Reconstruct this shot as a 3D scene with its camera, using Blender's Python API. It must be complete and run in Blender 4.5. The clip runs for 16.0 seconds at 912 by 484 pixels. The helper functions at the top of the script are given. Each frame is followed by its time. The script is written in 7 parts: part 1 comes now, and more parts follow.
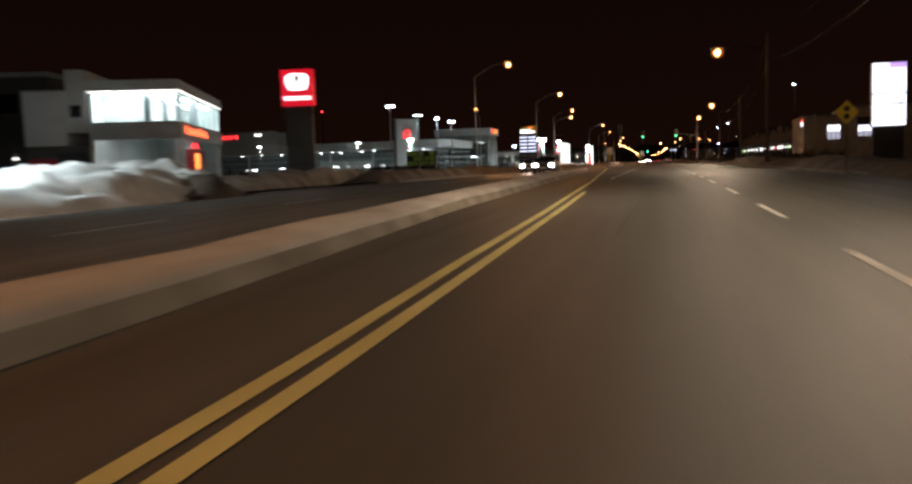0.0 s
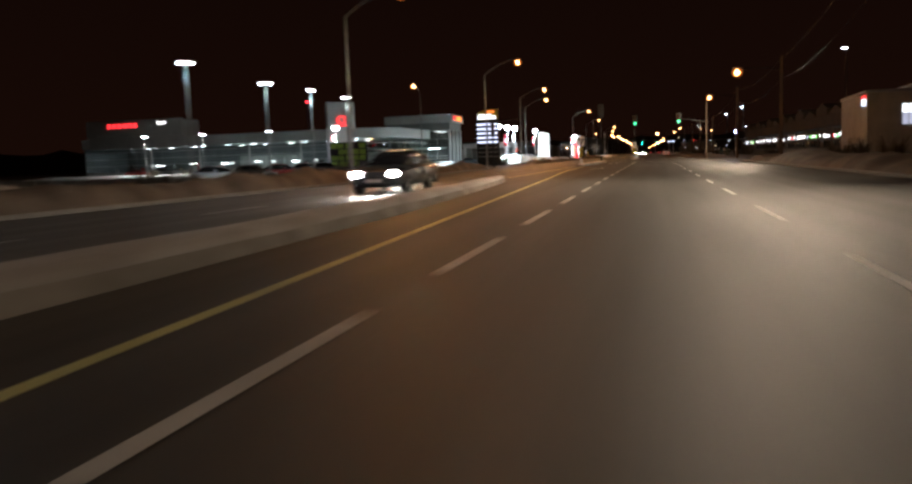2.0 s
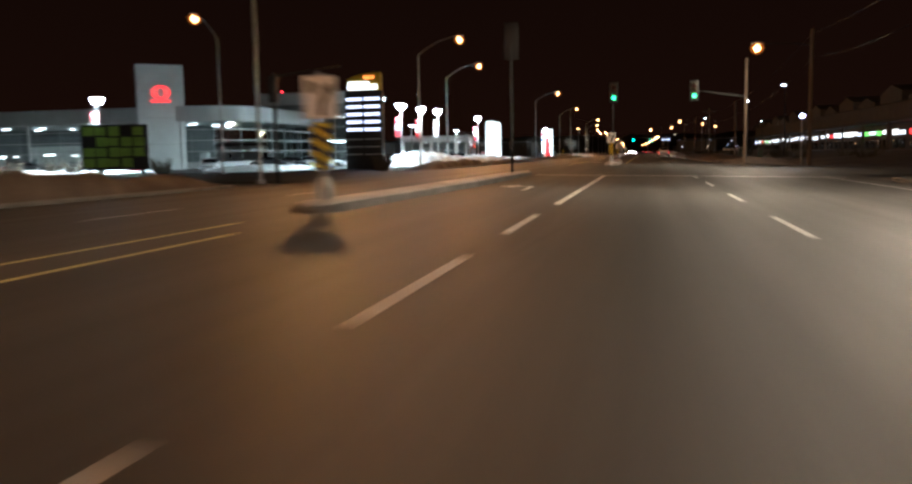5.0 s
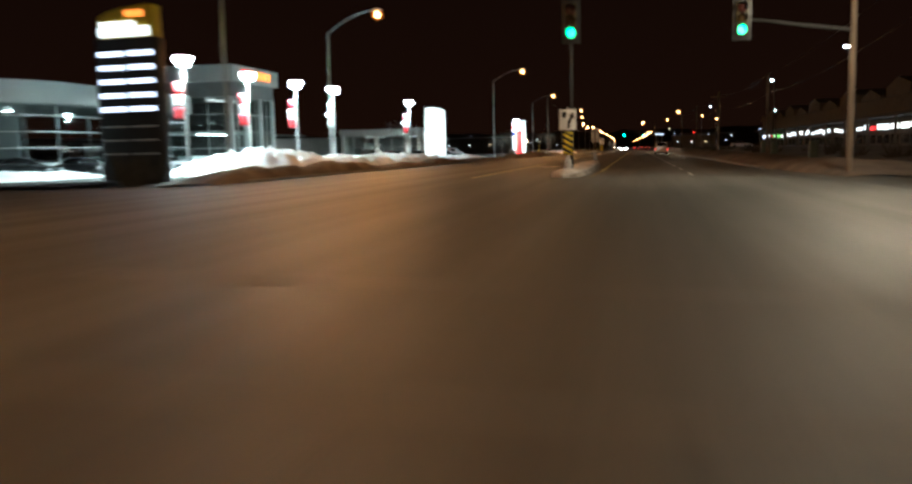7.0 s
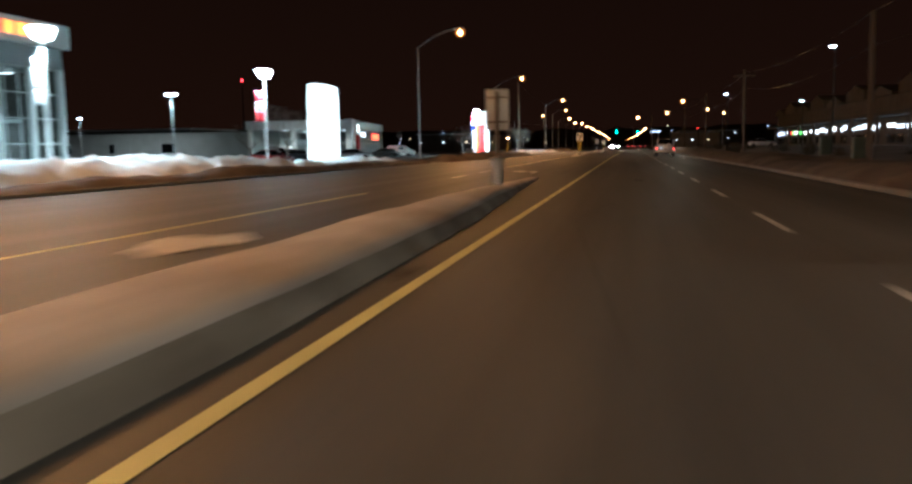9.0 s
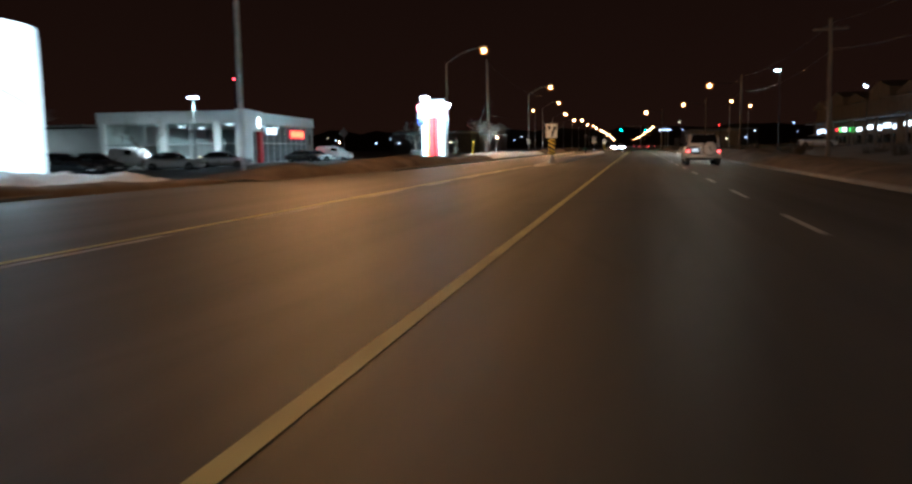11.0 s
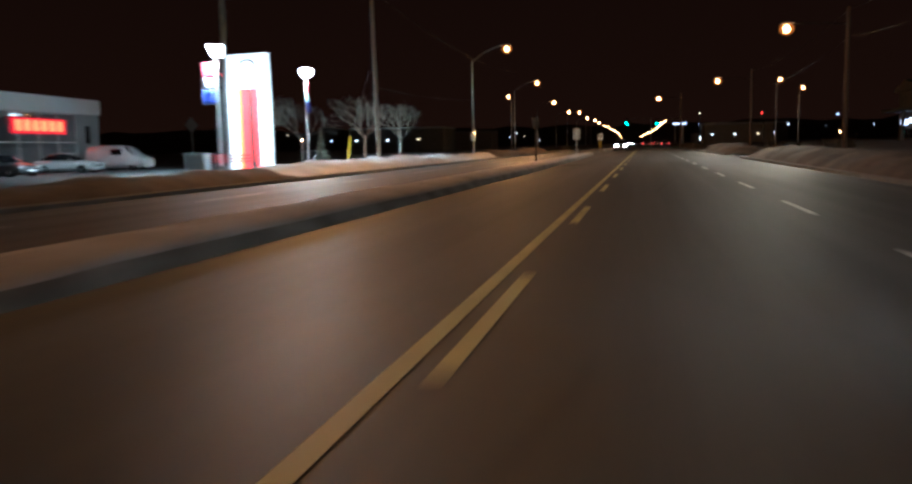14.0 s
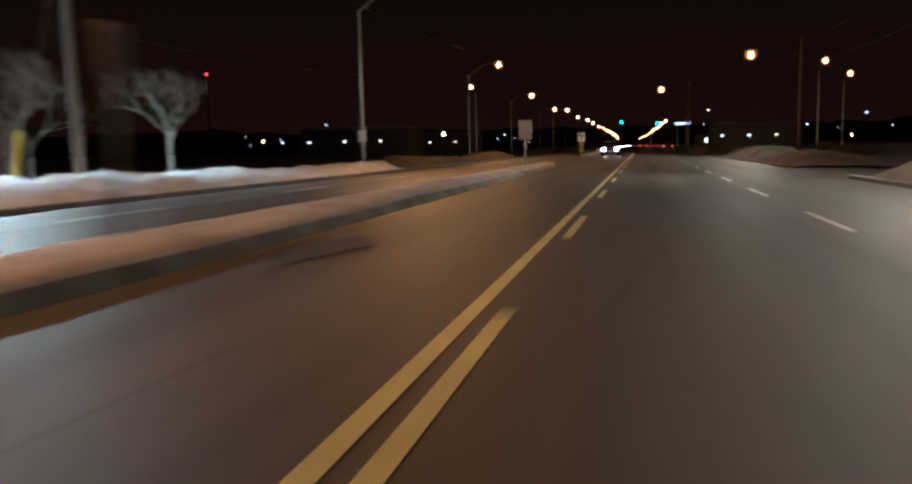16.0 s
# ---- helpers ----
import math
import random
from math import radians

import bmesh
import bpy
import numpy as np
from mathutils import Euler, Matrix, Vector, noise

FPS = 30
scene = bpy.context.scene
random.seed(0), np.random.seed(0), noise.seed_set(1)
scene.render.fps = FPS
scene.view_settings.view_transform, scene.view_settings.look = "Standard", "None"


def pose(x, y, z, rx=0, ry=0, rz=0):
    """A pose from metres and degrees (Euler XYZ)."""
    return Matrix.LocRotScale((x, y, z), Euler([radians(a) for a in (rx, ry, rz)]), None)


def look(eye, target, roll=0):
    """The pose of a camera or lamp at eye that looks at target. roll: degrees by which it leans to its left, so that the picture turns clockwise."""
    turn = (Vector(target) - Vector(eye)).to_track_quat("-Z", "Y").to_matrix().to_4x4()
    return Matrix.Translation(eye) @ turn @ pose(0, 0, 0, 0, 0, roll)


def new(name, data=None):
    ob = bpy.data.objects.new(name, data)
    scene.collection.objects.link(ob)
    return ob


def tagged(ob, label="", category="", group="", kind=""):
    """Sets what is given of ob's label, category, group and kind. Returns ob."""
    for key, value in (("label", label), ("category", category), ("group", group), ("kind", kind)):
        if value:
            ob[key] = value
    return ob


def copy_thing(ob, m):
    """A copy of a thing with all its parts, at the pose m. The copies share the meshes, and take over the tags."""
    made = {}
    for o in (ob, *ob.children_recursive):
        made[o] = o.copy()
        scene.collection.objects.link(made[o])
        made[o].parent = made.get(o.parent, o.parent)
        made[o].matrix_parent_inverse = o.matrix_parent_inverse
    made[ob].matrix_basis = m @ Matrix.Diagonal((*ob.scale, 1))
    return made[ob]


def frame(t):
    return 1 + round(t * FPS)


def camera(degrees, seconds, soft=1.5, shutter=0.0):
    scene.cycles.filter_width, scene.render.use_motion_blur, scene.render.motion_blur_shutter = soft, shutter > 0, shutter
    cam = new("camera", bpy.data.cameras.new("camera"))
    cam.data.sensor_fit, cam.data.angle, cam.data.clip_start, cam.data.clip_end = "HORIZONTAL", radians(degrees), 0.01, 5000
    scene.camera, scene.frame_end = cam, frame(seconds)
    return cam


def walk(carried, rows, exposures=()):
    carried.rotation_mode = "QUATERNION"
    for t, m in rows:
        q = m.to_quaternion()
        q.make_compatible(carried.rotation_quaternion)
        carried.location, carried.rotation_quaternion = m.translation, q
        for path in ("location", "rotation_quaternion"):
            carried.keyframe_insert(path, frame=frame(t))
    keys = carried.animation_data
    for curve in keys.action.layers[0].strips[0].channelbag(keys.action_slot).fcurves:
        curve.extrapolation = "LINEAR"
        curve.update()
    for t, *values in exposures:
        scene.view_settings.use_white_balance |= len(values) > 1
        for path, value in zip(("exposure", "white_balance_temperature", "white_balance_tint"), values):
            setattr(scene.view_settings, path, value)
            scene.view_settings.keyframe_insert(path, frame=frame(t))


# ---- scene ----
# ---------------------------------------------------------------- camera
cam = camera(58.0, 16.0, soft=2.5, shutter=1.0)
EYE = 1.1
# seconds, x, y, yaw to the left, pitch, lean
ROWS = [(0, 0.0, 0.0, 13.84, -5.19, -2.0), (0.5, -0.03, 10.29, 13.86, -5.34, -1.94), (1, -0.04, 20.39, 13.81, -5.44, -2.02),
        (1.5, 0.01, 30.09, 13.79, -5.68, -1.96), (2, 0.0, 40.04, 13.62, -5.77, -2.04), (2.5, -0.02, 49.94, 13.56, -5.74, -2.11),
        (3, -0.07, 59.72, 13.4, -5.76, -1.67), (3.5, -0.04, 69.24, 13.16, -5.87, -1.35), (4, -0.03, 78.93, 13.01, -5.92, -1.04),
        (6.5, -0.35, 125.48, 12.78, -6.34, -1.21), (7, -0.21, 134.31, 12.42, -6.34, -1.17), (7.5, -0.15, 143.44, 12.1, -6.47, -1.02),
        (8, -0.07, 152.9, 11.84, -6.49, -0.79), (8.5, -0.02, 162.19, 11.8, -6.56, -0.76), (9, -0.07, 171.61, 12.0, -6.52, -0.88),
        (9.5, -0.2, 181.1, 12.19, -6.48, -1.06), (10, -0.32, 190.69, 12.23, -6.48, -0.85), (12.5, -0.38, 233.52, 12.71, -6.51, -1.29),
        (13, -0.44, 241.65, 12.83, -6.53, -1.24), (13.5, -0.51, 249.56, 12.94, -6.55, -1.3), (14, -0.57, 257.74, 12.96, -6.62, -1.24),
        (14.5, -0.64, 265.84, 13.0, -6.57, -1.42), (15, -0.67, 273.89, 12.94, -6.51, -1.24), (15.5, -0.68, 281.5, 12.92, -6.5, -1.1),
        (16, -0.64, 289.24, 12.82, -6.48, -1.17)]


def rise(y):
    """The road climbs gently over its first stretch, then runs level."""
    return -0.33 * (1 - y / 48) ** 2 if 0 < y < 48 else -0.33 + 0.0138 * max(y, -60) if y <= 0 else 0.0


def carried_pose(x, y, yaw, pitch, lean):
    a, p = radians(yaw), radians(pitch)
    ahead = (-math.sin(a) * math.cos(p), math.cos(a) * math.cos(p), math.sin(p))
    eye = Vector((x, y, EYE + rise(y)))
    return look(eye, eye + Vector(ahead), lean)


walk(cam, [(t, carried_pose(x, y, a, p, r)) for t, x, y, a, p, r in ROWS],
     ((0, 0.3, 6500, 10), (1, 0.1, 6500, 10), (1.6, 0.3, 6200, 9), (2.1, 0.53, 6200, 9), (2.6, 0.53, 6600, 9), (3.4, 0.52, 6300, 8), (4, 0.62, 5600, 6), (6.5, 0.62, 6000, 2), (7.1, 0.58, 5800, -4), (7.5, 0.46, 5700, -2),
      (8.2, 0.6, 5600, 0), (9.3, 1.05, 5200, -3), (10.2, 1.15, 5100, -4), (12.5, 1.0, 4700, -4), (13.2, 0.95, 4800, -1), (14.6, 0.6, 5200, 1), (16, 0.55, 5200, 2)))

# ---------------------------------------------------------------- night sky
world = bpy.data.worlds.new("night_sky")
scene.world = world
world.use_nodes = True
wn, wl = world.node_tree.nodes, world.node_tree.links
wtc, wsep, wramp = wn.new("ShaderNodeTexCoord"), wn.new("ShaderNodeSeparateXYZ"), wn.new("ShaderNodeValToRGB")
wl.new(wtc.outputs["Generated"], wsep.inputs[0])
wl.new(wsep.outputs["Z"], wramp.inputs[0])
# town glow: brownish towards the horizon, darker above
wramp.color_ramp.elements[0].position, wramp.color_ramp.elements[1].position = 0.0, 0.45
wramp.color_ramp.elements[0].color, wramp.color_ramp.elements[1].color = (0.0061, 0.0021, 0.0012, 1), (0.0017, 0.0007, 0.0005, 1)
wl.new(wramp.outputs[0], wn["Background"].inputs[0])
world.node_tree.nodes["Background"].inputs[1].default_value = 1.0
SODIUM, LOW_SODIUM, WHITE_LAMP = (1.0, 0.4, 0.12), (1.0, 0.76, 0.52), (0.84, 1.0, 0.98)
SODIUM_POWER, RIGHT_POWER, LOT_POWER = 3100, 3800, 12500


def lamp_data(name, colour, power, size=0.15, cone=150):
    d = bpy.data.lights.new(name, "SPOT")
    d.color, d.energy, d.shadow_soft_size = colour, power, size
    d.spot_size, d.spot_blend = radians(cone), 1.0
    return d


SODIUM_BULB = lamp_data("sodium_bulb", SODIUM, SODIUM_POWER, 0.4, 150)
RIGHT_BULB = lamp_data("sodium_bulb_low", LOW_SODIUM, RIGHT_POWER, 0.2, 150)
LOT_BULB = lamp_data("lot_bulb", WHITE_LAMP, LOT_POWER, 0.3, 165)
# bulb of the added unseen lamp that brightens the snow pile
UNSEEN_PILE_BULB = lamp_data("unseen_pile_bulb", WHITE_LAMP, LOT_POWER * 1.4, 0.3, 145)
MID_LOT_BULB = lamp_data("mid_lot_bulb", (1.0, 0.97, 0.86), LOT_POWER * 0.4, 0.3, 165)
DIM_RIGHT_BULB = lamp_data("sodium_bulb_old", LOW_SODIUM, 2500, 0.2, 150)
DIM_LOT_BULB = lamp_data("dim_lot_bulb", WHITE_LAMP, LOT_POWER * 0.06, 0.25, 160)


# ---------------------------------------------------------------- materials
def nodes_of(name):
    m = bpy.data.materials.new(name)
    m.use_nodes = True
    return m, m.node_tree.nodes, m.node_tree.links, m.node_tree.nodes["Principled BSDF"]


def mat(name, col, rough=0.6, metal=0.0, scale=1.5, var=0.3, fine=40.0, bump=0.1, coat=0.0, stretch=(1, 1, 1), tint=None):
    """A surface with stains at one scale, grain at another and fine relief."""
    m, N, L, b = nodes_of(name)
    tc, mp = N.new("ShaderNodeTexCoord"), N.new("ShaderNodeMapping")
    mp.inputs["Scale"].default_value = stretch
    L.new(tc.outputs["Object"], mp.inputs[0])
    n1, n2 = N.new("ShaderNodeTexNoise"), N.new("ShaderNodeTexNoise")
    n1.inputs["Scale"].default_value, n1.inputs["Detail"].default_value = scale, 5
    n2.inputs["Scale"].default_value, n2.inputs["Detail"].default_value = fine, 3
    L.new(mp.outputs[0], n1.inputs["Vector"])
    L.new(mp.outputs[0], n2.inputs["Vector"])
    ramp = N.new("ShaderNodeValToRGB")
    dark = [c * (1 - var) for c in col]
    ramp.color_ramp.elements[0].position, ramp.color_ramp.elements[1].position = 0.3, 0.7
    ramp.color_ramp.elements[0].color = (*(tint if tint else dark), 1)
    ramp.color_ramp.elements[1].color = (*col, 1)
    L.new(n1.outputs["Fac"], ramp.inputs[0])
    mix = N.new("ShaderNodeMixRGB")
    mix.blend_type, mix.inputs[0].default_value = "OVERLAY", 0.35
    L.new(ramp.outputs[0], mix.inputs[1])
    L.new(n2.outputs["Fac"], mix.inputs[2])
    L.new(mix.outputs[0], b.inputs["Base Color"])
    mr = N.new("ShaderNodeMapRange")
    mr.inputs[3].default_value, mr.inputs[4].default_value = max(rough - 0.12, 0.03), min(rough + 0.12, 1)
    L.new(n1.outputs["Fac"], mr.inputs[0])
    L.new(mr.outputs[0], b.inputs["Roughness"])
    b.inputs["Metallic"].default_value = metal
    b.inputs["Coat Weight"].default_value = coat
    if bump:
        bp = N.new("ShaderNodeBump")
        bp.inputs["Strength"].default_value, bp.inputs["Distance"].default_value = bump, 0.02
        L.new(n2.outputs["Fac"], bp.inputs["Height"])
        L.new(bp.outputs[0], b.inputs["Normal"])
    return m


def glow(name, col, strength, base=(0.6, 0.6, 0.6)):
    """A lamp glass, lit sign face or screen that gives off light, slightly uneven."""
    m, N, L, b = nodes_of(name)
    b.inputs["Base Color"].default_value = (*base, 1)
    b.inputs["Roughness"].default_value = 0.35
    tc, n = N.new("ShaderNodeTexCoord"), N.new("ShaderNodeTexNoise")
    n.inputs["Scale"].default_value = 0.9
    L.new(tc.outputs["Object"], n.inputs["Vector"])
    mr = N.new("ShaderNodeMapRange")
    mr.inputs[1].default_value, mr.inputs[2].default_value = 0.25, 0.75
    mr.inputs[3].default_value, mr.inputs[4].default_value = strength * 0.8, strength * 1.15
    L.new(n.outputs["Fac"], mr.inputs[0])
    b.inputs["Emission Color"].default_value = (*col, 1)
    L.new(mr.outputs[0], b.inputs["Emission Strength"])
    return m


def halo_bowl(name, col, strength, clear):
    """Clouded lamp glass: its oversized glow stands for a halo round the visible burner."""
    m, N, L, b = nodes_of(name)
    tr, em, mx = N.new("ShaderNodeBsdfTransparent"), N.new("ShaderNodeEmission"), N.new("ShaderNodeMixShader")
    em.inputs[0].default_value, em.inputs[1].default_value = (*col, 1), strength
    mx.inputs[0].default_value = 1 - clear
    L.new(tr.outputs[0], mx.inputs[1])
    L.new(em.outputs[0], mx.inputs[2])
    L.new(mx.outputs[0], N["Material Output"].inputs[0])
    return m


def asphalt(name, col=(0.088, 0.086, 0.082)):
    """Worn winter asphalt: patches, salt streaks along the lanes, cracks and stone grain."""
    m, N, L, b = nodes_of(name)
    tc = N.new("ShaderNodeTexCoord")

    def noise_at(sx, sy, scale, detail):
        mp, n = N.new("ShaderNodeMapping"), N.new("ShaderNodeTexNoise")
        mp.inputs["Scale"].default_value = (sx, sy, 1)
        n.inputs["Scale"].default_value, n.inputs["Detail"].default_value = scale, detail
        L.new(tc.outputs["Object"], mp.inputs[0])
        L.new(mp.outputs[0], n.inputs["Vector"])
        return n.outputs["Fac"]

    def mixed(kind, fac, a, c):
        x = N.new("ShaderNodeMixRGB")
        x.blend_type, x.inputs[0].default_value = kind, fac
        for i, v in ((1, a), (2, c)):
            if isinstance(v, tuple):
                x.inputs[i].default_value = v
            else:
                L.new(v, x.inputs[i])
        return x

    streak, patch, grain = noise_at(1.1, 0.025, 1.0, 4), noise_at(1, 0.35, 0.22, 3), noise_at(1, 1, 55, 2)
    ramp = N.new("ShaderNodeValToRGB")
    e = ramp.color_ramp.elements
    e[0].position, e[1].position = 0.32, 0.72
    e[0].color, e[1].color = (*[c * 0.72 for c in col], 1), (*[c * 1.45 for c in col], 1)
    L.new(streak, ramp.inputs[0])
    p = mixed("OVERLAY", 0.55, ramp.outputs[0], patch)
    g = mixed("OVERLAY", 0.4, p.outputs[0], grain)
    v = N.new("ShaderNodeTexVoronoi")
    v.feature, v.inputs["Scale"].default_value = "DISTANCE_TO_EDGE", 0.16
    warp = N.new("ShaderNodeMapping")
    L.new(tc.outputs["Object"], warp.inputs[0])
    L.new(warp.outputs[0], v.inputs["Vector"])
    crack = N.new("ShaderNodeMapRange")
    crack.inputs[1].default_value, crack.inputs[2].default_value = 0.0, 0.006
    crack.inputs[3].default_value, crack.inputs[4].default_value = 0.74, 1.0
    L.new(v.outputs["Distance"], crack.inputs[0])
    c = mixed("MULTIPLY", 1.0, g.outputs[0], crack.outputs[0])
    L.new(c.outputs[0], b.inputs["Base Color"])
    mr = N.new("ShaderNodeMapRange")
    mr.inputs[3].default_value, mr.inputs[4].default_value = 0.42, 0.75
    L.new(patch, mr.inputs[0])
    L.new(mr.outputs[0], b.inputs["Roughness"])
    bp = N.new("ShaderNodeBump")
    bp.inputs["Strength"].default_value, bp.inputs["Distance"].default_value = 0.35, 0.01
    L.new(grain, bp.inputs["Height"])
    L.new(bp.outputs[0], b.inputs["Normal"])
    return m


def pane_glass(name, tint=(0.9, 0.95, 0.95)):
    m, N, L, b = nodes_of(name)
    tr, gl, mx = N.new("ShaderNodeBsdfTransparent"), N.new("ShaderNodeBsdfGlossy"), N.new("ShaderNodeMixShader")
    tr.inputs[0].default_value = (*tint, 1)
    gl.inputs["Roughness"].default_value = 0.03
    mx.inputs[0].default_value = 0.06
    L.new(tr.outputs[0], mx.inputs[1])
    L.new(gl.outputs[0], mx.inputs[2])
    L.new(mx.outputs[0], N["Material Output"].inputs[0])
    return m


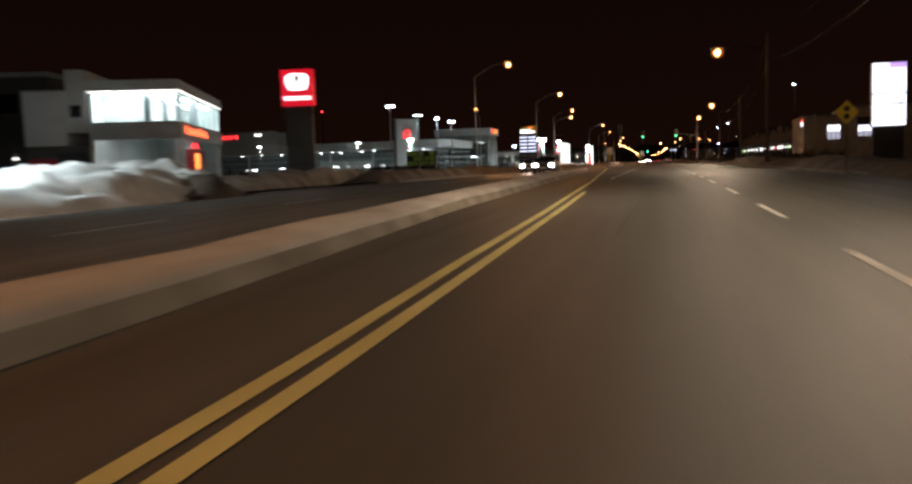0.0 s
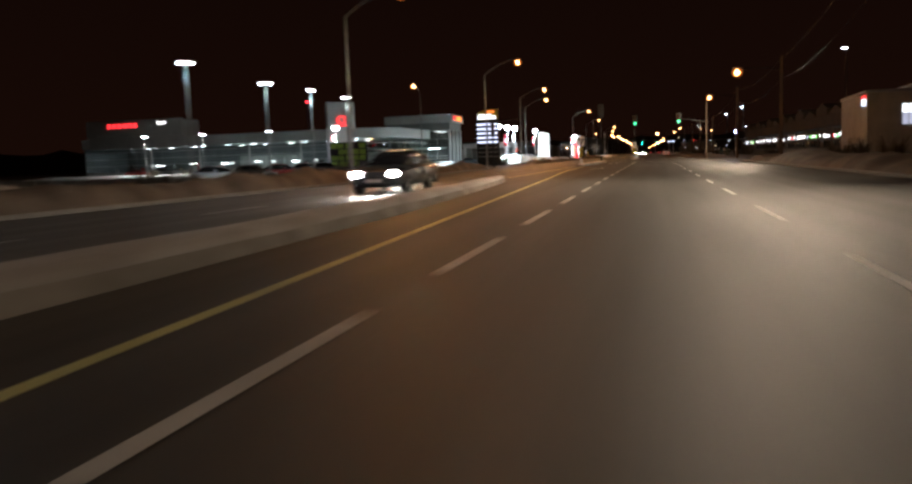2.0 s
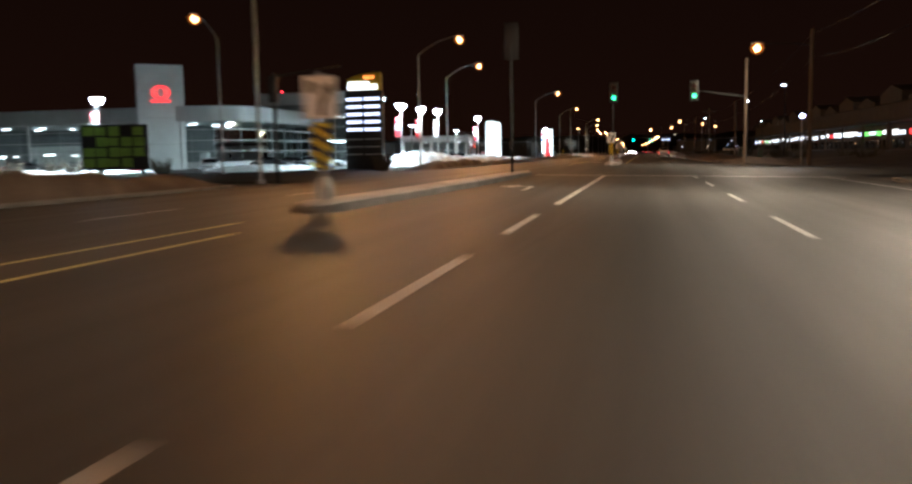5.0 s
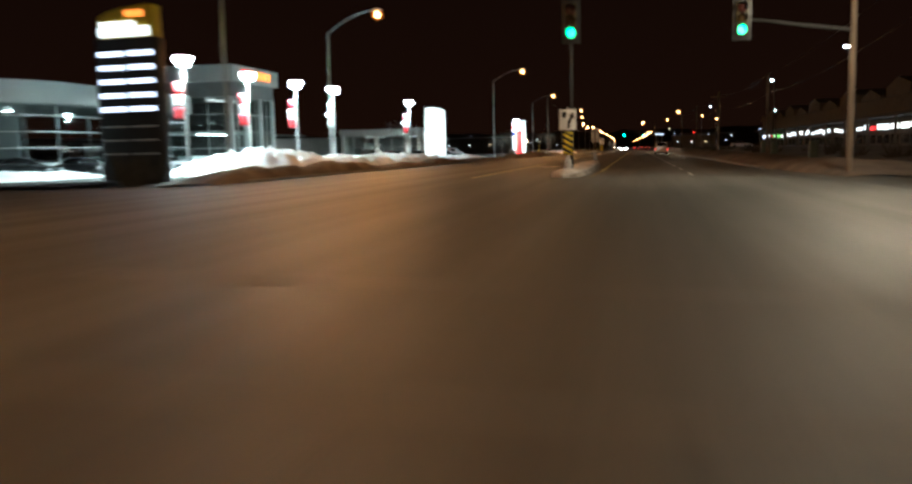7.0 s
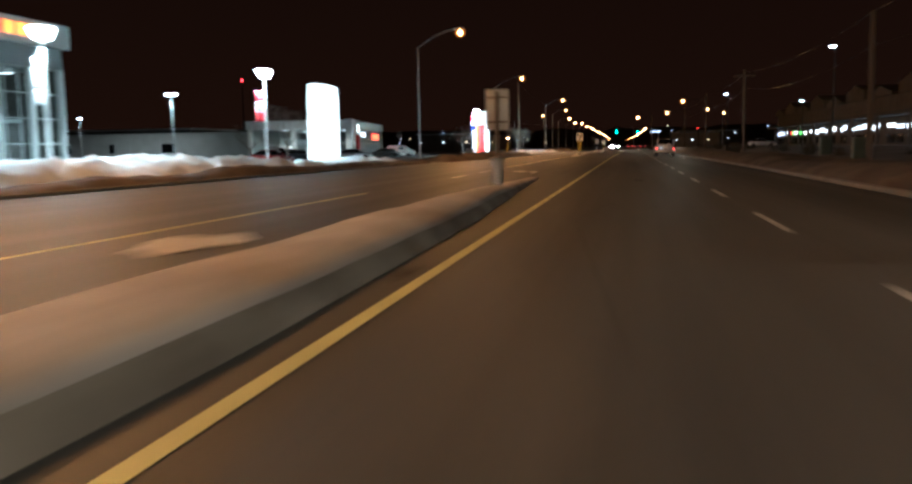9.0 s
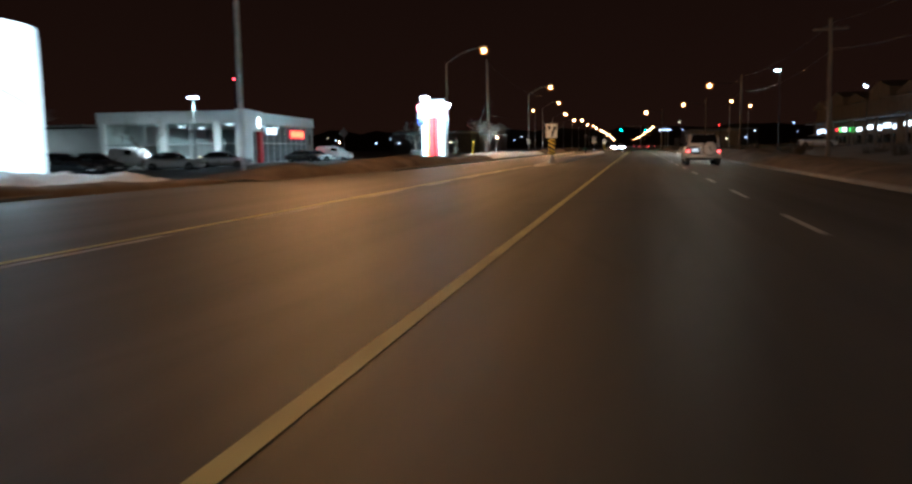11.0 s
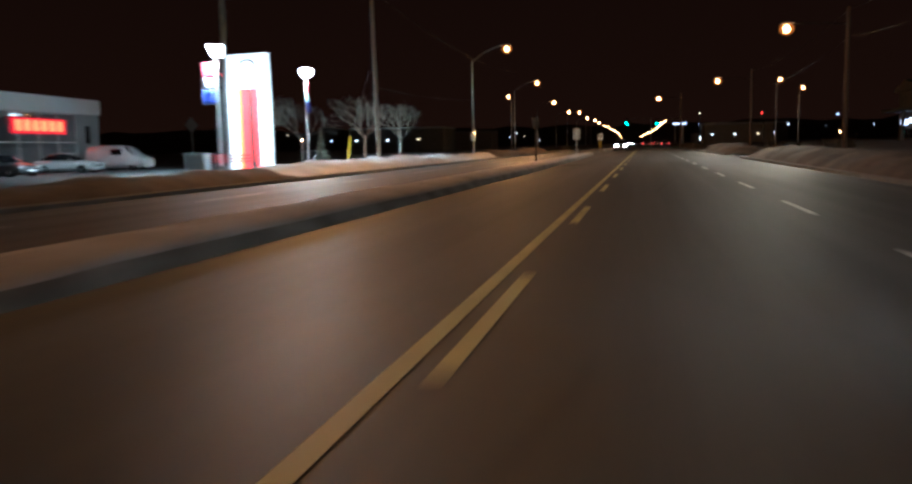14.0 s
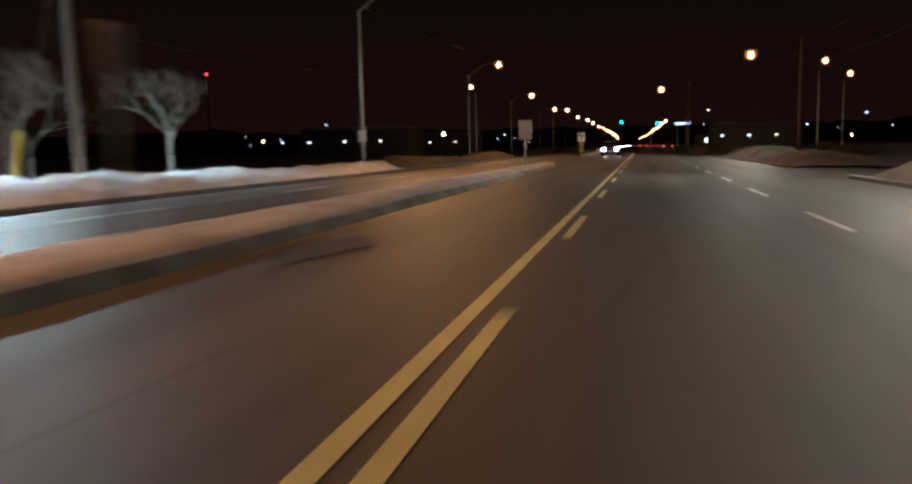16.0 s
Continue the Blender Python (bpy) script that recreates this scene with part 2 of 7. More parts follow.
M = dict(
    asphalt=asphalt("asphalt"),
    lot=asphalt("lot_asphalt", (0.075, 0.072, 0.07)),
    ground=mat("frozen_ground", (0.16, 0.15, 0.14), 0.9, scale=0.15, var=0.6, fine=3, bump=0.4),
    white_paint=mat("worn_white_paint", (0.86, 0.86, 0.83), 0.6, scale=1.2, var=0.35, fine=25, bump=0.2),
    yellow_paint=mat("worn_yellow_paint", (0.9, 0.88, 0.4), 0.6, scale=1.2, var=0.35, fine=25, bump=0.2),
    faded_paint=mat("nearly_worn_off_paint", (0.2, 0.2, 0.19), 0.7, scale=1.2, tint=(0.1, 0.1, 0.095), fine=25, bump=0.2),
    faded_yellow=mat("nearly_worn_off_yellow", (0.3, 0.25, 0.1), 0.7, scale=1.6, tint=(0.12, 0.105, 0.07), fine=25, bump=0.2),
    tar=mat("fresh_tar_patch", (0.045, 0.045, 0.044), 0.75, scale=3, var=0.3, fine=40, bump=0.3),
    concrete=mat("kerb_concrete", (0.24, 0.23, 0.215), 0.85, scale=2, var=0.4, fine=30, bump=0.3),
    snow=mat("packed_snow", (0.82, 0.83, 0.85), 0.75, scale=0.9, var=0.3, fine=9, bump=0.5),
    dirty_snow=mat("dirty_snow", (0.5, 0.46, 0.42), 0.85, scale=0.7, tint=(0.2, 0.165, 0.14), fine=7, bump=0.6),
    grey_snow=mat("ploughed_grey_snow", (0.66, 0.63, 0.61), 0.8, scale=0.8, tint=(0.38, 0.34, 0.31), fine=8, bump=0.5),
    shaded_dirty_snow=mat("shaded_dirty_lane_snow", (0.46, 0.41, 0.36), 0.85, scale=1.3, tint=(0.15, 0.125, 0.1), fine=8, bump=0.5),
    brown_bank=mat("gritty_brown_snow", (0.17, 0.13, 0.1), 0.9, scale=0.6, tint=(0.055, 0.042, 0.033), fine=6, bump=0.7),
    galv=mat("galvanised_steel", (0.5, 0.5, 0.5), 0.45, 0.85, scale=3, var=0.25, fine=50, bump=0.03),
    dark_metal=mat("dark_painted_metal", (0.035, 0.035, 0.037), 0.5, 0.3, scale=3, fine=60, bump=0.03),
    black=mat("black_plastic", (0.015, 0.015, 0.016), 0.45, scale=4, fine=80, bump=0.03),
    wood=mat("weathered_pole_wood", (0.17, 0.125, 0.09), 0.85, scale=2.5, var=0.45, fine=30, bump=0.4, stretch=(6, 6, 0.4)),
    bark=mat("bark", (0.27, 0.23, 0.19), 0.9, scale=5, var=0.5, fine=40, bump=0.5),
    needles=mat("conifer_needles", (0.15, 0.16, 0.12), 0.8, scale=6, var=0.5, fine=40, bump=0.2),
    hedge=mat("winter_shrub_twigs", (0.09, 0.075, 0.055), 0.9, scale=4, var=0.5, fine=40, bump=0.4),
    sign_white=mat("white_sign_sheeting", (0.93, 0.93, 0.92), 0.45, scale=2, var=0.06, fine=40, bump=0.02),
    sign_black=mat("black_sign_print", (0.02, 0.02, 0.02), 0.5, scale=4, fine=50, bump=0.02),
    sign_yellow=mat("yellow_sign_sheeting", (0.8, 0.62, 0.03), 0.45, scale=2, var=0.12, fine=40, bump=0.02),
    signal_yellow=mat("weathered_signal_yellow", (0.06, 0.045, 0.012), 0.6, scale=3, var=0.3, fine=40, bump=0.03),
    sign_back=mat("bare_aluminium_sign_back", (0.42, 0.4, 0.37), 0.5, 0.5, scale=3, var=0.2, fine=40, bump=0.03),
    panel=mat("white_metal_panel", (0.72, 0.74, 0.74), 0.45, 0.1, scale=0.7, var=0.12, fine=20, bump=0.03),
    panel_grey=mat("grey_metal_panel", (0.3, 0.32, 0.33), 0.5, 0.2, scale=0.7, var=0.18, fine=20, bump=0.04),
    shaft_grey=mat("dull_grey_pylon_cladding", (0.085, 0.09, 0.095), 0.6, 0.1, scale=0.8, var=0.25, fine=20, bump=0.04),
    panel_silver=mat("silver_metal_panel", (0.55, 0.57, 0.57), 0.45, 0.1, scale=0.6, var=0.15, fine=25, bump=0.03),
    dark_wall=mat("dark_block_wall", (0.1, 0.095, 0.09), 0.85, scale=1, var=0.35, fine=14, bump=0.3),
    stucco=mat("beige_stucco", (0.3, 0.26, 0.22), 0.9, scale=0.8, var=0.25, fine=40, bump=0.25),
    pale_stucco=mat("pale_grey_stucco", (0.52, 0.52, 0.47), 0.9, scale=0.8, var=0.25, fine=40, bump=0.25),
    plaza_wall=mat("brown_plaza_stucco", (0.15, 0.125, 0.1), 0.9, scale=0.7, var=0.35, fine=30, bump=0.25),
    roof=mat("tar_roof", (0.05, 0.05, 0.05), 0.9, scale=1, fine=20, bump=0.2),
    floor_tile=mat("showroom_floor_tile", (0.5, 0.5, 0.48), 0.25, scale=1, var=0.15, fine=8, bump=0.02),
    inner_wall=mat("painted_inner_wall", (0.68, 0.7, 0.68), 0.8, scale=0.6, var=0.12, fine=20, bump=0.03),
    red_panel=mat("red_cladding", (0.5, 0.02, 0.025), 0.4, scale=1, var=0.2, fine=20, bump=0.03),
    red_cloth=mat("red_banner_cloth", (0.6, 0.035, 0.05), 0.85, scale=3, var=0.25, fine=60, bump=0.1),
    white_cloth=mat("white_banner_cloth", (0.78, 0.78, 0.78), 0.85, scale=3, var=0.15, fine=60, bump=0.1),
    blue_cloth=mat("blue_banner_cloth", (0.05, 0.06, 0.4), 0.85, scale=3, var=0.2, fine=60, bump=0.1),
    glass=pane_glass("window_glass"),
    dark_glass=mat("tinted_car_glass", (0.012, 0.012, 0.014), 0.06, scale=2, var=0.1, fine=10, bump=0),
    tyre=mat("tyre_rubber", (0.025, 0.025, 0.025), 0.8, scale=6, fine=50, bump=0.2),
    rim=mat("alloy_rim", (0.45, 0.45, 0.46), 0.35, 0.8, scale=4, fine=40, bump=0.02),
    silver_car=mat("silver_car_paint", (0.74, 0.74, 0.76), 0.3, 0.25, scale=1.5, var=0.15, fine=120, bump=0.01, coat=0.6),
    white_car=mat("salty_white_car_paint", (0.7, 0.7, 0.7), 0.35, scale=1.5, var=0.2, fine=60, bump=0.02, coat=0.4),
    dark_car=mat("dark_car_paint", (0.03, 0.032, 0.036), 0.3, 0.2, scale=1.5, var=0.2, fine=60, bump=0.02, coat=0.5),
    red_car=mat("red_car_paint", (0.3, 0.02, 0.02), 0.3, 0.1, scale=1.5, var=0.2, fine=60, bump=0.02, coat=0.5),
    chrome=mat("chrome", (0.7, 0.7, 0.7), 0.15, 1.0, scale=3, var=0.1, fine=40, bump=0.01),
    yellow_post=mat("yellow_bollard_paint", (0.75, 0.55, 0.03), 0.5, scale=3, var=0.2, fine=30, bump=0.05),
    green_cabinet=mat("green_cabinet_paint", (0.09, 0.12, 0.09), 0.6, scale=1.5, var=0.3, fine=30, bump=0.04),
    green_board=mat("green_printed_board", (0.36, 0.6, 0.1), 0.7, scale=1, var=0.3, fine=20, bump=0.1),
    bowl=halo_bowl("sodium_bowl", (1.0, 0.24, 0.03), 0.55, 0.62),
    far_bowl=halo_bowl("far_sodium_bowl", (1.0, 0.27, 0.05), 2.2, 0.55),
    sodium_glass=glow("sodium_burner", (1.0, 0.5, 0.17), 16),
    far_sodium_glass=glow("far_sodium_burner", (1.0, 0.46, 0.15), 70),
    white_glass=glow("white_flood_glass", (0.82, 0.97, 1.0), 45),
    green_signal=glow("green_signal_glass", (0.06, 0.9, 0.32), 2.6),
    red_signal=glow("red_signal_glass", (1.0, 0.03, 0.02), 3.0, (0.4, 0.01, 0.01)),
    far_green=glow("far_green_signal_glass", (0.01, 0.9, 0.42), 60),
    dead_red=mat("unlit_red_lens", (0.05, 0.008, 0.006), 0.3, scale=4, fine=30, bump=0.02),
    dead_amber=mat("unlit_amber_lens", (0.06, 0.035, 0.006), 0.3, scale=4, fine=30, bump=0.02),
    white_face=glow("white_sign_face", (0.93, 0.95, 1.0), 1.7),
    pylon_face=glow("pylon_white_face", (0.96, 1.0, 0.98), 0.95),
    crest_face=glow("pale_yellow_crest", (1.0, 0.84, 0.45), 0.95),
    orange_strip=glow("orange_red_strip", (1.0, 0.2, 0.02), 2.2, (0.4, 0.05, 0.02)),
    soft_face=glow("soft_white_sign_face", (1.0, 0.97, 0.93), 2.2),
    blue_face=glow("bluish_white_sign_face", (0.72, 0.76, 1.0), 1.8),
    red_face=glow("red_sign_face", (0.9, 0.008, 0.03), 0.6, (0.5, 0.02, 0.02)),
    red_light=glow("red_channel_sign", (1.0, 0.03, 0.035), 1.7, (0.5, 0.02, 0.02)),
    orange_light=glow("orange_display", (1.0, 0.24, 0.04), 2.0, (0.4, 0.1, 0.02)),
    strip_light=glow("cold_ceiling_strip", (0.86, 0.98, 1.0), 24),
    dim_strip=glow("dim_ceiling_strip", (0.95, 0.98, 0.97), 11),
    warm_light=glow("warm_window_light", (1.0, 0.72, 0.4), 2.0),
    dim_shop_glass=glow("dim_shop_glass", (0.8, 0.8, 1.0), 0.45, (0.2, 0.2, 0.22)),
    channel_red=glow("bright_red_channel_letters", (1.0, 0.11, 0.035), 2.6, (0.5, 0.02, 0.02)),
    headlight=glow("headlight_glass", (1.0, 0.96, 0.86), 220),
    tail=glow("tail_lamp_glass", (1.0, 0.07, 0.06), 3.0, (0.4, 0.01, 0.01)),
    tail_off=mat("unlit_tail_lens", (0.22, 0.012, 0.014), 0.25, scale=4, fine=30, bump=0.02),
    plate_glow=glow("glowing_plate", (1.0, 0.97, 0.95), 0.55),
    blue_lamp=glow("blue_white_lamp", (0.5, 0.52, 1.0), 22),
    red_beacon=glow("red_beacon_glass", (1.0, 0.02, 0.03), 9),
    violet_face=glow("violet_sign_strip", (0.62, 0.38, 1.0), 1.1),
    green_face=glow("green_sign_face", (0.2, 0.9, 0.12), 1.2),
)


# ---------------------------------------------------------------- mesh helpers
def bend(y):
    """How far the road has swung to the left at y."""
    return -0.0000125 * max(0.0, y - 350) ** 2


def gz(x, y=100.0):
    """Height of the ground: a crowned road that climbs a little at the start."""
    x = x - bend(y)
    z = -0.02 * x if x > -5 else 0.1 - 0.02 * (-5 - x)
    return max(z, -0.24) + rise(y)


def box(bm, x0, x1, y0, y1, z0, z1, bevel=0.0):
    v = [bm.verts.new(p) for p in ((x0, y0, z0), (x1, y0, z0), (x1, y1, z0), (x0, y1, z0), (x0, y0, z1), (x1, y0, z1), (x1, y1, z1), (x0, y1, z1))]
    fs = [bm.faces.new([v[i] for i in q]) for q in ((3, 2, 1, 0), (4, 5, 6, 7), (0, 1, 5, 4), (1, 2, 6, 5), (2, 3, 7, 6), (3, 0, 4, 7))]
    if bevel:
        bmesh.ops.bevel(bm, geom=list({e for f in fs for e in f.edges}), offset=bevel, segments=2, affect="EDGES", profile=0.5)
    return bm


def rod(bm, a, b, r0, r1=None, n=10, caps=True):
    """A tapered round bar from a to b."""
    a, b = Vector(a), Vector(b)
    r1 = r0 if r1 is None else r1
    d = (b - a).normalized()
    u = d.orthogonal().normalized()
    w = d.cross(u)
    rings = []
    for p, r in ((a, r0), (b, r1)):
        rings.append([bm.verts.new(p + r * (math.cos(t) * u + math.sin(t) * w)) for t in [2 * math.pi * i / n for i in range(n)]])
    for i in range(n):
        bm.faces.new((rings[0][i], rings[0][(i + 1) % n], rings[1][(i + 1) % n], rings[1][i]))
    if caps:
        bm.faces.new(rings[0][::-1])
        bm.faces.new(rings[1])
    return bm


def loft(bm, rings, closed=True, caps=True):
    """Skin between rings of equally many points."""
    vs = [[bm.verts.new(p) for p in r] for r in rings]
    n = len(vs[0])
    for a, b in zip(vs, vs[1:]):
        for i in range(n if closed else n - 1):
            bm.faces.new((a[i], a[(i + 1) % n], b[(i + 1) % n], b[i]))
    if caps and closed:
        bm.faces.new(vs[0][::-1])
        bm.faces.new(vs[-1])
    return bm


def prism(bm, pts, y0, y1, axis="y", bevel=0.0):
    """An outline of (u, v) points drawn out along an axis: u, v are x, z for y; y, z for x; x, y for z."""
    def at(u, v, w):
        return {"y": (u, w, v), "x": (w, u, v), "z": (u, v, w)}[axis]
    a = [bm.verts.new(at(u, v, y0)) for u, v in pts]
    b = [bm.verts.new(at(u, v, y1)) for u, v in pts]
    n = len(pts)
    fs = [bm.faces.new((a[i], a[(i + 1) % n], b[(i + 1) % n], b[i])) for i in range(n)] + [bm.faces.new(a[::-1]), bm.faces.new(b)]
    bmesh.ops.recalc_face_normals(bm, faces=fs)
    if bevel:
        bmesh.ops.bevel(bm, geom=list({e for f in fs for e in f.edges}), offset=bevel, segments=2, affect="EDGES", profile=0.5)
    return bm


def tube(bm, pts, r, n=8):
    pts = [Vector(p) for p in pts]
    rings = []
    for i, p in enumerate(pts):
        d = (pts[min(i + 1, len(pts) - 1)] - pts[max(i - 1, 0)]).normalized()
        side = d.cross(Vector((0, 0, 1)))
        side = side.normalized() if side.length > 0.01 else Vector((1, 0, 0))
        up = side.cross(d)
        rad = r[i] if isinstance(r, (list, tuple)) else r
        rings.append([p + rad * (math.cos(t) * side + math.sin(t) * up) for t in [2 * math.pi * k / n for k in range(n)]])
    return loft(bm, rings)


def disc(bm, c, r, y0, y1, n=24, axis="y"):
    """A round plate."""
    a = Vector(c)
    off = {"y": Vector((0, 1, 0)), "x": Vector((1, 0, 0)), "z": Vector((0, 0, 1))}[axis]
    return rod(bm, a + off * y0, a + off * y1, r, r, n)


def smooth_of(mesh, angle=35):
    for p in mesh.polygons:
        p.use_smooth = True
    mesh.set_sharp_from_angle(angle=radians(angle))


def part(name, bm, material, parent, label="", smooth=True):
    me = bpy.data.meshes.new(name)
    bmesh.ops.recalc_face_normals(bm, faces=bm.faces)
    bm.to_mesh(me)
    bm.free()
    me.materials.append(M[material])
    if smooth:
        smooth_of(me)
    ob = new(name, me)
    ob.parent = parent
    return tagged(ob, label) if label else ob


def thing(name, label, category, group="", kind="", at=None):
    ob = new(name)
    if at is not None:
        ob.matrix_basis = at
    return tagged(ob, label, category, group, kind)


def solid(name, bm, material, label, category, group="", kind="", at=None, smooth=True):
    ob = part(name, bm, material, None, "", smooth)
    if at is not None:
        ob.matrix_basis = at
    return tagged(ob, label, category, group, kind)


def mesh_of(name, verts, faces, material, smooth=True):
    me = bpy.data.meshes.new(name)
    me.from_pydata(verts, [], faces)
    me.materials.append(M[material])
    if smooth:
        smooth_of(me, 60)
    return me


def sheet(name, xs, ys, height, material):
    """A height field over the lines xs, ys."""
    verts = [(x + bend(y), y, height(x, y)) for y in ys for x in xs]
    n = len(xs)
    faces = [(j * n + i, j * n + i + 1, (j + 1) * n + i + 1, (j + 1) * n + i) for j in range(len(ys) - 1) for i in range(n - 1)]
    return mesh_of(name, verts, faces, material)


def steps(a, b, d):
    n = max(1, round((b - a) / d))
    return [a + (b - a) * i / n for i in range(n + 1)]


B = bmesh.new

# ---------------------------------------------------------------- ground, roads, markings
def ground_height(x, y):
    z = gz(x + bend(y), y) - 0.06
    if x > 10:
        z += 0.9 * min(1, (x - 10) / 12) if y > 166 else 0.3 * min(1, (x - 10) / 12)
    return z


tagged(new("ground", sheet("ground", [-900, -300, -120, -60, -30, -18, -13, -5, 3, 7, 10, 13, 17, 22, 60, 200, 900],
                           [-300, -100] + steps(-80, 560, 10) + steps(600, 1500, 100), ground_height, "ground")),
       "dark frozen ground with old snow beside the road", "ground", kind="structure")
tagged(new("road", sheet("road", [-17.6, -13.5, -9, -5, -1.5, 2, 5.9, 9.4], [-120] + steps(-80, 760, 6) + [900, 1100, 1400],
                         lambda x, y: gz(x + bend(y), y), "asphalt")),
       "wide grey winter asphalt road with salt streaks", "road", kind="structure")
tagged(new("side_road", sheet("side_road", [-260, -120, -60, -30, -17.6], [139, 151, 163], lambda x, y: gz(-17.6) + 0.004, "asphalt")),
       "asphalt side street leaving the junction", "road", kind="structure")
tagged(new("side_road_east", sheet("side_road_east", [9.4, 30, 120, 260], [139, 151, 163],
                                   lambda x, y: gz(9.4) + 0.35 * min(1, max(0, (x - 9.4) / 12)), "asphalt")),
       "asphalt side street climbing from the junction", "road", kind="structure")
tagged(new("car_park", sheet("car_park", [-140, -60, -25], [166, 200, 236], lambda x, y: gz(-17.6) + 0.01, "lot")),
       "dark asphalt car park of the corner dealership", "car park", kind="structure")
tagged(new("car_park", sheet("car_park", [-140, -60, -21.5], [20, 70, 134], lambda x, y: gz(-17.6) + 0.01, "lot")),
       "dark asphalt car park in front of the glass dealership", "car park", kind="structure")
tagged(new("car_park", sheet("car_park", [-140, -60, -20], [240, 280, 330], lambda x, y: gz(-17.6) + 0.01, "lot")),
       "dark asphalt car park beside the white dealership", "car park", kind="structure")


def stripe(pts, width, colour, label, group):
    """A painted line through (x, y) points."""
    verts, faces = [], []
    for x, y in pts:
        for s in (-0.5, 0.5):
            verts.append((x + s * width + bend(y), y, gz(x + s * width + bend(y), y) + 0.006))
    for i in range(len(pts) - 1):
        faces.append((2 * i, 2 * i + 1, 2 * i + 3, 2 * i + 2))
    tagged(new("lane_line", mesh_of("lane_line", verts, faces, colour, False)), label, "road marking", group, "structure")


def dashes(x, y0, y1, period, length, colour, label, group, width=0.11):
    y = y0
    while y < y1:
        stripe([(x, y - length / 2), (x, y), (x, y + length / 2)], width, colour, label, group)
        y += period


WHITE_DASH, YELLOW_LINE = "worn white painted dash on the asphalt", "worn yellow painted line along the median"
stripe([(-1.87, y) for y in steps(-60, 4, 4)] + [(-1.95, 8.4), (-2.02, 14.7), (-2.15, 20), (-2.28, 25), (-2.54, 34), (-3.0, 43.6), (-3.45, 53.6), (-4.36, 74), (-4.9, 84.3),
       (-5.35, 94), (-5.5, 108)], 0.13, "yellow_paint", YELLOW_LINE, "yellow lines")
stripe([(-1.65, y) for y in steps(-60, 4, 4)] + [(-1.73, 10.5), (-1.82, 17), (-1.98, 23.5)], 0.13, "yellow_paint", YELLOW_LINE, "yellow lines")
stripe([(-7.25, 68), (-7.1, 79), (-6.65, 91), (-6.5, 101), (-6.45, 110)], 0.12, "yellow_paint", YELLOW_LINE, "yellow lines")
dashes(-1.95, 38.4, 75.6, 5.286, 3.1, "white_paint", WHITE_DASH, "turn lane dashes", 0.13)
dashes(-1.95, 81.2, 113, 5.87, 3.3, "white_paint", WHITE_DASH, "turn lane dashes", 0.13)
stripe([(-1.9, y) for y in steps(115, 135.5, 4)], 0.15, "white_paint", "solid white painted line before the junction", "white lines")
dashes(1.96, 7.6 - 7.95 * 8, 114, 7.95, 3.4, "white_paint", WHITE_DASH, "lane dashes")
dashes(1.96, 118.6, 136, 8.07, 3.3, "white_paint", WHITE_DASH, "lane dashes")
stripe([(7.35, y) for y in steps(100, 136, 6)], 0.11, "white_paint", "faint white painted line of the right turn lane", "white lines")
stripe([(-6.1, 164), (-6.15, 172), (-6.1, 190)], 0.11, "yellow_paint", YELLOW_LINE, "yellow lines")
dashes(-6.05, 200.5, 250, 5.3, 2.6, "white_paint", WHITE_DASH, "far lane dashes")
stripe([(-6.3, 214), (-6.3, 240), (-6.0, 254)], 0.13, "yellow_paint", YELLOW_LINE, "yellow lines")
stripe([(-1.86, 164.6), (-1.82, 168), (-1.73, 171.9)], 0.11, "faded_yellow", "nearly worn off yellow line beside the island", "yellow lines")
stripe([(-1.72, y) for y in steps(172, 400, 5)], 0.115, "yellow_paint", YELLOW_LINE, "yellow lines")
dashes(-1.5, 262.9, 396, 7.5, 3.0, "yellow_paint", "worn yellow painted dash beside the solid line", "yellow dashes")
dashes(1.95, 169.6, 400, 7.35, 3.0, "white_paint", WHITE_DASH, "lane dashes")
for x in (-10.3,):
    dashes(x, -58, 128, 9.0, 3.2, "white_paint", WHITE_DASH, "opposite lane dashes", 0.1)
    dashes(x, 258, 400, 9.0, 3.2, "white_paint", WHITE_DASH, "opposite lane dashes", 0.1)
for y, w in ((135.8, 0.55), (137.6, 0.2), (140.6, 0.2)):
    me = mesh_of("stop_line", [(x, yy, gz(x) + 0.007) for yy in (y - w / 2, y + w / 2) for x in (-5, -2, 2, 5, 8.2)],
                 [(i, i + 1, i + 6, i + 5) for i in range(4)], "white_paint" if w > 0.3 else "faded_paint", False)
    tagged(new("stop_line" if w > 0.3 else "crosswalk_line", me), "worn white painted line across the lanes", "road marking", "junction lines", "structure")
for y in (159.8, 162.2):
    me = mesh_of("crosswalk_line", [(x, yy, gz(x) + 0.007) for yy in (y - 0.1, y + 0.1) for x in (-16, -5, -2, 2, 5, 8.2)],
                 [(i, i + 1, i + 7, i + 6) for i in range(5)], "faded_paint", False)
    tagged(new("crosswalk_line", me), "worn white painted line across the lanes", "road marking", "junction lines", "structure")


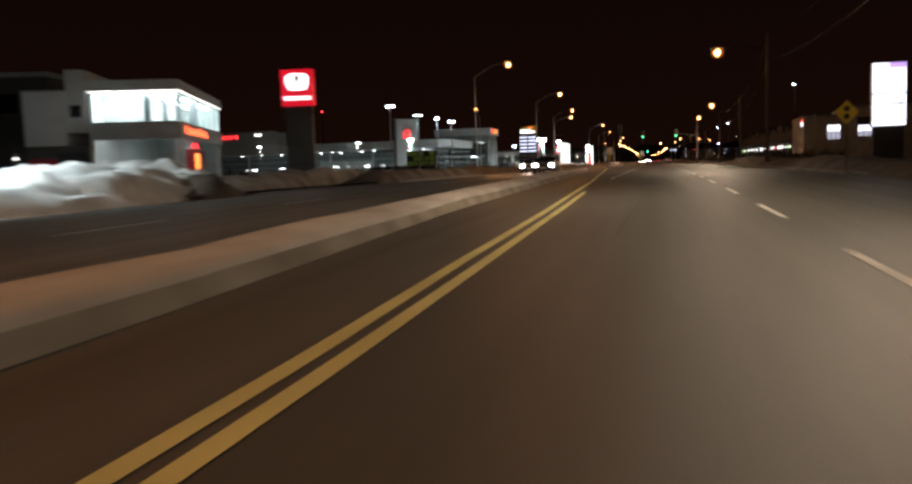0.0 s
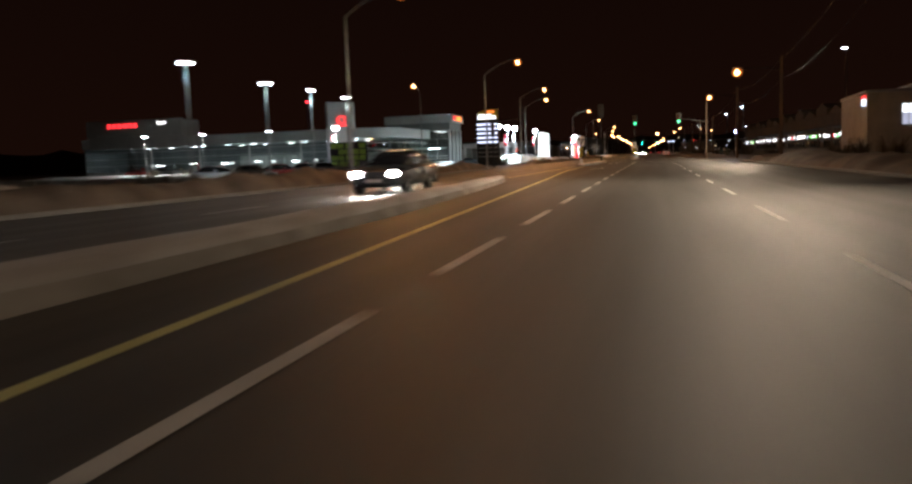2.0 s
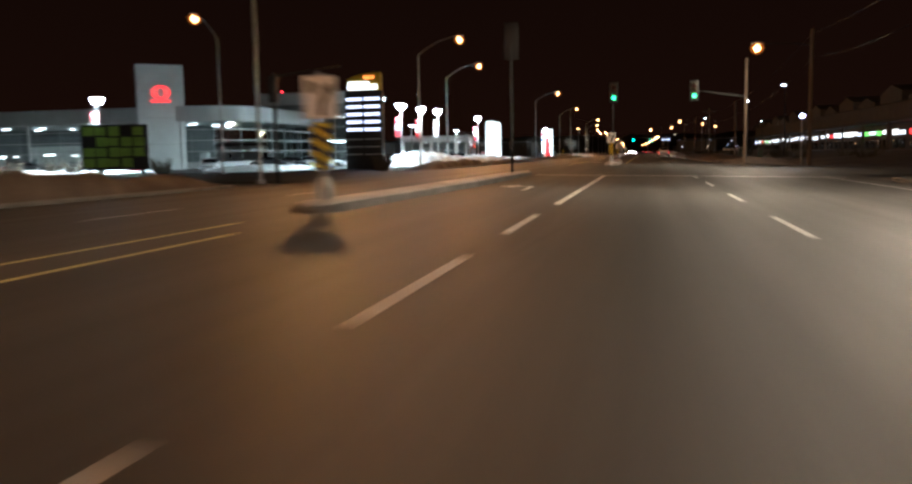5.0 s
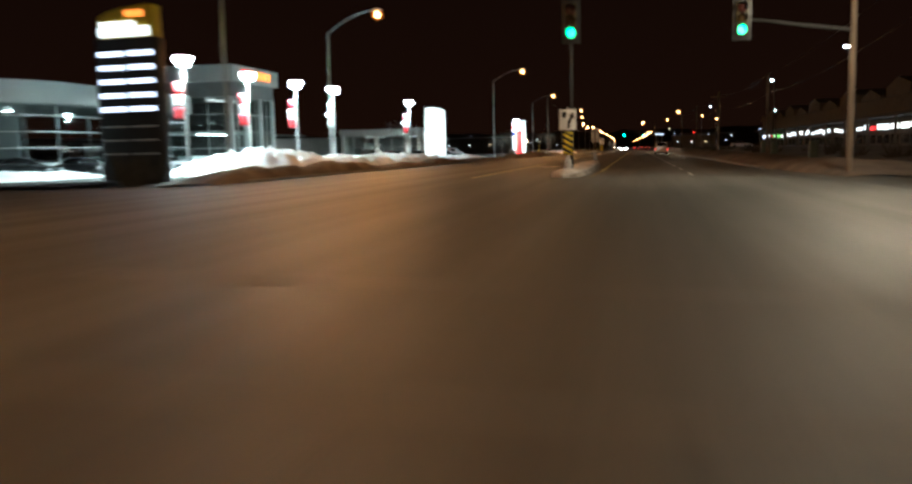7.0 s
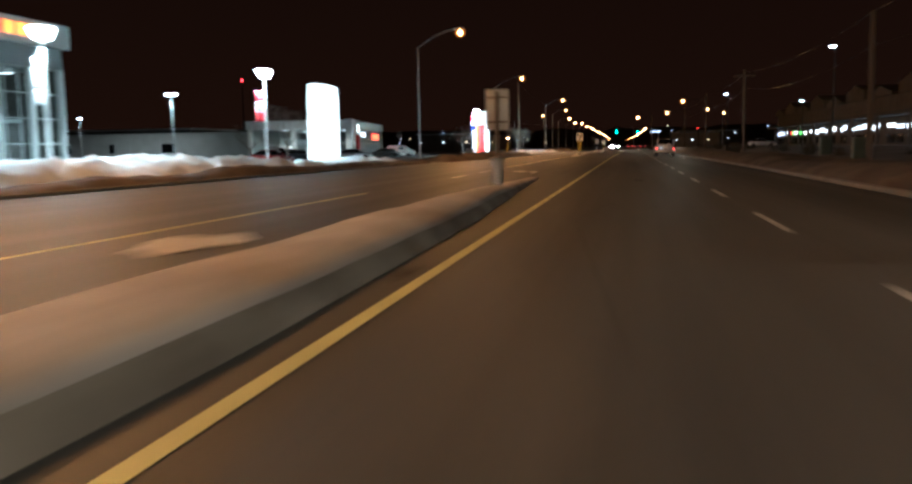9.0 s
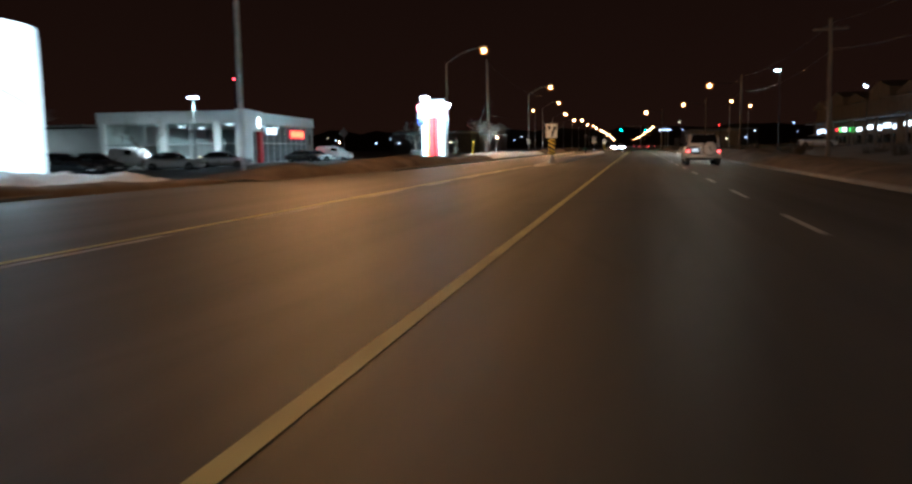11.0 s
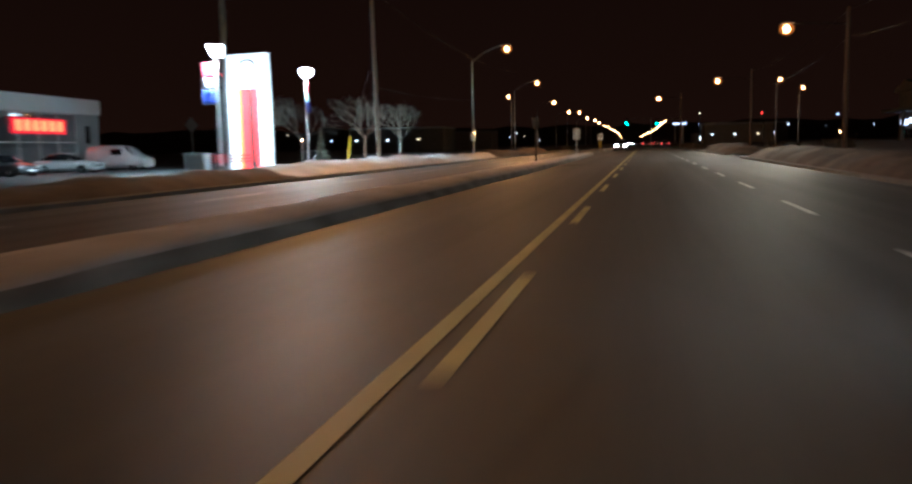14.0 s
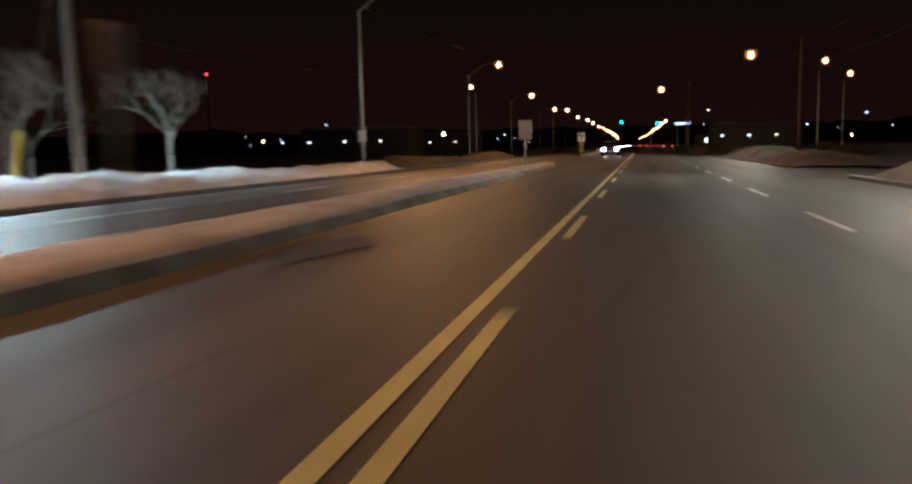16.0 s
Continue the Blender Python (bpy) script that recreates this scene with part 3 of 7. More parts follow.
def turn_arrow(x, y):
    """A painted left turn arrow: a stem along the lane, a curved neck and a head."""
    outline = [(0.08, -1.4), (0.22, -1.4), (0.22, 0.35), (0.05, 0.85), (-0.45, 1.0), (-0.45, 1.45), (-1.05, 0.75), (-0.45, 0.1), (-0.45, 0.55), (-0.05, 0.5), (0.08, 0.2)]
    b = B()
    b.faces.new([b.verts.new((u * 0.9, v * 1.15, 0)) for u, v in outline])
    me = bpy.data.meshes.new("turn_arrow")
    b.to_mesh(me)
    b.free()
    me.materials.append(M["white_paint"])
    ob = tagged(new("turn_arrow", me), "worn white painted left turn arrow in the lane", "road marking", "turn arrows", "structure")
    ob.matrix_basis = pose(x, y, gz(x) + 0.008, 0, 1.15, 0)


turn_arrow(-3.55, 98.0)
turn_arrow(-3.6, 122.5)
turn_arrow(-3.95, 204.7)
# pale salt stains and a tar patch
for x, y, sx, sy, m, lab in ((-4.8, 179.8, 0.55, 0.9, "white_paint", "pale salt stain on the asphalt"), (0.2, 198.1, 0.15, 0.4, "tar", "dark tar blot on the asphalt"),
                             (-4.0, 297.3, 0.5, 1.1, "tar", "dark asphalt repair patch"), (-1.95, 178.3, 0.12, 0.3, "tar", "dark tar blot on the asphalt")):
    b = B()
    b.faces.new([b.verts.new((x + sx * math.cos(t) * (1 + 0.25 * math.sin(3 * t)), y + sy * math.sin(t) * (1 + 0.2 * math.cos(5 * t)), gz(x) + 0.009))
                 for t in [2 * math.pi * i / 22 for i in range(22)]])
    solid("road_stain", b, m, lab, "road stain", kind="structure", smooth=False)


# ---------------------------------------------------------------- medians and snowbanks
def median(line, cap, label, kerb_top=0.16, fade=0.0, banked=0.0, ramp=0.0):
    """A concrete island along (y, left x, right x) rows with rounded ends and packed snow on it."""
    y0, y1 = line[0][0], line[-1][0]

    def edges(y):
        ys = [r[0] for r in line]
        return float(np.interp(y, ys, [r[1] for r in line])), float(np.interp(y, ys, [r[2] for r in line]))

    top = thing("median_island", label, "traffic island", "traffic islands", "structure")

    def skin(name, inset, base, profile, material, wob):
        ys = steps(y0 + inset, y1 - inset, 0.45)
        verts, faces = [], []
        k = len(profile)
        for y in ys:
            l, r = edges(y)
            l, r = l + inset, r - inset
            end = min(y - y0 - inset, y1 - inset - y)
            half = (r - l) / 2
            tight = min(1.0, math.sqrt(max(0.0, 1 - (1 - min(1, end / max(half, 0.01))) ** 2)) + 0.03)
            mid = (l + r) / 2
            for u, h in profile:
                x = mid + u * half * tight
                n1 = noise.noise((x * 0.9, y * 0.35, 3.1)) if wob else 0
                n2 = noise.noise((x * 3.1, y * 1.7, 7.7)) if wob else 0
                thin = min(1.0, 0.12 + (y1 - y) / fade) if wob and fade else 1.0
                thin *= min(1.0, 0.1 + (y - y0) / ramp) if ramp else 1.0
                lift = thin * h * (0.3 + 0.7 * tight) * (1 + wob * n1) + (wob * 0.07 * n2 if h > 0.03 else 0)
                x += wob * 0.12 * noise.noise((u, y * 0.5, 1.3)) if abs(u) > 0.8 else 0
                verts.append((x + bend(y), y, gz(mid, y) + base + lift))
        for j in range(len(ys) - 1):
            for i in range(k - 1):
                faces.append((j * k + i, j * k + i + 1, (j + 1) * k + i + 1, (j + 1) * k + i))
        faces += [tuple(range(k))[::-1], tuple((len(ys) - 1) * k + i for i in range(k))]
        ob = new(name, mesh_of(name, verts, faces, material))
        ob.parent = top
        return ob

    lip = 0.03 if banked else kerb_top
    skin("kerb", 0.0, 0, [(-1, -0.1), (-0.995, lip - 0.03), (-0.96, lip), (0.96, lip), (0.995, lip - 0.03), (1, -0.1)], "concrete", 0)
    ridge = [(-1, -0.02), (-0.97, cap * 0.5), (-0.86, cap * 0.82), (-0.6, cap * 0.97), (-0.2, cap * 1.05), (0.2, cap * 1.03), (0.6, cap * 0.95), (0.86, cap * 0.8), (0.97, cap * 0.48), (1, -0.02)]
    inset, base = 0.06, kerb_top - 0.02
    if banked:
        # the snow buries the kerb and slopes down to the lane
        high = kerb_top + cap
        inset, base = -0.04, 0.0
        turn = [(banked + (1.02 - banked) * f, high * v) for f, v in ((0, 0.9), (0.25, 0.78), (0.48, 0.6), (0.68, 0.38), (0.85, 0.17), (0.95, 0.04), (1, -0.15))]
        ridge = [(-1.02, -0.05), (-1.0, high * 0.4), (-0.94, high * 0.7), (-0.8, high * 0.92), (-0.5, high * 1.05), (-0.1, high * 1.1), (banked - 0.45, high * 1.08), (banked - 0.2, high * 1.01)] + turn
    snow = skin("snow_cap", inset, base, ridge, "grey_snow", 0.16)
    if banked:
        # the foot of the slope is darker snow: painted shade with some road dirt
        snow.data.materials.append(M["shaded_dirty_snow"])
        bands = len(ridge) - 1
        for i, p in enumerate(snow.data.polygons):
            p.material_index = 1 if i < bands * (len(snow.data.vertices) // len(ridge) - 1) and i % bands >= bands - 4 else 0
    tagged(snow, "packed greyish snow on the island")


median([(-70, -4.6, -3.4), (5, -4.6, -3.45), (15, -4.75, -3.88), (27, -5.0, -3.95), (36, -5.25, -4.2), (44, -5.5, -4.45), (56, -5.7, -4.7), (66, -6.1, -5.3), (74, -6.4, -6.0)], 0.11, "long concrete median kerb buried in packed snow", 0.14, banked=0.62)
median([(112.0, -6.6, -5.6), (124, -6.3, -5.2), (136.0, -6.0, -5.15)], 0.07, "concrete traffic island topped with snow before the junction")
median([(164.0, -3.2, -2.35), (168, -3.3, -2.12), (176, -3.38, -2.12), (184, -3.38, -2.3), (191, -3.32, -2.68), (199.0, -3.35, -3.05)], 0.18, "narrow snowy concrete traffic island after the junction", 0.06, 15.0, 0.6)
median([(255.5, -5.9, -4.9), (262, -5.9, -4.65), (300, -5.95, -4.62), (331.5, -6.0, -4.9)], 0.11, "long concrete median topped with smooth snow", 0.11, ramp=9.0, banked=0.66)
median([(366, -6.3, -5.1), (376, -6.3, -4.8), (392, -6.3, -4.8)], 0.14, "distant concrete median under snow")
b = B()
b.faces.new([b.verts.new((x, y, gz(x) + 0.008)) for x, y in ((-5.7, 252), (-5.2, 252.3), (-4.9, 256.5), (-6.1, 257))])
solid("island_nose_paint", b, "white_paint", "worn white painted nose of the traffic island", "road marking", kind="structure", smooth=False)


def snowbank(line, material, label, grit=0.0, seed=0.0):
    """Ploughed snow along (y, road edge x, far edge x, height) rows."""
    ys0 = [r[0] for r in line]
    ys = steps(ys0[0], ys0[-1], 0.22 if material == "snow" else 0.4)
    crest_grit = 0.55 if material == "snow" else 0.3
    us0 = [0, 0.05, 0.1, 0.16, 0.23, 0.32, 0.42, 0.54, 0.66, 0.78, 0.9, 1]
    shape0 = [-0.15, 0.3, 0.62, 0.85, 0.97, 1.0, 0.96, 0.86, 0.7, 0.5, 0.25, -0.2]
    us = [i / 36 for i in range(37)] if material == "snow" else us0
    shape = [float(np.interp(u, us0, shape0)) for u in us]
    verts, faces = [], []
    for y in ys:
        e0, e1, h = (float(np.interp(y, ys0, [r[i] for r in line])) for i in (1, 2, 3))
        end = min(y - ys0[0], ys0[-1] - y)
        h *= min(1, 0.15 + end / 3.0)
        h *= 0.8 + 0.5 * noise.noise((y * 0.13, seed, 0.5))
        for u, s in zip(us, shape):
            x = e0 + (e1 - e0) * u
            x += 0.35 * noise.noise((y * 0.4, seed + u * 2, 5.2)) * (0.6 if u == 0 else 1)
            lump = 0.32 * noise.noise((x * 0.8, y * 0.55, seed)) + 0.16 * noise.noise((x * 2.1, y * 1.6, seed + 4)) + 0.07 * noise.noise((x * 5, y * 4, seed))
            z = s * h * (1 + 0.45 * lump) + (lump * (0.35 + crest_grit) * h + crest_grit * 0.16 * abs(noise.noise((x * 2.6, y * 2.3, seed + 9))) if 0.02 < u < 0.95 else 0)
            if material == "snow" and 0.02 < u < 0.95:
                chunk = abs(noise.noise((x * 1.3, y * 1.2, seed + 3))) + 0.5 * abs(noise.noise((x * 2.9, y * 3.1, seed + 6)))
                z += (0.5 - chunk) * min(0.5, 0.45 * h)
                for size, high in ((0.9, 0.5), (1.9, 0.26)):
                    away = noise.voronoi((x * size, y * size, seed))[0][0]
                    z += max(0.0, 0.55 - away) * high * min(1.0, h)
            verts.append((x + bend(y), y, gz(x + bend(y), y) + (z if s > 0 else -0.12)))
    n = len(us)
    for j in range(len(ys) - 1):
        for i in range(n - 1):
            q = (j * n + i, j * n + i + 1, (j + 1) * n + i + 1, (j + 1) * n + i)
            faces.append(q if e1 > e0 else q[::-1])
    tagged(new("snowbank", mesh_of("snowbank", verts, faces, material)), label, "snowbank", kind="stuff")


snowbank([(-45, -18.5, -34, 1.0), (10, -18.8, -35, 1.3), (30, -19.2, -33, 1.4), (38.5, -20.2, -31, 1.3)], "snow", "tall pile of ploughed greyish snow beside the driveway", seed=2.1)
snowbank([(31.5, -18.6, -22.6, 1.2), (34.2, -19.0, -23.2, 1.7), (37.6, -19.8, -23, 1.2)], "brown_bank", "dark brown heap of dirty snow at the driveway", seed=3.7)
snowbank([(37, -22.5, -30, 1.2), (46, -22.3, -29, 1.35), (58, -22.2, -27.5, 1.3), (71, -22.2, -27, 0.9)], "dirty_snow", "low dirty snow behind the heap", seed=4.6)
snowbank([(53, -18.0, -22, 1.0), (75, -17.3, -21.5, 1.0), (112, -17.3, -21, 1.0), (131, -17.6, -21, 0.8)], "brown_bank", "low gritty brown snowbank along the kerb", seed=5.2)
snowbank([(166.5, -17.6, -21.0, 0.65), (174, -17.4, -20.6, 0.7), (190, -17.3, -20.4, 0.6), (203, -17.2, -20, 0.5), (225, -17.1, -19.6, 0.42), (240, -16.6, -19, 0.36)], "brown_bank", "gritty brown snow piled at the corner", seed=8.8)
snowbank([(178.5, -20.0, -29.0, 1.15), (188, -19.8, -29, 1.45), (200, -19.3, -28.5, 1.15), (212, -18.9, -27.5, 0.8), (240, -18.3, -25, 0.5)], "snow", "bright ploughed snow along the dealership kerb", seed=9.4)
snowbank([(240.5, -15.4, -20.5, 0.5), (256, -13.7, -19.5, 0.8), (276, -13.5, -19, 0.7), (289, -13.5, -19, 0.5)], "brown_bank", "brownish snowbank along the kerb", seed=11.7)
snowbank([(287, -13.5, -22.0, 0.42), (302, -13.5, -22, 0.5), (320, -13.7, -21.5, 0.5), (336, -13.8, -20, 0.45)], "snow", "bright lumpy snowbank below the bare trees", seed=14.2)
snowbank([(334.5, -13.8, -19, 0.75), (350, -14.2, -19, 0.8), (384, -14.5, -19.5, 0.7)], "brown_bank", "gritty brown snowbank along the kerb", seed=17.9)
snowbank([(420, -14.2, -19, 0.8), (560, -14.2, -19, 0.8)], "brown_bank", "gritty brown snowbank along the kerb", seed=19.3)
snowbank([(-60, 8.8, 15, 0.7), (20, 8.6, 15, 0.8), (60, 8.8, 16, 0.9), (100, 9.2, 16, 0.9), (132, 9.4, 16, 0.8)], "brown_bank", "gritty brown snowbank beside the lane", seed=23.4)
snowbank([(167, 7.2, 13, 0.6), (178, 6.1, 13, 0.7), (240, 5.9, 13, 0.65), (290, 6.0, 12.5, 0.75), (318, 6.1, 12, 0.9)], "brown_bank", "brownish snowbank sloping up from the kerb", seed=27.6)
snowbank([(331, 6.2, 12, 0.9), (352, 6.3, 12.5, 1.0), (378, 7.5, 13, 0.8)], "brown_bank", "gritty brown snowbank along the kerb", seed=31.2)
snowbank([(392, 6.2, 12, 0.8), (440, 6.2, 12, 0.8), (560, 6.2, 12, 0.8)], "brown_bank", "gritty brown snowbank along the kerb", seed=35.2)


verts, faces = [], []
for i in range(61):
    for j in range(13):
        x, y = -112 + 1.05 * i, 167.5 + 0.75 * j
        edge = min(i, 60 - i, j, 12 - j)
        h = 0.35 * min(1, edge / 2.5) * (0.9 + 0.8 * noise.noise((x * 0.3, y * 0.5, 2.2)) + 0.4 * noise.noise((x * 1.1, y * 1.3, 5.2)))
        verts.append((x + 0.2 * noise.noise((x, y, 1)), y, gz(-17.6) + (h if edge else -0.05)))
for i in range(60):
    for j in range(12):
        a = i * 13 + j
        faces.append((a, a + 13, a + 14, a + 1))
tagged(new("snow_field", mesh_of("snow_field", verts, faces, "snow")), "bright trodden snow between the street and the showroom", "snow", kind="stuff")
snowbank([(167.5, -34, -40, 0.5), (176, -33, -46, 0.55), (184, -34, -46, 0.4)], "snow", "bright old snow at the edge of the car park", seed=40.1)


def kerb(x, y0, y1):
    b = B()
    sec = [(-0.08, -0.1), (-0.08, 0.1), (-0.05, 0.13), (0.05, 0.13), (0.08, 0.1), (0.08, -0.1)]
    loft(b, [[(x + u + bend(y), y, gz(x + bend(y), y) + v) for u, v in sec] for y in steps(y0, y1, 8)])
    solid("kerb", b, "concrete", "grey concrete kerb at the road edge", "kerb", "kerbs", "structure")


for x, y0, y1 in ((-13.3, 252, 384), (5.95, 178, 318), (6.1, 331, 376), (-17.2, 54, 130), (-17.1, 168, 240), (9.0, -60, 132), (6.1, 393, 560), (-14.0, 420, 560)):
    kerb(x, y0, y1)


# ---------------------------------------------------------------- street lamps
def street_lamp(pole_material, top, reach, lift, head_z, bulb, glass="sodium_glass", wooden=False, plate=False):
    """A road lamp at the origin whose arm reaches towards +x."""
    t = thing("street_lamp", "orange sodium street lamp on a " + ("weathered wooden utility pole" if wooden else "tall grey steel pole"), "street lamp", "street lamps")
    part("pole", rod(B(), (0, 0, -0.3), (0, 0, top), 0.16 if wooden else 0.11, 0.11 if wooden else 0.06, 14), pole_material, t)
    if not wooden:
        b = box(B(), -0.2, 0.2, -0.2, 0.2, -0.3, 0.06, 0.02)
        part("base_plate", b, "galv", t)
    pts = [(0, 0, top - lift - 0.1)] if wooden else [(0, 0, top - 0.08)]
    for i in range(1, 9):
        s = i / 8
        pts.append((reach * s, 0, pts[0][2] + (head_z - pts[0][2]) * (1 - (1 - s) ** 1.8)))
    part("arm", tube(B(), pts, 0.038), "dark_metal" if wooden else "galv", t)
    head = part("head", loft(B(), [[(reach - 0.2 + 0.95 * s, w * math.cos(a), head_z + 0.02 + h * max(0, math.sin(a)) - 0.03 * (math.sin(a) < 0)) for a in [2 * math.pi * k / 12 for k in range(12)]]
                                   for s, w, h in ((0, 0.05, 0.06), (0.2, 0.13, 0.12), (0.55, 0.18, 0.17), (0.85, 0.15, 0.13), (1, 0.05, 0.05))]), "galv", t)
    # bowl and burner are drawn oversized: the lamp's halo put into their shape
    b = B()
    loft(b, [[(reach + 0.33 + r * 1.1 * math.cos(a), r * math.sin(a), head_z - d) for a in [2 * math.pi * k / 16 for k in range(16)]]
             for r, d in ((0.24, -0.02), (0.36, 0.08), (0.43, 0.24), (0.42, 0.4), (0.34, 0.56), (0.2, 0.68), (0.06, 0.73))])
    bowl = part("lamp_glass", b, "far_bowl" if glass.startswith("far") else "bowl", head, "oversized translucent orange glass bowl that imitates a halo")
    bowl.visible_shadow = False
    b = B()
    loft(b, [[(reach + 0.33 + r * math.cos(a), r * math.sin(a), head_z - 0.32 + z) for a in [2 * math.pi * k / 14 for k in range(14)]]
             for r, z in ((0.05, 0.25), (0.16, 0.19), (0.235, 0.06), (0.235, -0.06), (0.16, -0.19), (0.05, -0.25))])
    part("burner", b, glass, head, "glaring sodium burner")
    if plate:
        part("notice_plate", box(B(), -0.24, 0.24, -0.15, -0.12, 1.6, 2.25, 0.01), "sign_white", t, "small white plate")
    if bulb:
        # the lens throws its light up and down the road
        for tilt in (-62, 62):
            l = new("bulb", bulb)
            l.parent, l.matrix_basis = t, pose(reach + 0.33, 0.1 * tilt / 62, head_z - 0.6, tilt, 0, -45 * tilt / 62)
    return t


def lamp_base(x, y):
    return gz(x + bend(y), y)


steel = street_lamp("galv", 11.0, 3.65, 0, 12.45, SODIUM_BULB)
first = True
# the first two, behind the start, are unseen lamps added to light the road
for x, y, dz in ((-15.8, -45, 0), (-15.8, -3, 0), (-16.3, 94.1, 0.25), (-15.3, 137.0, 0.1), (-16.9, 173.8, -0.3), (-19.3, 195.1, -0.5), (-15.2, 246.1, -0.5), (-15.7, 293.5, -0.9)):
    m = pose(x - 4.0, y, lamp_base(x - 4.0, y) + dz)
    if first:
        steel.matrix_basis, first = m, False
    else:
        copy_thing(steel, m)
short = street_lamp("galv", 9.0, 3.0, 0, 10.3, SODIUM_BULB, plate=True)
short.matrix_basis = pose(-16.4, 334.8, 0.0)
low = street_lamp("galv", 9.0, 3.0, 0, 10.3, SODIUM_BULB)
low.matrix_basis = pose(-19.0, 377.6, -0.1)
far = street_lamp("galv", 8.6, 3.0, 0, 9.6, None, "far_sodium_glass")
far.matrix_basis = pose(-21.4, 422.7, 0)
for i, y in enumerate((474, 485, 519, 563, 597, 648, 695, 742, 797, 850, 905, 955, 1005, 1060, 1114, 1170, 1230, 1297, 1360, 1430)):
    copy_thing(far, pose((-20.9 if i else -22.8) + bend(y), y, 0.3 * math.sin(i * 2.3)))
# lamps of the side streets stand turned
tall_side = street_lamp("galv", 10.9, 3.0, 0, 12.2, None)
tall_side.matrix_basis = pose(-33.6, 159.4, -0.2, 0, 0, -90)
side = street_lamp("galv", 8.8, 2.8, 0, 9.9, None)
side.matrix_basis = pose(-24, 406.5, 0, 0, 0, -90)
copy_thing(side, pose(23.6, 400.5, -0.5, 0, 0, -90))
copy_thing(side, pose(18.5, 389.0, 0.1, 0, 0, -90))

wooden = street_lamp("wood", 9.6, 3.4, 1.0, 8.7, RIGHT_BULB, wooden=True)
first = True
# the one at y -28 is an unseen lamp, added behind the start
for x, y, z in ((5.2, -28, 0.2), (4.8, 69.4, 0.9), (7.4, 118.6, -0.3)):
    m = pose(x + 3.7, y, z - 0.2, 0, 0, 180)
    if first:
        wooden.matrix_basis, first = m, False
    else:
        copy_thing(wooden, m)
old = street_lamp("wood", 9.6, 3.4, 1.0, 8.7, DIM_RIGHT_BULB, wooden=True)
# at y 18 stands an unseen lamp, added to light the first stretch
old.matrix_basis = pose(8.7, 18, 0.2, 0, 0, 180)
copy_thing(old, pose(11.5, 162.5, 0.0, 0, 0, 180))
copy_thing(old, pose(12.2, 316.3, -0.1, 0, 0, 180))
copy_thing(old, pose(11.4, 359.0, -0.4, 0, 0, 180))
far_r = street_lamp("wood", 9.6, 3.4, 1.0, 9.0, None, "far_sodium_glass", wooden=True)
far_r.matrix_basis = pose(5.6, 409, 0, 0, 0, 180)
for i, y in enumerate((571, 612, 638, 672, 720, 766, 812, 862, 915, 965, 1020, 1075, 1130, 1190, 1255, 1320, 1390)):
    copy_thing(far_r, pose(11.0 + bend(y), y, 0.25 * math.sin(i * 1.7), 0, 0, 180))


def utility_pole(x, y, h, arm=True, label="weathered wooden utility pole"):
    t = thing("utility_pole", label, "utility pole", "utility poles", at=pose(x, y, gz(x, y) - 0.1, 0.6, -0.8, 0))
    part("pole", rod(B(), (0, 0, -0.3), (0, 0, h), 0.17, 0.11, 14), "wood", t)
    if arm:
        part("crossarm", box(B(), -1.1, 1.1, -0.06, 0.06, h - 0.75, h - 0.62, 0.015), "wood", t)
        for u in (-0.95, -0.4, 0.4, 0.95):
            b = rod(B(), (u, 0, h - 0.62), (u, 0, h - 0.45), 0.05, 0.03, 8)
            part("insulator", b, "dark_metal", t)
    return t


utility_pole(-18.7, 313.1, 12.5, False)
utility_pole(12.0, 217.8, 8.0, False)
utility_pole(12.2, 268, 9.5)


def wire(a, b, sag, r=0.014):
    a, b = Vector(a), Vector(b)
    pts = [a.lerp(b, i / 14) - Vector((0, 0, sag * 4 * (i / 14) * (1 - i / 14))) for i in range(15)]
    solid("overhead_wire", tube(B(), pts, r, 5), "black", "black overhead cable sagging between poles", "cable", "overhead wires")


for (xa, ya, za), (xb, yb, zb) in (((8.9, -28, 9.4), (8.7, 20, 9.6)), ((8.7, 20, 9.6), (8.5, 69.4, 9.9)), ((8.5, 69.4, 9.9), (11.1, 118.6, 8.9)), ((11.1, 118.6, 8.9), (11.5, 162.5, 9.3)),
                                   ((11.5, 162.5, 9.3), (12.0, 217.8, 7.7)), ((12.0, 217.8, 7.7), (12.2, 268, 8.9)), ((12.2, 268, 8.9), (12.2, 316.3, 9.3)), ((12.2, 316.3, 9.3), (11.4, 359, 9.0))):
    wire((xa, ya, za), (xb, yb, zb), 0.7, 0.013)
    wire((xa + 0.1, ya, za - 1.7), (xb + 0.1, yb, zb - 1.7), 0.9, 0.01)
wire((-18.7, 313.1, 11.7), (-18.0, 372, 11.0), 1.0)
wire((-18.7, 313.1, 5.3), (-16.4, 334.8, 5.4), 0.25, 0.012)


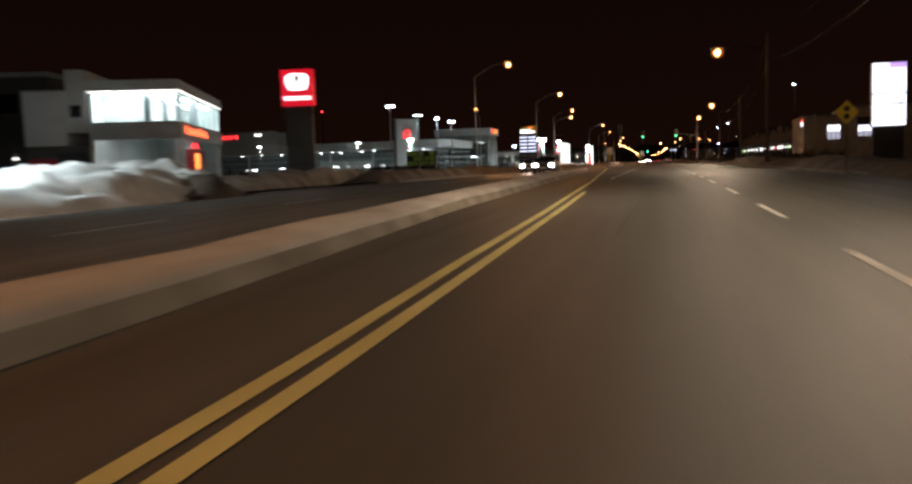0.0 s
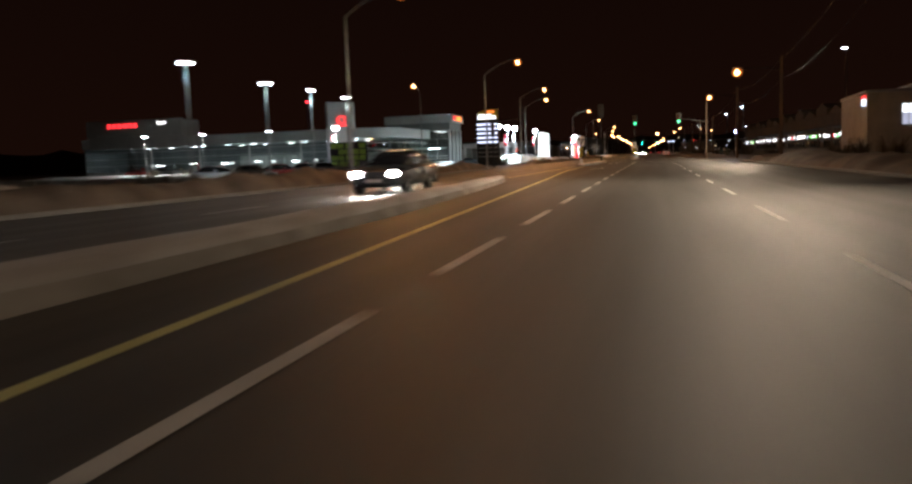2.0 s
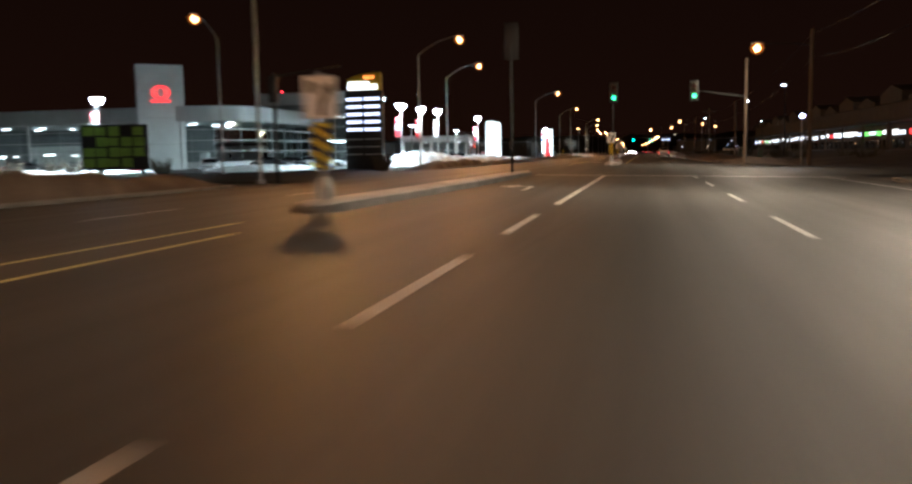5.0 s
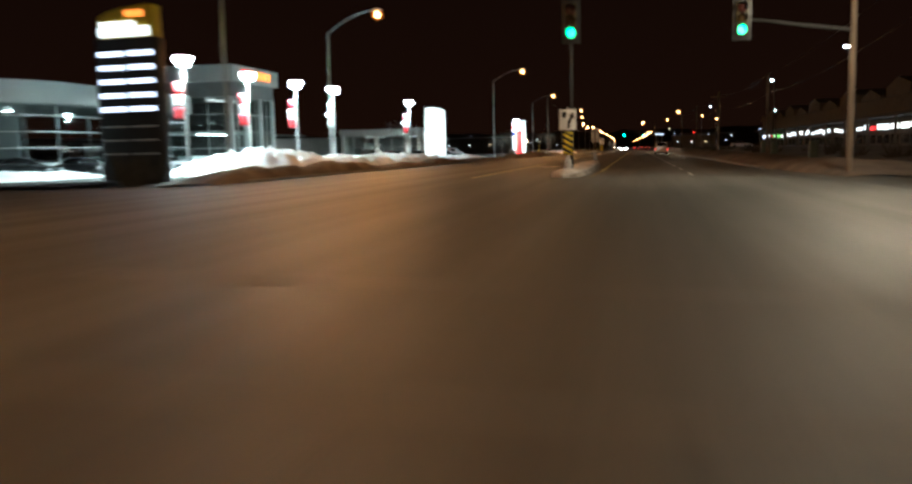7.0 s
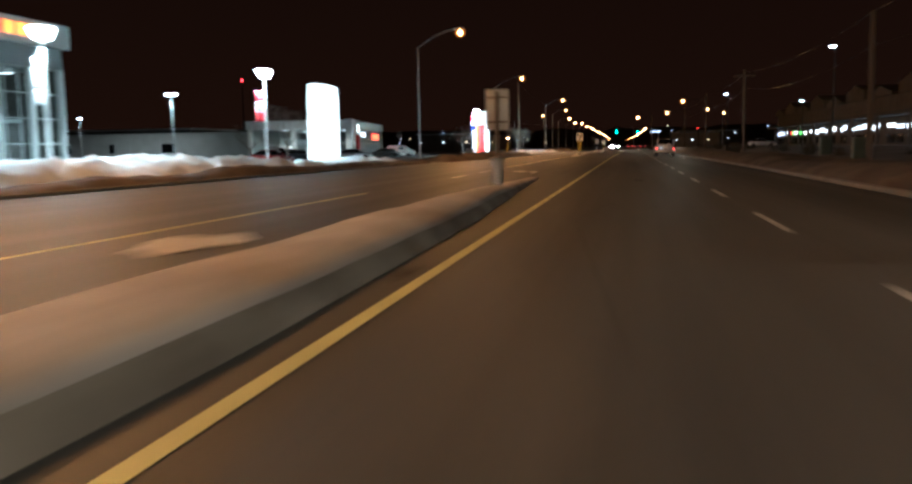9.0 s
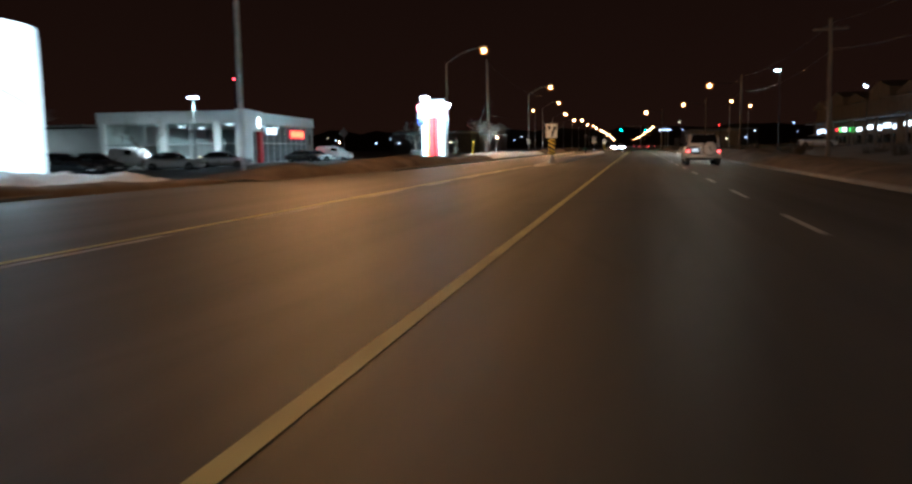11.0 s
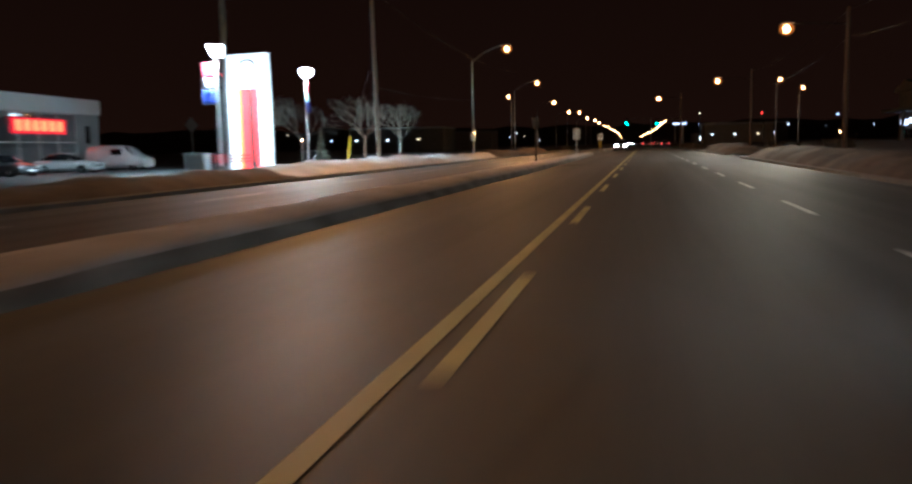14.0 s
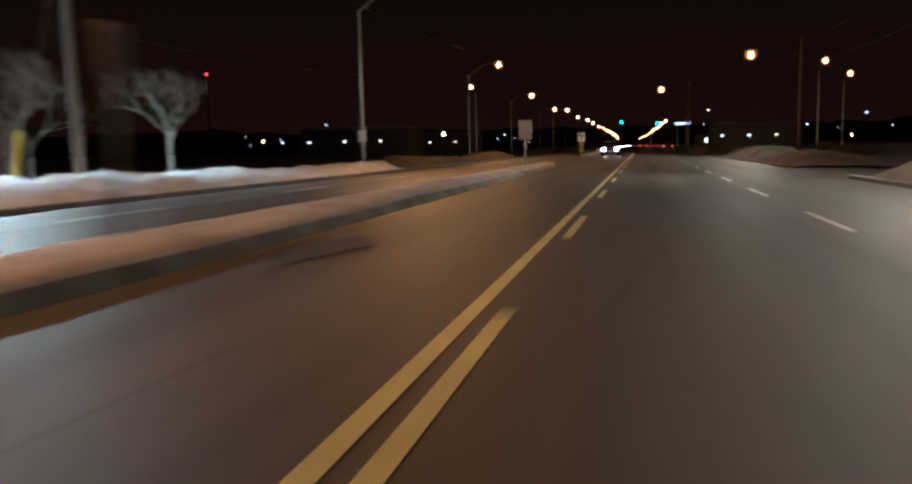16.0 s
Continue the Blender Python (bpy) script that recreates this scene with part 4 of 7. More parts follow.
# ---------------------------------------------------------------- traffic signals
def signal_head(parent, x, y, z, green="green_signal"):
    """A three-lens signal with a back board that faces -y, its green lens at z."""
    body = part("signal_head", box(B(), x - 0.21, x + 0.21, y, y + 0.2, z - 0.23, z + 1.05, 0.03), "signal_yellow", parent, "dull yellow signal housing")
    part("back_board", box(B(), x - 0.35, x + 0.35, y + 0.06, y + 0.075, z - 0.4, z + 1.2, 0.005), "dark_metal", body)
    for k, (m, dz) in enumerate(((green, 0), ("dead_amber", 0.41), ("dead_red", 0.82))):
        b = B()
        loft(b, [[(x + r * math.cos(a), y - d, z + dz + r * math.sin(a)) for a in [2 * math.pi * i / 18 for i in range(18)]] for r, d in ((0.19, -0.01), (0.185, 0.02), (0.13, 0.05), (0.04, 0.065))])
        part("lens", b, m, body, "lit green lens" if k == 0 else "unlit lens")
        b = B()
        loft(b, [[(x + 0.195 * math.cos(a), yy, z + dz + 0.195 * math.sin(a)) for a in [math.pi * (-0.1 + 1.2 * i / 12) for i in range(13)]] for yy in (y, y - 0.22)], closed=False)
        v = part("visor", b, "black", body)
        mod = v.modifiers.new("thickness", "SOLIDIFY")
        mod.thickness = 0.008


t = thing("traffic_signal", "traffic signal showing green on a steel median post", "traffic light", "traffic signals")
part("post", rod(B(), (-2.72, 167.5, 0.2), (-2.72, 167.5, 6.4), 0.06, 0.05, 12), "dark_metal", t)
signal_head(t, -2.6, 165.7, 5.36)
part("bracket", rod(B(), (-2.72, 167.5, 5.9), (-2.6, 165.8, 5.9), 0.03), "galv", t)
t = thing("traffic_signal", "traffic signal showing green on a long steel mast arm", "traffic light", "traffic signals")
part("post", rod(B(), (7.7, 168.2, -0.3), (7.7, 168.2, 8.3), 0.13, 0.09, 14), "wood", t)
part("mast_arm", tube(B(), [(7.7, 168.2, 5.28), (6.9, 168.2, 5.4), (5.8, 168.2, 5.56), (4.7, 168.2, 5.76), (3.6, 168.2, 5.9)], [0.07, 0.065, 0.06, 0.05, 0.045]), "dark_metal", t)
signal_head(t, 3.7, 167.9, 5.46)
# back of the signal for the opposite way
t = thing("traffic_signal", "dark back of a traffic signal on a steel post", "traffic light", "traffic signals")
part("post", rod(B(), (-5.6, 132.6, 0), (-5.6, 132.6, 5.6), 0.055, 0.05, 12), "dark_metal", t)
part("back_board", box(B(), -5.9, -5.3, 132.7, 132.72, 5.0, 6.5, 0.005), "black", t)
part("signal_head", box(B(), -5.77, -5.43, 132.72, 132.95, 5.15, 6.35, 0.03), "black", t)
part("push_button_plate", box(B(), -5.7, -5.5, 132.5, 132.53, 1.3, 1.6, 0.005), "dark_metal", t)
t = thing("traffic_signal", "dark signal and steel post at the corner", "traffic light", "traffic signals")
part("post", rod(B(), (-18.6, 137.5, -0.2), (-18.6, 137.5, 5.4), 0.11, 0.09, 12), "dark_metal", t)
part("signal_head", box(B(), -18.8, -18.4, 137.2, 137.5, 3.9, 5.2, 0.03), "dark_metal", t)
part("mast_arm", rod(B(), (-18.6, 137.5, 5.2), (-15.0, 137.5, 5.6), 0.06, 0.04), "dark_metal", t)
t = thing("traffic_signal", "corner signal of the next junction showing red", "traffic light", "traffic signals")
part("post", rod(B(), (16.6, 388, -0.4), (16.6, 388, 5.3), 0.1, 0.08, 12), "dark_metal", t)
part("signal_head", box(B(), 16.2, 16.5, 387.8, 388.1, 4.3, 5.3, 0.03), "dark_metal", t)
part("lens", disc(B(), (16.35, 387.8, 5.05), 0.13, -0.05, 0.0, 16), "red_signal", t, "lit red lens")
# far junctions
for x, y, z in ((-5.0, 470, 5.9), (2.3, 470, 5.6)):
    t = thing("traffic_signal", "distant green traffic signal over the road", "traffic light", "traffic signals")
    part("post", rod(B(), (x + 6, y + 0.4, -0.3), (x + 6, y + 0.4, z + 1.2), 0.14, 0.1), "galv", t)
    part("mast_arm", rod(B(), (x + 6, y + 0.4, z + 1.0), (x, y + 0.4, z + 1.1), 0.06, 0.05), "galv", t)
    signal_head(t, x, y, z, "far_green")


# ---------------------------------------------------------------- road signs
def keep_right(x, y, z0, yaw=0.0):
    t = thing("keep_right_sign", "white sign with a black arrow above a striped yellow hazard board", "road sign", "keep right signs", at=pose(x, y, z0, 0, 0, yaw))
    part("post", rod(B(), (0, 0.04, -0.2), (0, 0.04, 2.4), 0.045, n=10), "galv", t)
    part("base", loft(B(), [[(r * math.cos(a), 0.04 + r * math.sin(a), z) for a in [2 * math.pi * i / 12 for i in range(12)]] for r, z in ((0.17, -0.2), (0.17, 0.1), (0.12, 0.34), (0.09, 0.42))]), "galv", t)
    face = part("sign_face", box(B(), -0.33, 0.33, -0.03, -0.01, 1.52, 2.32, 0.008), "sign_white", t, "white sign sheet")
    outline = [(-0.02, 1.58), (0.08, 1.58), (0.1, 1.78), (0.19, 1.99), (0.25, 1.95), (0.24, 2.2), (0.04, 2.1), (0.1, 2.05), (0.0, 1.86)]
    part("arrow", prism(B(), outline, -0.038, -0.031), "sign_black", face, "black arrow", False)
    part("island_mark", prism(B(), [(-0.22, 2.22), (-0.06, 2.22), (-0.06, 2.05), (-0.14, 1.96), (-0.22, 2.05)], -0.038, -0.031), "sign_black", face, "", False)
    board = part("hazard_board", box(B(), -0.19, 0.19, -0.03, -0.01, 0.54, 1.46, 0.006), "sign_yellow", t, "yellow hazard sheet")
    for k in range(6):
        z = 0.32 + 0.23 * k
        pts = [(-0.19, z + 0.18), (-0.19, z + 0.30), (0.19, z + 0.08), (0.19, z - 0.04)]
        pts = [(u, min(max(v, 0.55 + 0.002 * i), 1.45 + 0.002 * i)) for i, (u, v) in enumerate(pts)]
        part("stripe", prism(B(), pts, -0.037, -0.031), "sign_black", board, "", False)
    return t


keep_right(-2.85, 167.2, 0.3)
keep_right(-5.15, 256.9, 0.1)
keep_right(-6.15, 112.9, 0.3)
keep_right(-6.2, 367.2, 0.0)


def sign_back(x, y, zc, w, h, label, plate="sign_back", yaw=0.0, sleeve=True, steel_look="galv", base=0.0):
    t = thing("road_sign", label, "road sign", "sign backs", at=pose(x, y, gz(x, y) + base, 0, 0, yaw))
    z = zc - gz(x, y) - base
    part("post", box(B(), -0.04, 0.04, -0.03, 0.03, 0, z + h / 2 - 0.05, 0.006), steel_look, t)
    if sleeve:
        part("sleeve", loft(B(), [[(q * math.cos(a), q * math.sin(a), v) for a in [2 * math.pi * k / 14 for k in range(14)]] for q, v in ((0.12, 0.02), (0.12, 0.5), (0.16, 0.52), (0.16, 0.58), (0.05, 0.62))]), "galv", t, "pale steel ground sleeve")
    part("plate", box(B(), -w / 2, w / 2, 0.035, 0.05, z - h / 2, z + h / 2, 0.01), plate, t)
    for s in (-0.3, 0.3):
        part("brace", box(B(), -w * 0.42, w * 0.42, 0.02, 0.034, z + s * h - 0.02, z + s * h + 0.02), steel_look, t)


sign_back(-2.84, 189.0, 1.89, 0.5, 0.86, "bare metal back of a road sign on the median", steel_look="wood", base=0.24)
sign_back(-6.3, 330.0, 1.95, 0.66, 0.95, "bare metal back of a road sign at the median end")
sign_back(-5.5, 296.2, 2.1, 0.3, 0.5, "dull grey back of a small road sign on the median", "shaft_grey", 8, False, "shaft_grey")
t = thing("signal_ahead_sign", "yellow diamond sign with a black signal symbol", "road sign", at=pose(8.9, 43.3, gz(8.9)))
part("post", box(B(), -0.04, 0.04, 0.0, 0.06, 0, 3.1, 0.006), "wood", t)
dia = part("diamond", prism(B(), [(0, 2.35), (0.55, 2.92), (0, 3.49), (-0.55, 2.92)], -0.02, 0.0), "sign_yellow", t)
for z in (2.73, 3.1):
    part("symbol", prism(B(), [(0.14 * math.cos(a), z + 0.15 * math.sin(a)) for a in [2 * math.pi * i / 16 for i in range(16)]], -0.028, -0.021), "sign_black", dia, "black round symbol", False)
t = thing("diamond_sign", "dark back of a diamond sign in the car park", "road sign", at=pose(-46.6, 336, 0.2))
part("post", box(B(), -0.05, 0.05, 0, 0.06, 0, 3.4, 0.006), "galv", t)
part("diamond", prism(B(), [(0, 2.9), (0.8, 3.7), (0, 4.5), (-0.8, 3.7)], -0.02, 0.0), "sign_back", t)


# ---------------------------------------------------------------- lot lamps
def lot_lamp(h, heads, banner=None, base=True, bulb=LOT_BULB):
    """A white car park lamp with flood heads on a grey pole, some with a cloth banner."""
    words = "white lamp post with a striped cloth banner" if banner else "bright white car park lamp on a pale steel pole"
    t = thing("car_park_lamp", words, "lamp post", "car park lamps")
    part("pole", rod(B(), (0, 0, 0), (0, 0, h), 0.085, 0.07, 12), "panel" if banner else "panel_grey", t)
    if base:
        part("footing", rod(B(), (0, 0, -0.2), (0, 0, 0.55), 0.25, 0.25, 16), "concrete", t)
    for k in range(heads):
        a = math.pi * k + 0.25 if heads == 2 else 2 * math.pi * k / heads + 0.4
        c, s = math.cos(a), math.sin(a)
        span = 0.5 if heads == 2 else 0.3
        b = B()
        loft(b, [[(c * (0.1 + span * u) - s * w * math.cos(q), s * (0.1 + span * u) + c * w * math.cos(q), h - 0.02 + 0.12 * v * math.sin(q)) for q in [2 * math.pi * i / 10 for i in range(10)]]
                 for u, w, v in ((0, 0.06, 0.5), (0.2, 0.2, 0.9), (0.9, 0.22, 0.8), (1, 0.15, 0.4))])
        head = part("flood_head", b, "panel_grey", t)
        b = B()
        # where heads cluster, the oversized tapering lens puts lamp glare into the shape
        wide, deep, out = (0.25, 0.15, 0.3) if heads == 2 else (0.33, 0.62, 0.25)
        loft(b, [[(c * (out + wide * k2 * math.cos(q)) - s * 0.8 * wide * k2 * math.sin(q), s * (out + wide * k2 * math.cos(q)) + c * 0.8 * wide * k2 * math.sin(q), h + (0.12 if heads > 2 else -0.05) - deep * d)
                  for q in [2 * math.pi * i / 12 for i in range(12)]] for k2, d in ((0.6, 0), (0.98, 0.12), (0.95, 0.3), (0.6, 0.62), (0.22, 1.0))])
        g = part("flood_glass", b, "white_glass", head, "glowing white lens")
    if banner:
        x0, x1, z1, cols = banner
        zs = z1
        for m, dz in cols:
            b = B()
            pts = []
            for j in range(5):
                z = zs - dz * j / 4
                pts.append([(x0 + (x1 - x0) * i / 5, 0.05 * math.sin(2.2 * i + z * 2.5), z) for i in range(6)])
            loft(b, pts, closed=False)
            p = part("banner_cloth", b, m, t)
            p.modifiers.new("thickness", "SOLIDIFY").thickness = 0.006
            zs -= dz
        for z in (z1, zs):
            part("banner_rod", rod(B(), (0, 0, z), (x0 * 1.05, 0, z), 0.012), "galv", t)
    if bulb:
        # the floods are turned away from the street
        l = new("bulb", bulb)
        l.parent, l.matrix_basis = t, pose(-0.1, 0, h - 0.75, 0, 16, 0)
    return t


RWR = [("red_cloth", 0.75), ("white_cloth", 0.75), ("red_cloth", 0.75)]
RWB = [("red_cloth", 0.85), ("white_cloth", 0.65), ("blue_cloth", 0.8)]
LZ = gz(-26)
tall = lot_lamp(7.6, 2, bulb=DIM_LOT_BULB)
# unseen lamp, added out of view to light the dealership front and its lot
yard = lot_lamp(7.6, 4, bulb=DIM_LOT_BULB)
yard.matrix_basis = pose(-52, 45, LZ)
# lamp added out of view to whiten the snow pile; none is seen there
unseen_pile_lamp = lot_lamp(7.6, 4, bulb=UNSEEN_PILE_BULB)
unseen_pile_lamp.matrix_basis = pose(-29.5, 21.5, LZ, 0, 0, -100)
tall.matrix_basis = pose(-28.4, 87.1, LZ + 0.4)
for x, y, a in ((-28.4, 98, 20), (-28, 105.5, 75), (-28.4, 114.9, -10)):
    copy_thing(tall, pose(x, y, LZ, 0, 0, a))
dim = lot_lamp(6.9, 2, bulb=MID_LOT_BULB)
dim.matrix_basis = pose(-83, 163.3, LZ)
copy_thing(dim, pose(-73, 164.6, LZ, 0, 0, 15))
dimlit = lot_lamp(7.0, 2, bulb=MID_LOT_BULB)
dimlit.matrix_basis = pose(-61.4, 165.6, LZ)
flag1 = lot_lamp(7.0, 4, (-0.75, -0.09, 5.6, RWR))
flag1.matrix_basis = pose(-50.1, 166.5, LZ + 0.1)
for x, y, z in ((-26.9, 180.1, 0.2), (-27.5, 189.8, 0.1), (-27.3, 197.9, 0.1), (-26.2, 228.3, 0.1)):
    copy_thing(flag1, pose(x, y, LZ + z, 0, 0, 8))
loose = lot_lamp(7.0, 4, (-0.6, -0.05, 5.7, [("white_cloth", 0.6), ("white_cloth", 0.9), ("white_cloth", 0.7)]))
loose.matrix_basis = pose(-27.3, 206.4, LZ + 0.2)
small = lot_lamp(6.6, 2, bulb=MID_LOT_BULB)
small.matrix_basis = pose(-40.5, 239.7, LZ)
copy_thing(small, pose(-41.8, 281.2, LZ + 0.1, 0, 0, 0))
copy_thing(small, pose(-79.5, 280, LZ, 0, 0, -90))
tri = lot_lamp(7.1, 3, (-0.95, -0.1, 6.3, RWB))
tri.matrix_basis = pose(-23.9, 300.4, LZ)
copy_thing(tri, pose(-24.8, 315.0, LZ, 0, 0, 125))
for x, y, z in ((22.3, 147, 12.5), (16.9, 208.7, 9.0), (17.5, 250.9, 9.5), (13.4, 295.8, 8.2), (40, 250, 9.3), (30, 330, 8.5)):
    t = thing("car_park_lamp", "small white car park lamp on a dark pole", "lamp post", "far car park lamps", at=pose(x, y, gz(x, y)))
    h = z - gz(x, y)
    part("pole", rod(B(), (0, 0, -0.3), (0, 0, h), 0.09, 0.06), "dark_metal", t)
    part("flood_head", box(B(), -0.5, 0.1, -0.18, 0.18, h, h + 0.12, 0.03), "dark_metal", t)
    part("flood_glass", box(B(), -0.45, 0.05, -0.15, 0.15, h - 0.06, h - 0.005, 0.02), "white_glass", t)


# ---------------------------------------------------------------- lit roadside signs
def bars(parent, rows, y, material, name="letter_bar"):
    """Lettering as plain bars: rows of (x0, x1, z0, z1)."""
    for x0, x1, z0, z1 in rows:
        part(name, box(B(), x0, x1, y - 0.03, y, z0, z1, 0.008), material, parent, "", False)


# red box sign on a grey shaft
t = thing("dealer_pylon", "tall grey pylon with a glowing red box sign", "sign pylon", at=pose(-25.9, 57.6, gz(-25.75), 0, 0, 10))
part("shaft", box(B(), -1.0, 1.0, -0.2, 0.2, -0.2, 5.95, 0.03), "shaft_grey", t)
for z in (1.6, 3.1, 4.6):
    part("joint", box(B(), -1.005, 1.005, -0.205, 0.205, z, z + 0.03), "dark_metal", t)
red = part("red_box", box(B(), -1.22, 1.22, -0.27, 0.2, 5.97, 8.65, 0.05), "red_face", t, "glowing red sign box")
emblem = [(0.9 * math.copysign(abs(math.cos(a)) ** 0.5, math.cos(a)) * (0.92 if math.sin(a) < 0 else 1), 7.72 + 0.62 * math.copysign(abs(math.sin(a)) ** 0.5, math.sin(a))) for a in [2 * math.pi * i / 32 for i in range(32)]]
part("emblem", prism(B(), emblem, -0.3, -0.27), "white_face", red, "white lit emblem shape")
part("emblem_notch", prism(B(), [(-0.18, 8.15), (0.18, 8.15), (0.06, 7.6), (-0.06, 7.6)], -0.315, -0.302), "red_panel", red)
bars(red, [(-1.02 + 0.345 * k, -0.74 + 0.345 * k, 6.4, 6.66) for k in range(6)], -0.27, "white_face")

# dark pylon with rows of lit strips
t = thing("sign_pylon", "dark tall pylon with rows of lit white name strips", "sign pylon", at=pose(-26.4, 174, gz(-26.4), 0, 0, -4))
part("tower", box(B(), -1.85, 1.85, -0.4, 0.4, 0, 7.55, 0.03), "dark_metal", t)
cap = [(-1.6, 7.57), (1.75, 7.57), (1.75, 9.2), (1.2, 9.22), (0.2, 9.15), (-0.9, 8.95), (-1.6, 8.7)]
part("cap", prism(B(), cap, -0.36, 0.36, bevel=0.02), "yellow_post", t, "olive yellow curved cap")
part("name_panel", box(B(), -1.55, 1.55, -0.44, -0.37, 7.62, 8.12, 0.02), "white_face", t, "lit white name panel")
part("name_panel", box(B(), -1.45, 0.7, -0.44, -0.37, 8.14, 8.4, 0.02), "white_face", t, "lit white name panel")
bars(t, [(0.1 + 0.4 * k, 0.4 + 0.4 * k, 8.62, 8.95) for k in range(3)], -0.365, "orange_light", "display_bar")
for r in range(5):
    z = 6.75 - 0.72 * r
    for c, (x0, x1) in enumerate(((-1.7, -0.12), (0.12, 1.72))):
        p = part("strip_panel", box(B(), x0, x1, -0.43, -0.4, z - 0.125, z + 0.125, 0.01), "blue_face", t, "lit bluish white strip")
for r in range(3):
    for x0, x1 in ((-1.7, -0.12), (0.12, 1.72)):
        part("blank_strip", box(B(), x0, x1, -0.42, -0.4, 2.9 - 0.72 * r, 3.0 - 0.72 * r, 0.01), "panel_silver", t)

# tall rounded white pylon
t = thing("white_pylon", "slim curved pylon glowing white", "sign pylon", at=pose(-25.5, 238, gz(-25.5), 0, 0, 8))
sec = [(-1.35, 0.35), (-1.28, 6.0), (-1.2, 6.85), (-0.6, 6.92), (0.2, 6.85), (0.9, 6.68), (1.28, 6.5), (1.33, 5.5), (1.35, 0.35)]
part("face", prism(B(), sec, -0.25, 0.25, bevel=0.03), "pylon_face", t, "glowing white face")
crest = [(0.55 * math.cos(a), 6.05 + 0.42 * math.sin(a)) for a in [2 * math.pi * i / 24 for i in range(24)]]
part("crest", prism(B(), crest, -0.262, -0.251), "crest_face", t, "pale yellow lit crest shape")
bow = [(-1.3 + 2.6 * k / 12, 4.35 - 1.15 * (k / 12) ** 1.7) for k in range(13)]
part("swoosh", prism(B(), [(u, v + 0.05) for u, v in bow] + [(u, v - 0.05) for u, v in bow[::-1]], -0.262, -0.251), "panel_grey", t, "thin grey curved line")
part("plinth", box(B(), -1.25, 1.25, -0.3, 0.3, -0.1, 0.36, 0.03), "panel_grey", t)

# white pylon with red centre
t = thing("red_white_pylon", "broad white glowing pylon with a red lit centre strip", "sign pylon", at=pose(-23.8, 304, gz(-23.8), 0, 0, 6))
for x0, x1 in ((-1.32, -0.68), (0.62, 1.32)):
    part("side_panel", prism(B(), [(x0, 0.15), (x1, 0.15), (x1, 5.05), (x0, 5.05)], -0.18, 0.18, bevel=0.03), "pylon_face", t, "glowing white side panel")
part("head_panel", prism(B(), [(-1.32, 5.07), (1.32, 5.07), (1.28, 7.15), (-1.28, 7.05)], -0.18, 0.18, bevel=0.04), "pylon_face", t, "glowing white head panel")
for name, x0, x1, front, m, lab in (("orange_strip", -0.675, -0.46, -0.15, "orange_strip", "orange lit strip"), ("red_strip", -0.46, 0.0, -0.16, "red_light", "red lit strip"),
                                    ("black_strip", 0.0, 0.27, -0.155, "black", "black centre strip"), ("red_strip", 0.27, 0.615, -0.16, "red_light", "red lit strip")):
    part(name, box(B(), x0, x1, front, 0.14, 0.15, 5.05), m, t, lab)
part("left_edge", box(B(), -1.62, -1.34, -0.25, 0.2, 0, 7.0, 0.02), "dark_metal", t)
part("emblem_arc", prism(B(), [(0.55 * math.cos(a), 6.4 + 0.42 * math.sin(a)) for a in [math.pi * i / 10 for i in range(11)]] + [(0.4 * math.cos(a), 6.4 + 0.3 * math.sin(a)) for a in [math.pi * (10 - i) / 10 for i in range(11)]], -0.21, -0.181), "dark_metal", t, "dark grey arc emblem")
part("plinth", box(B(), -1.6, 1.42, -0.35, 0.35, -0.2, 0.14, 0.03), "concrete", t)

# pylon on the other side of the road
t = thing("plaza_pylon", "square plaza pylon with glowing white panels on a dark base", "sign pylon", at=pose(18.55, 75, gz(17)))
part("base", box(B(), -1.15, 1.15, -0.3, 0.3, -0.2, 3.1, 0.03), "dark_wall", t)
part("frame", box(B(), -1.3, 1.3, -0.28, 0.28, 3.12, 8.35, 0.03), "panel_grey", t)
for z0, z1, x0, x1, m in ((5.85, 8.28, -1.26, -0.02, "white_face"), (5.85, 7.85, 0.0, 1.26, "white_face"), (7.87, 8.28, 0.0, 1.26, "violet_face"), (3.2, 5.75, -1.26, 1.26, "white_face")):
    panel = part("panel", box(B(), x0, x1, -0.32, -0.281, z0, z1, 0.01), m, t, "glowing white panel")
    if z1 < 6:
        for z, u0, u1 in ((5.38, -1.2, 0.7), (5.0, -1.2, 1.2), (4.86, -0.4, 1.2), (4.45, -1.2, 0.3), (3.98, -0.9, 1.1), (3.6, -1.2, 1.2)):
            part("letter_bar", box(B(), u0, u1, -0.328, -0.3205, z, z + 0.07), "panel_silver", panel, "", False)


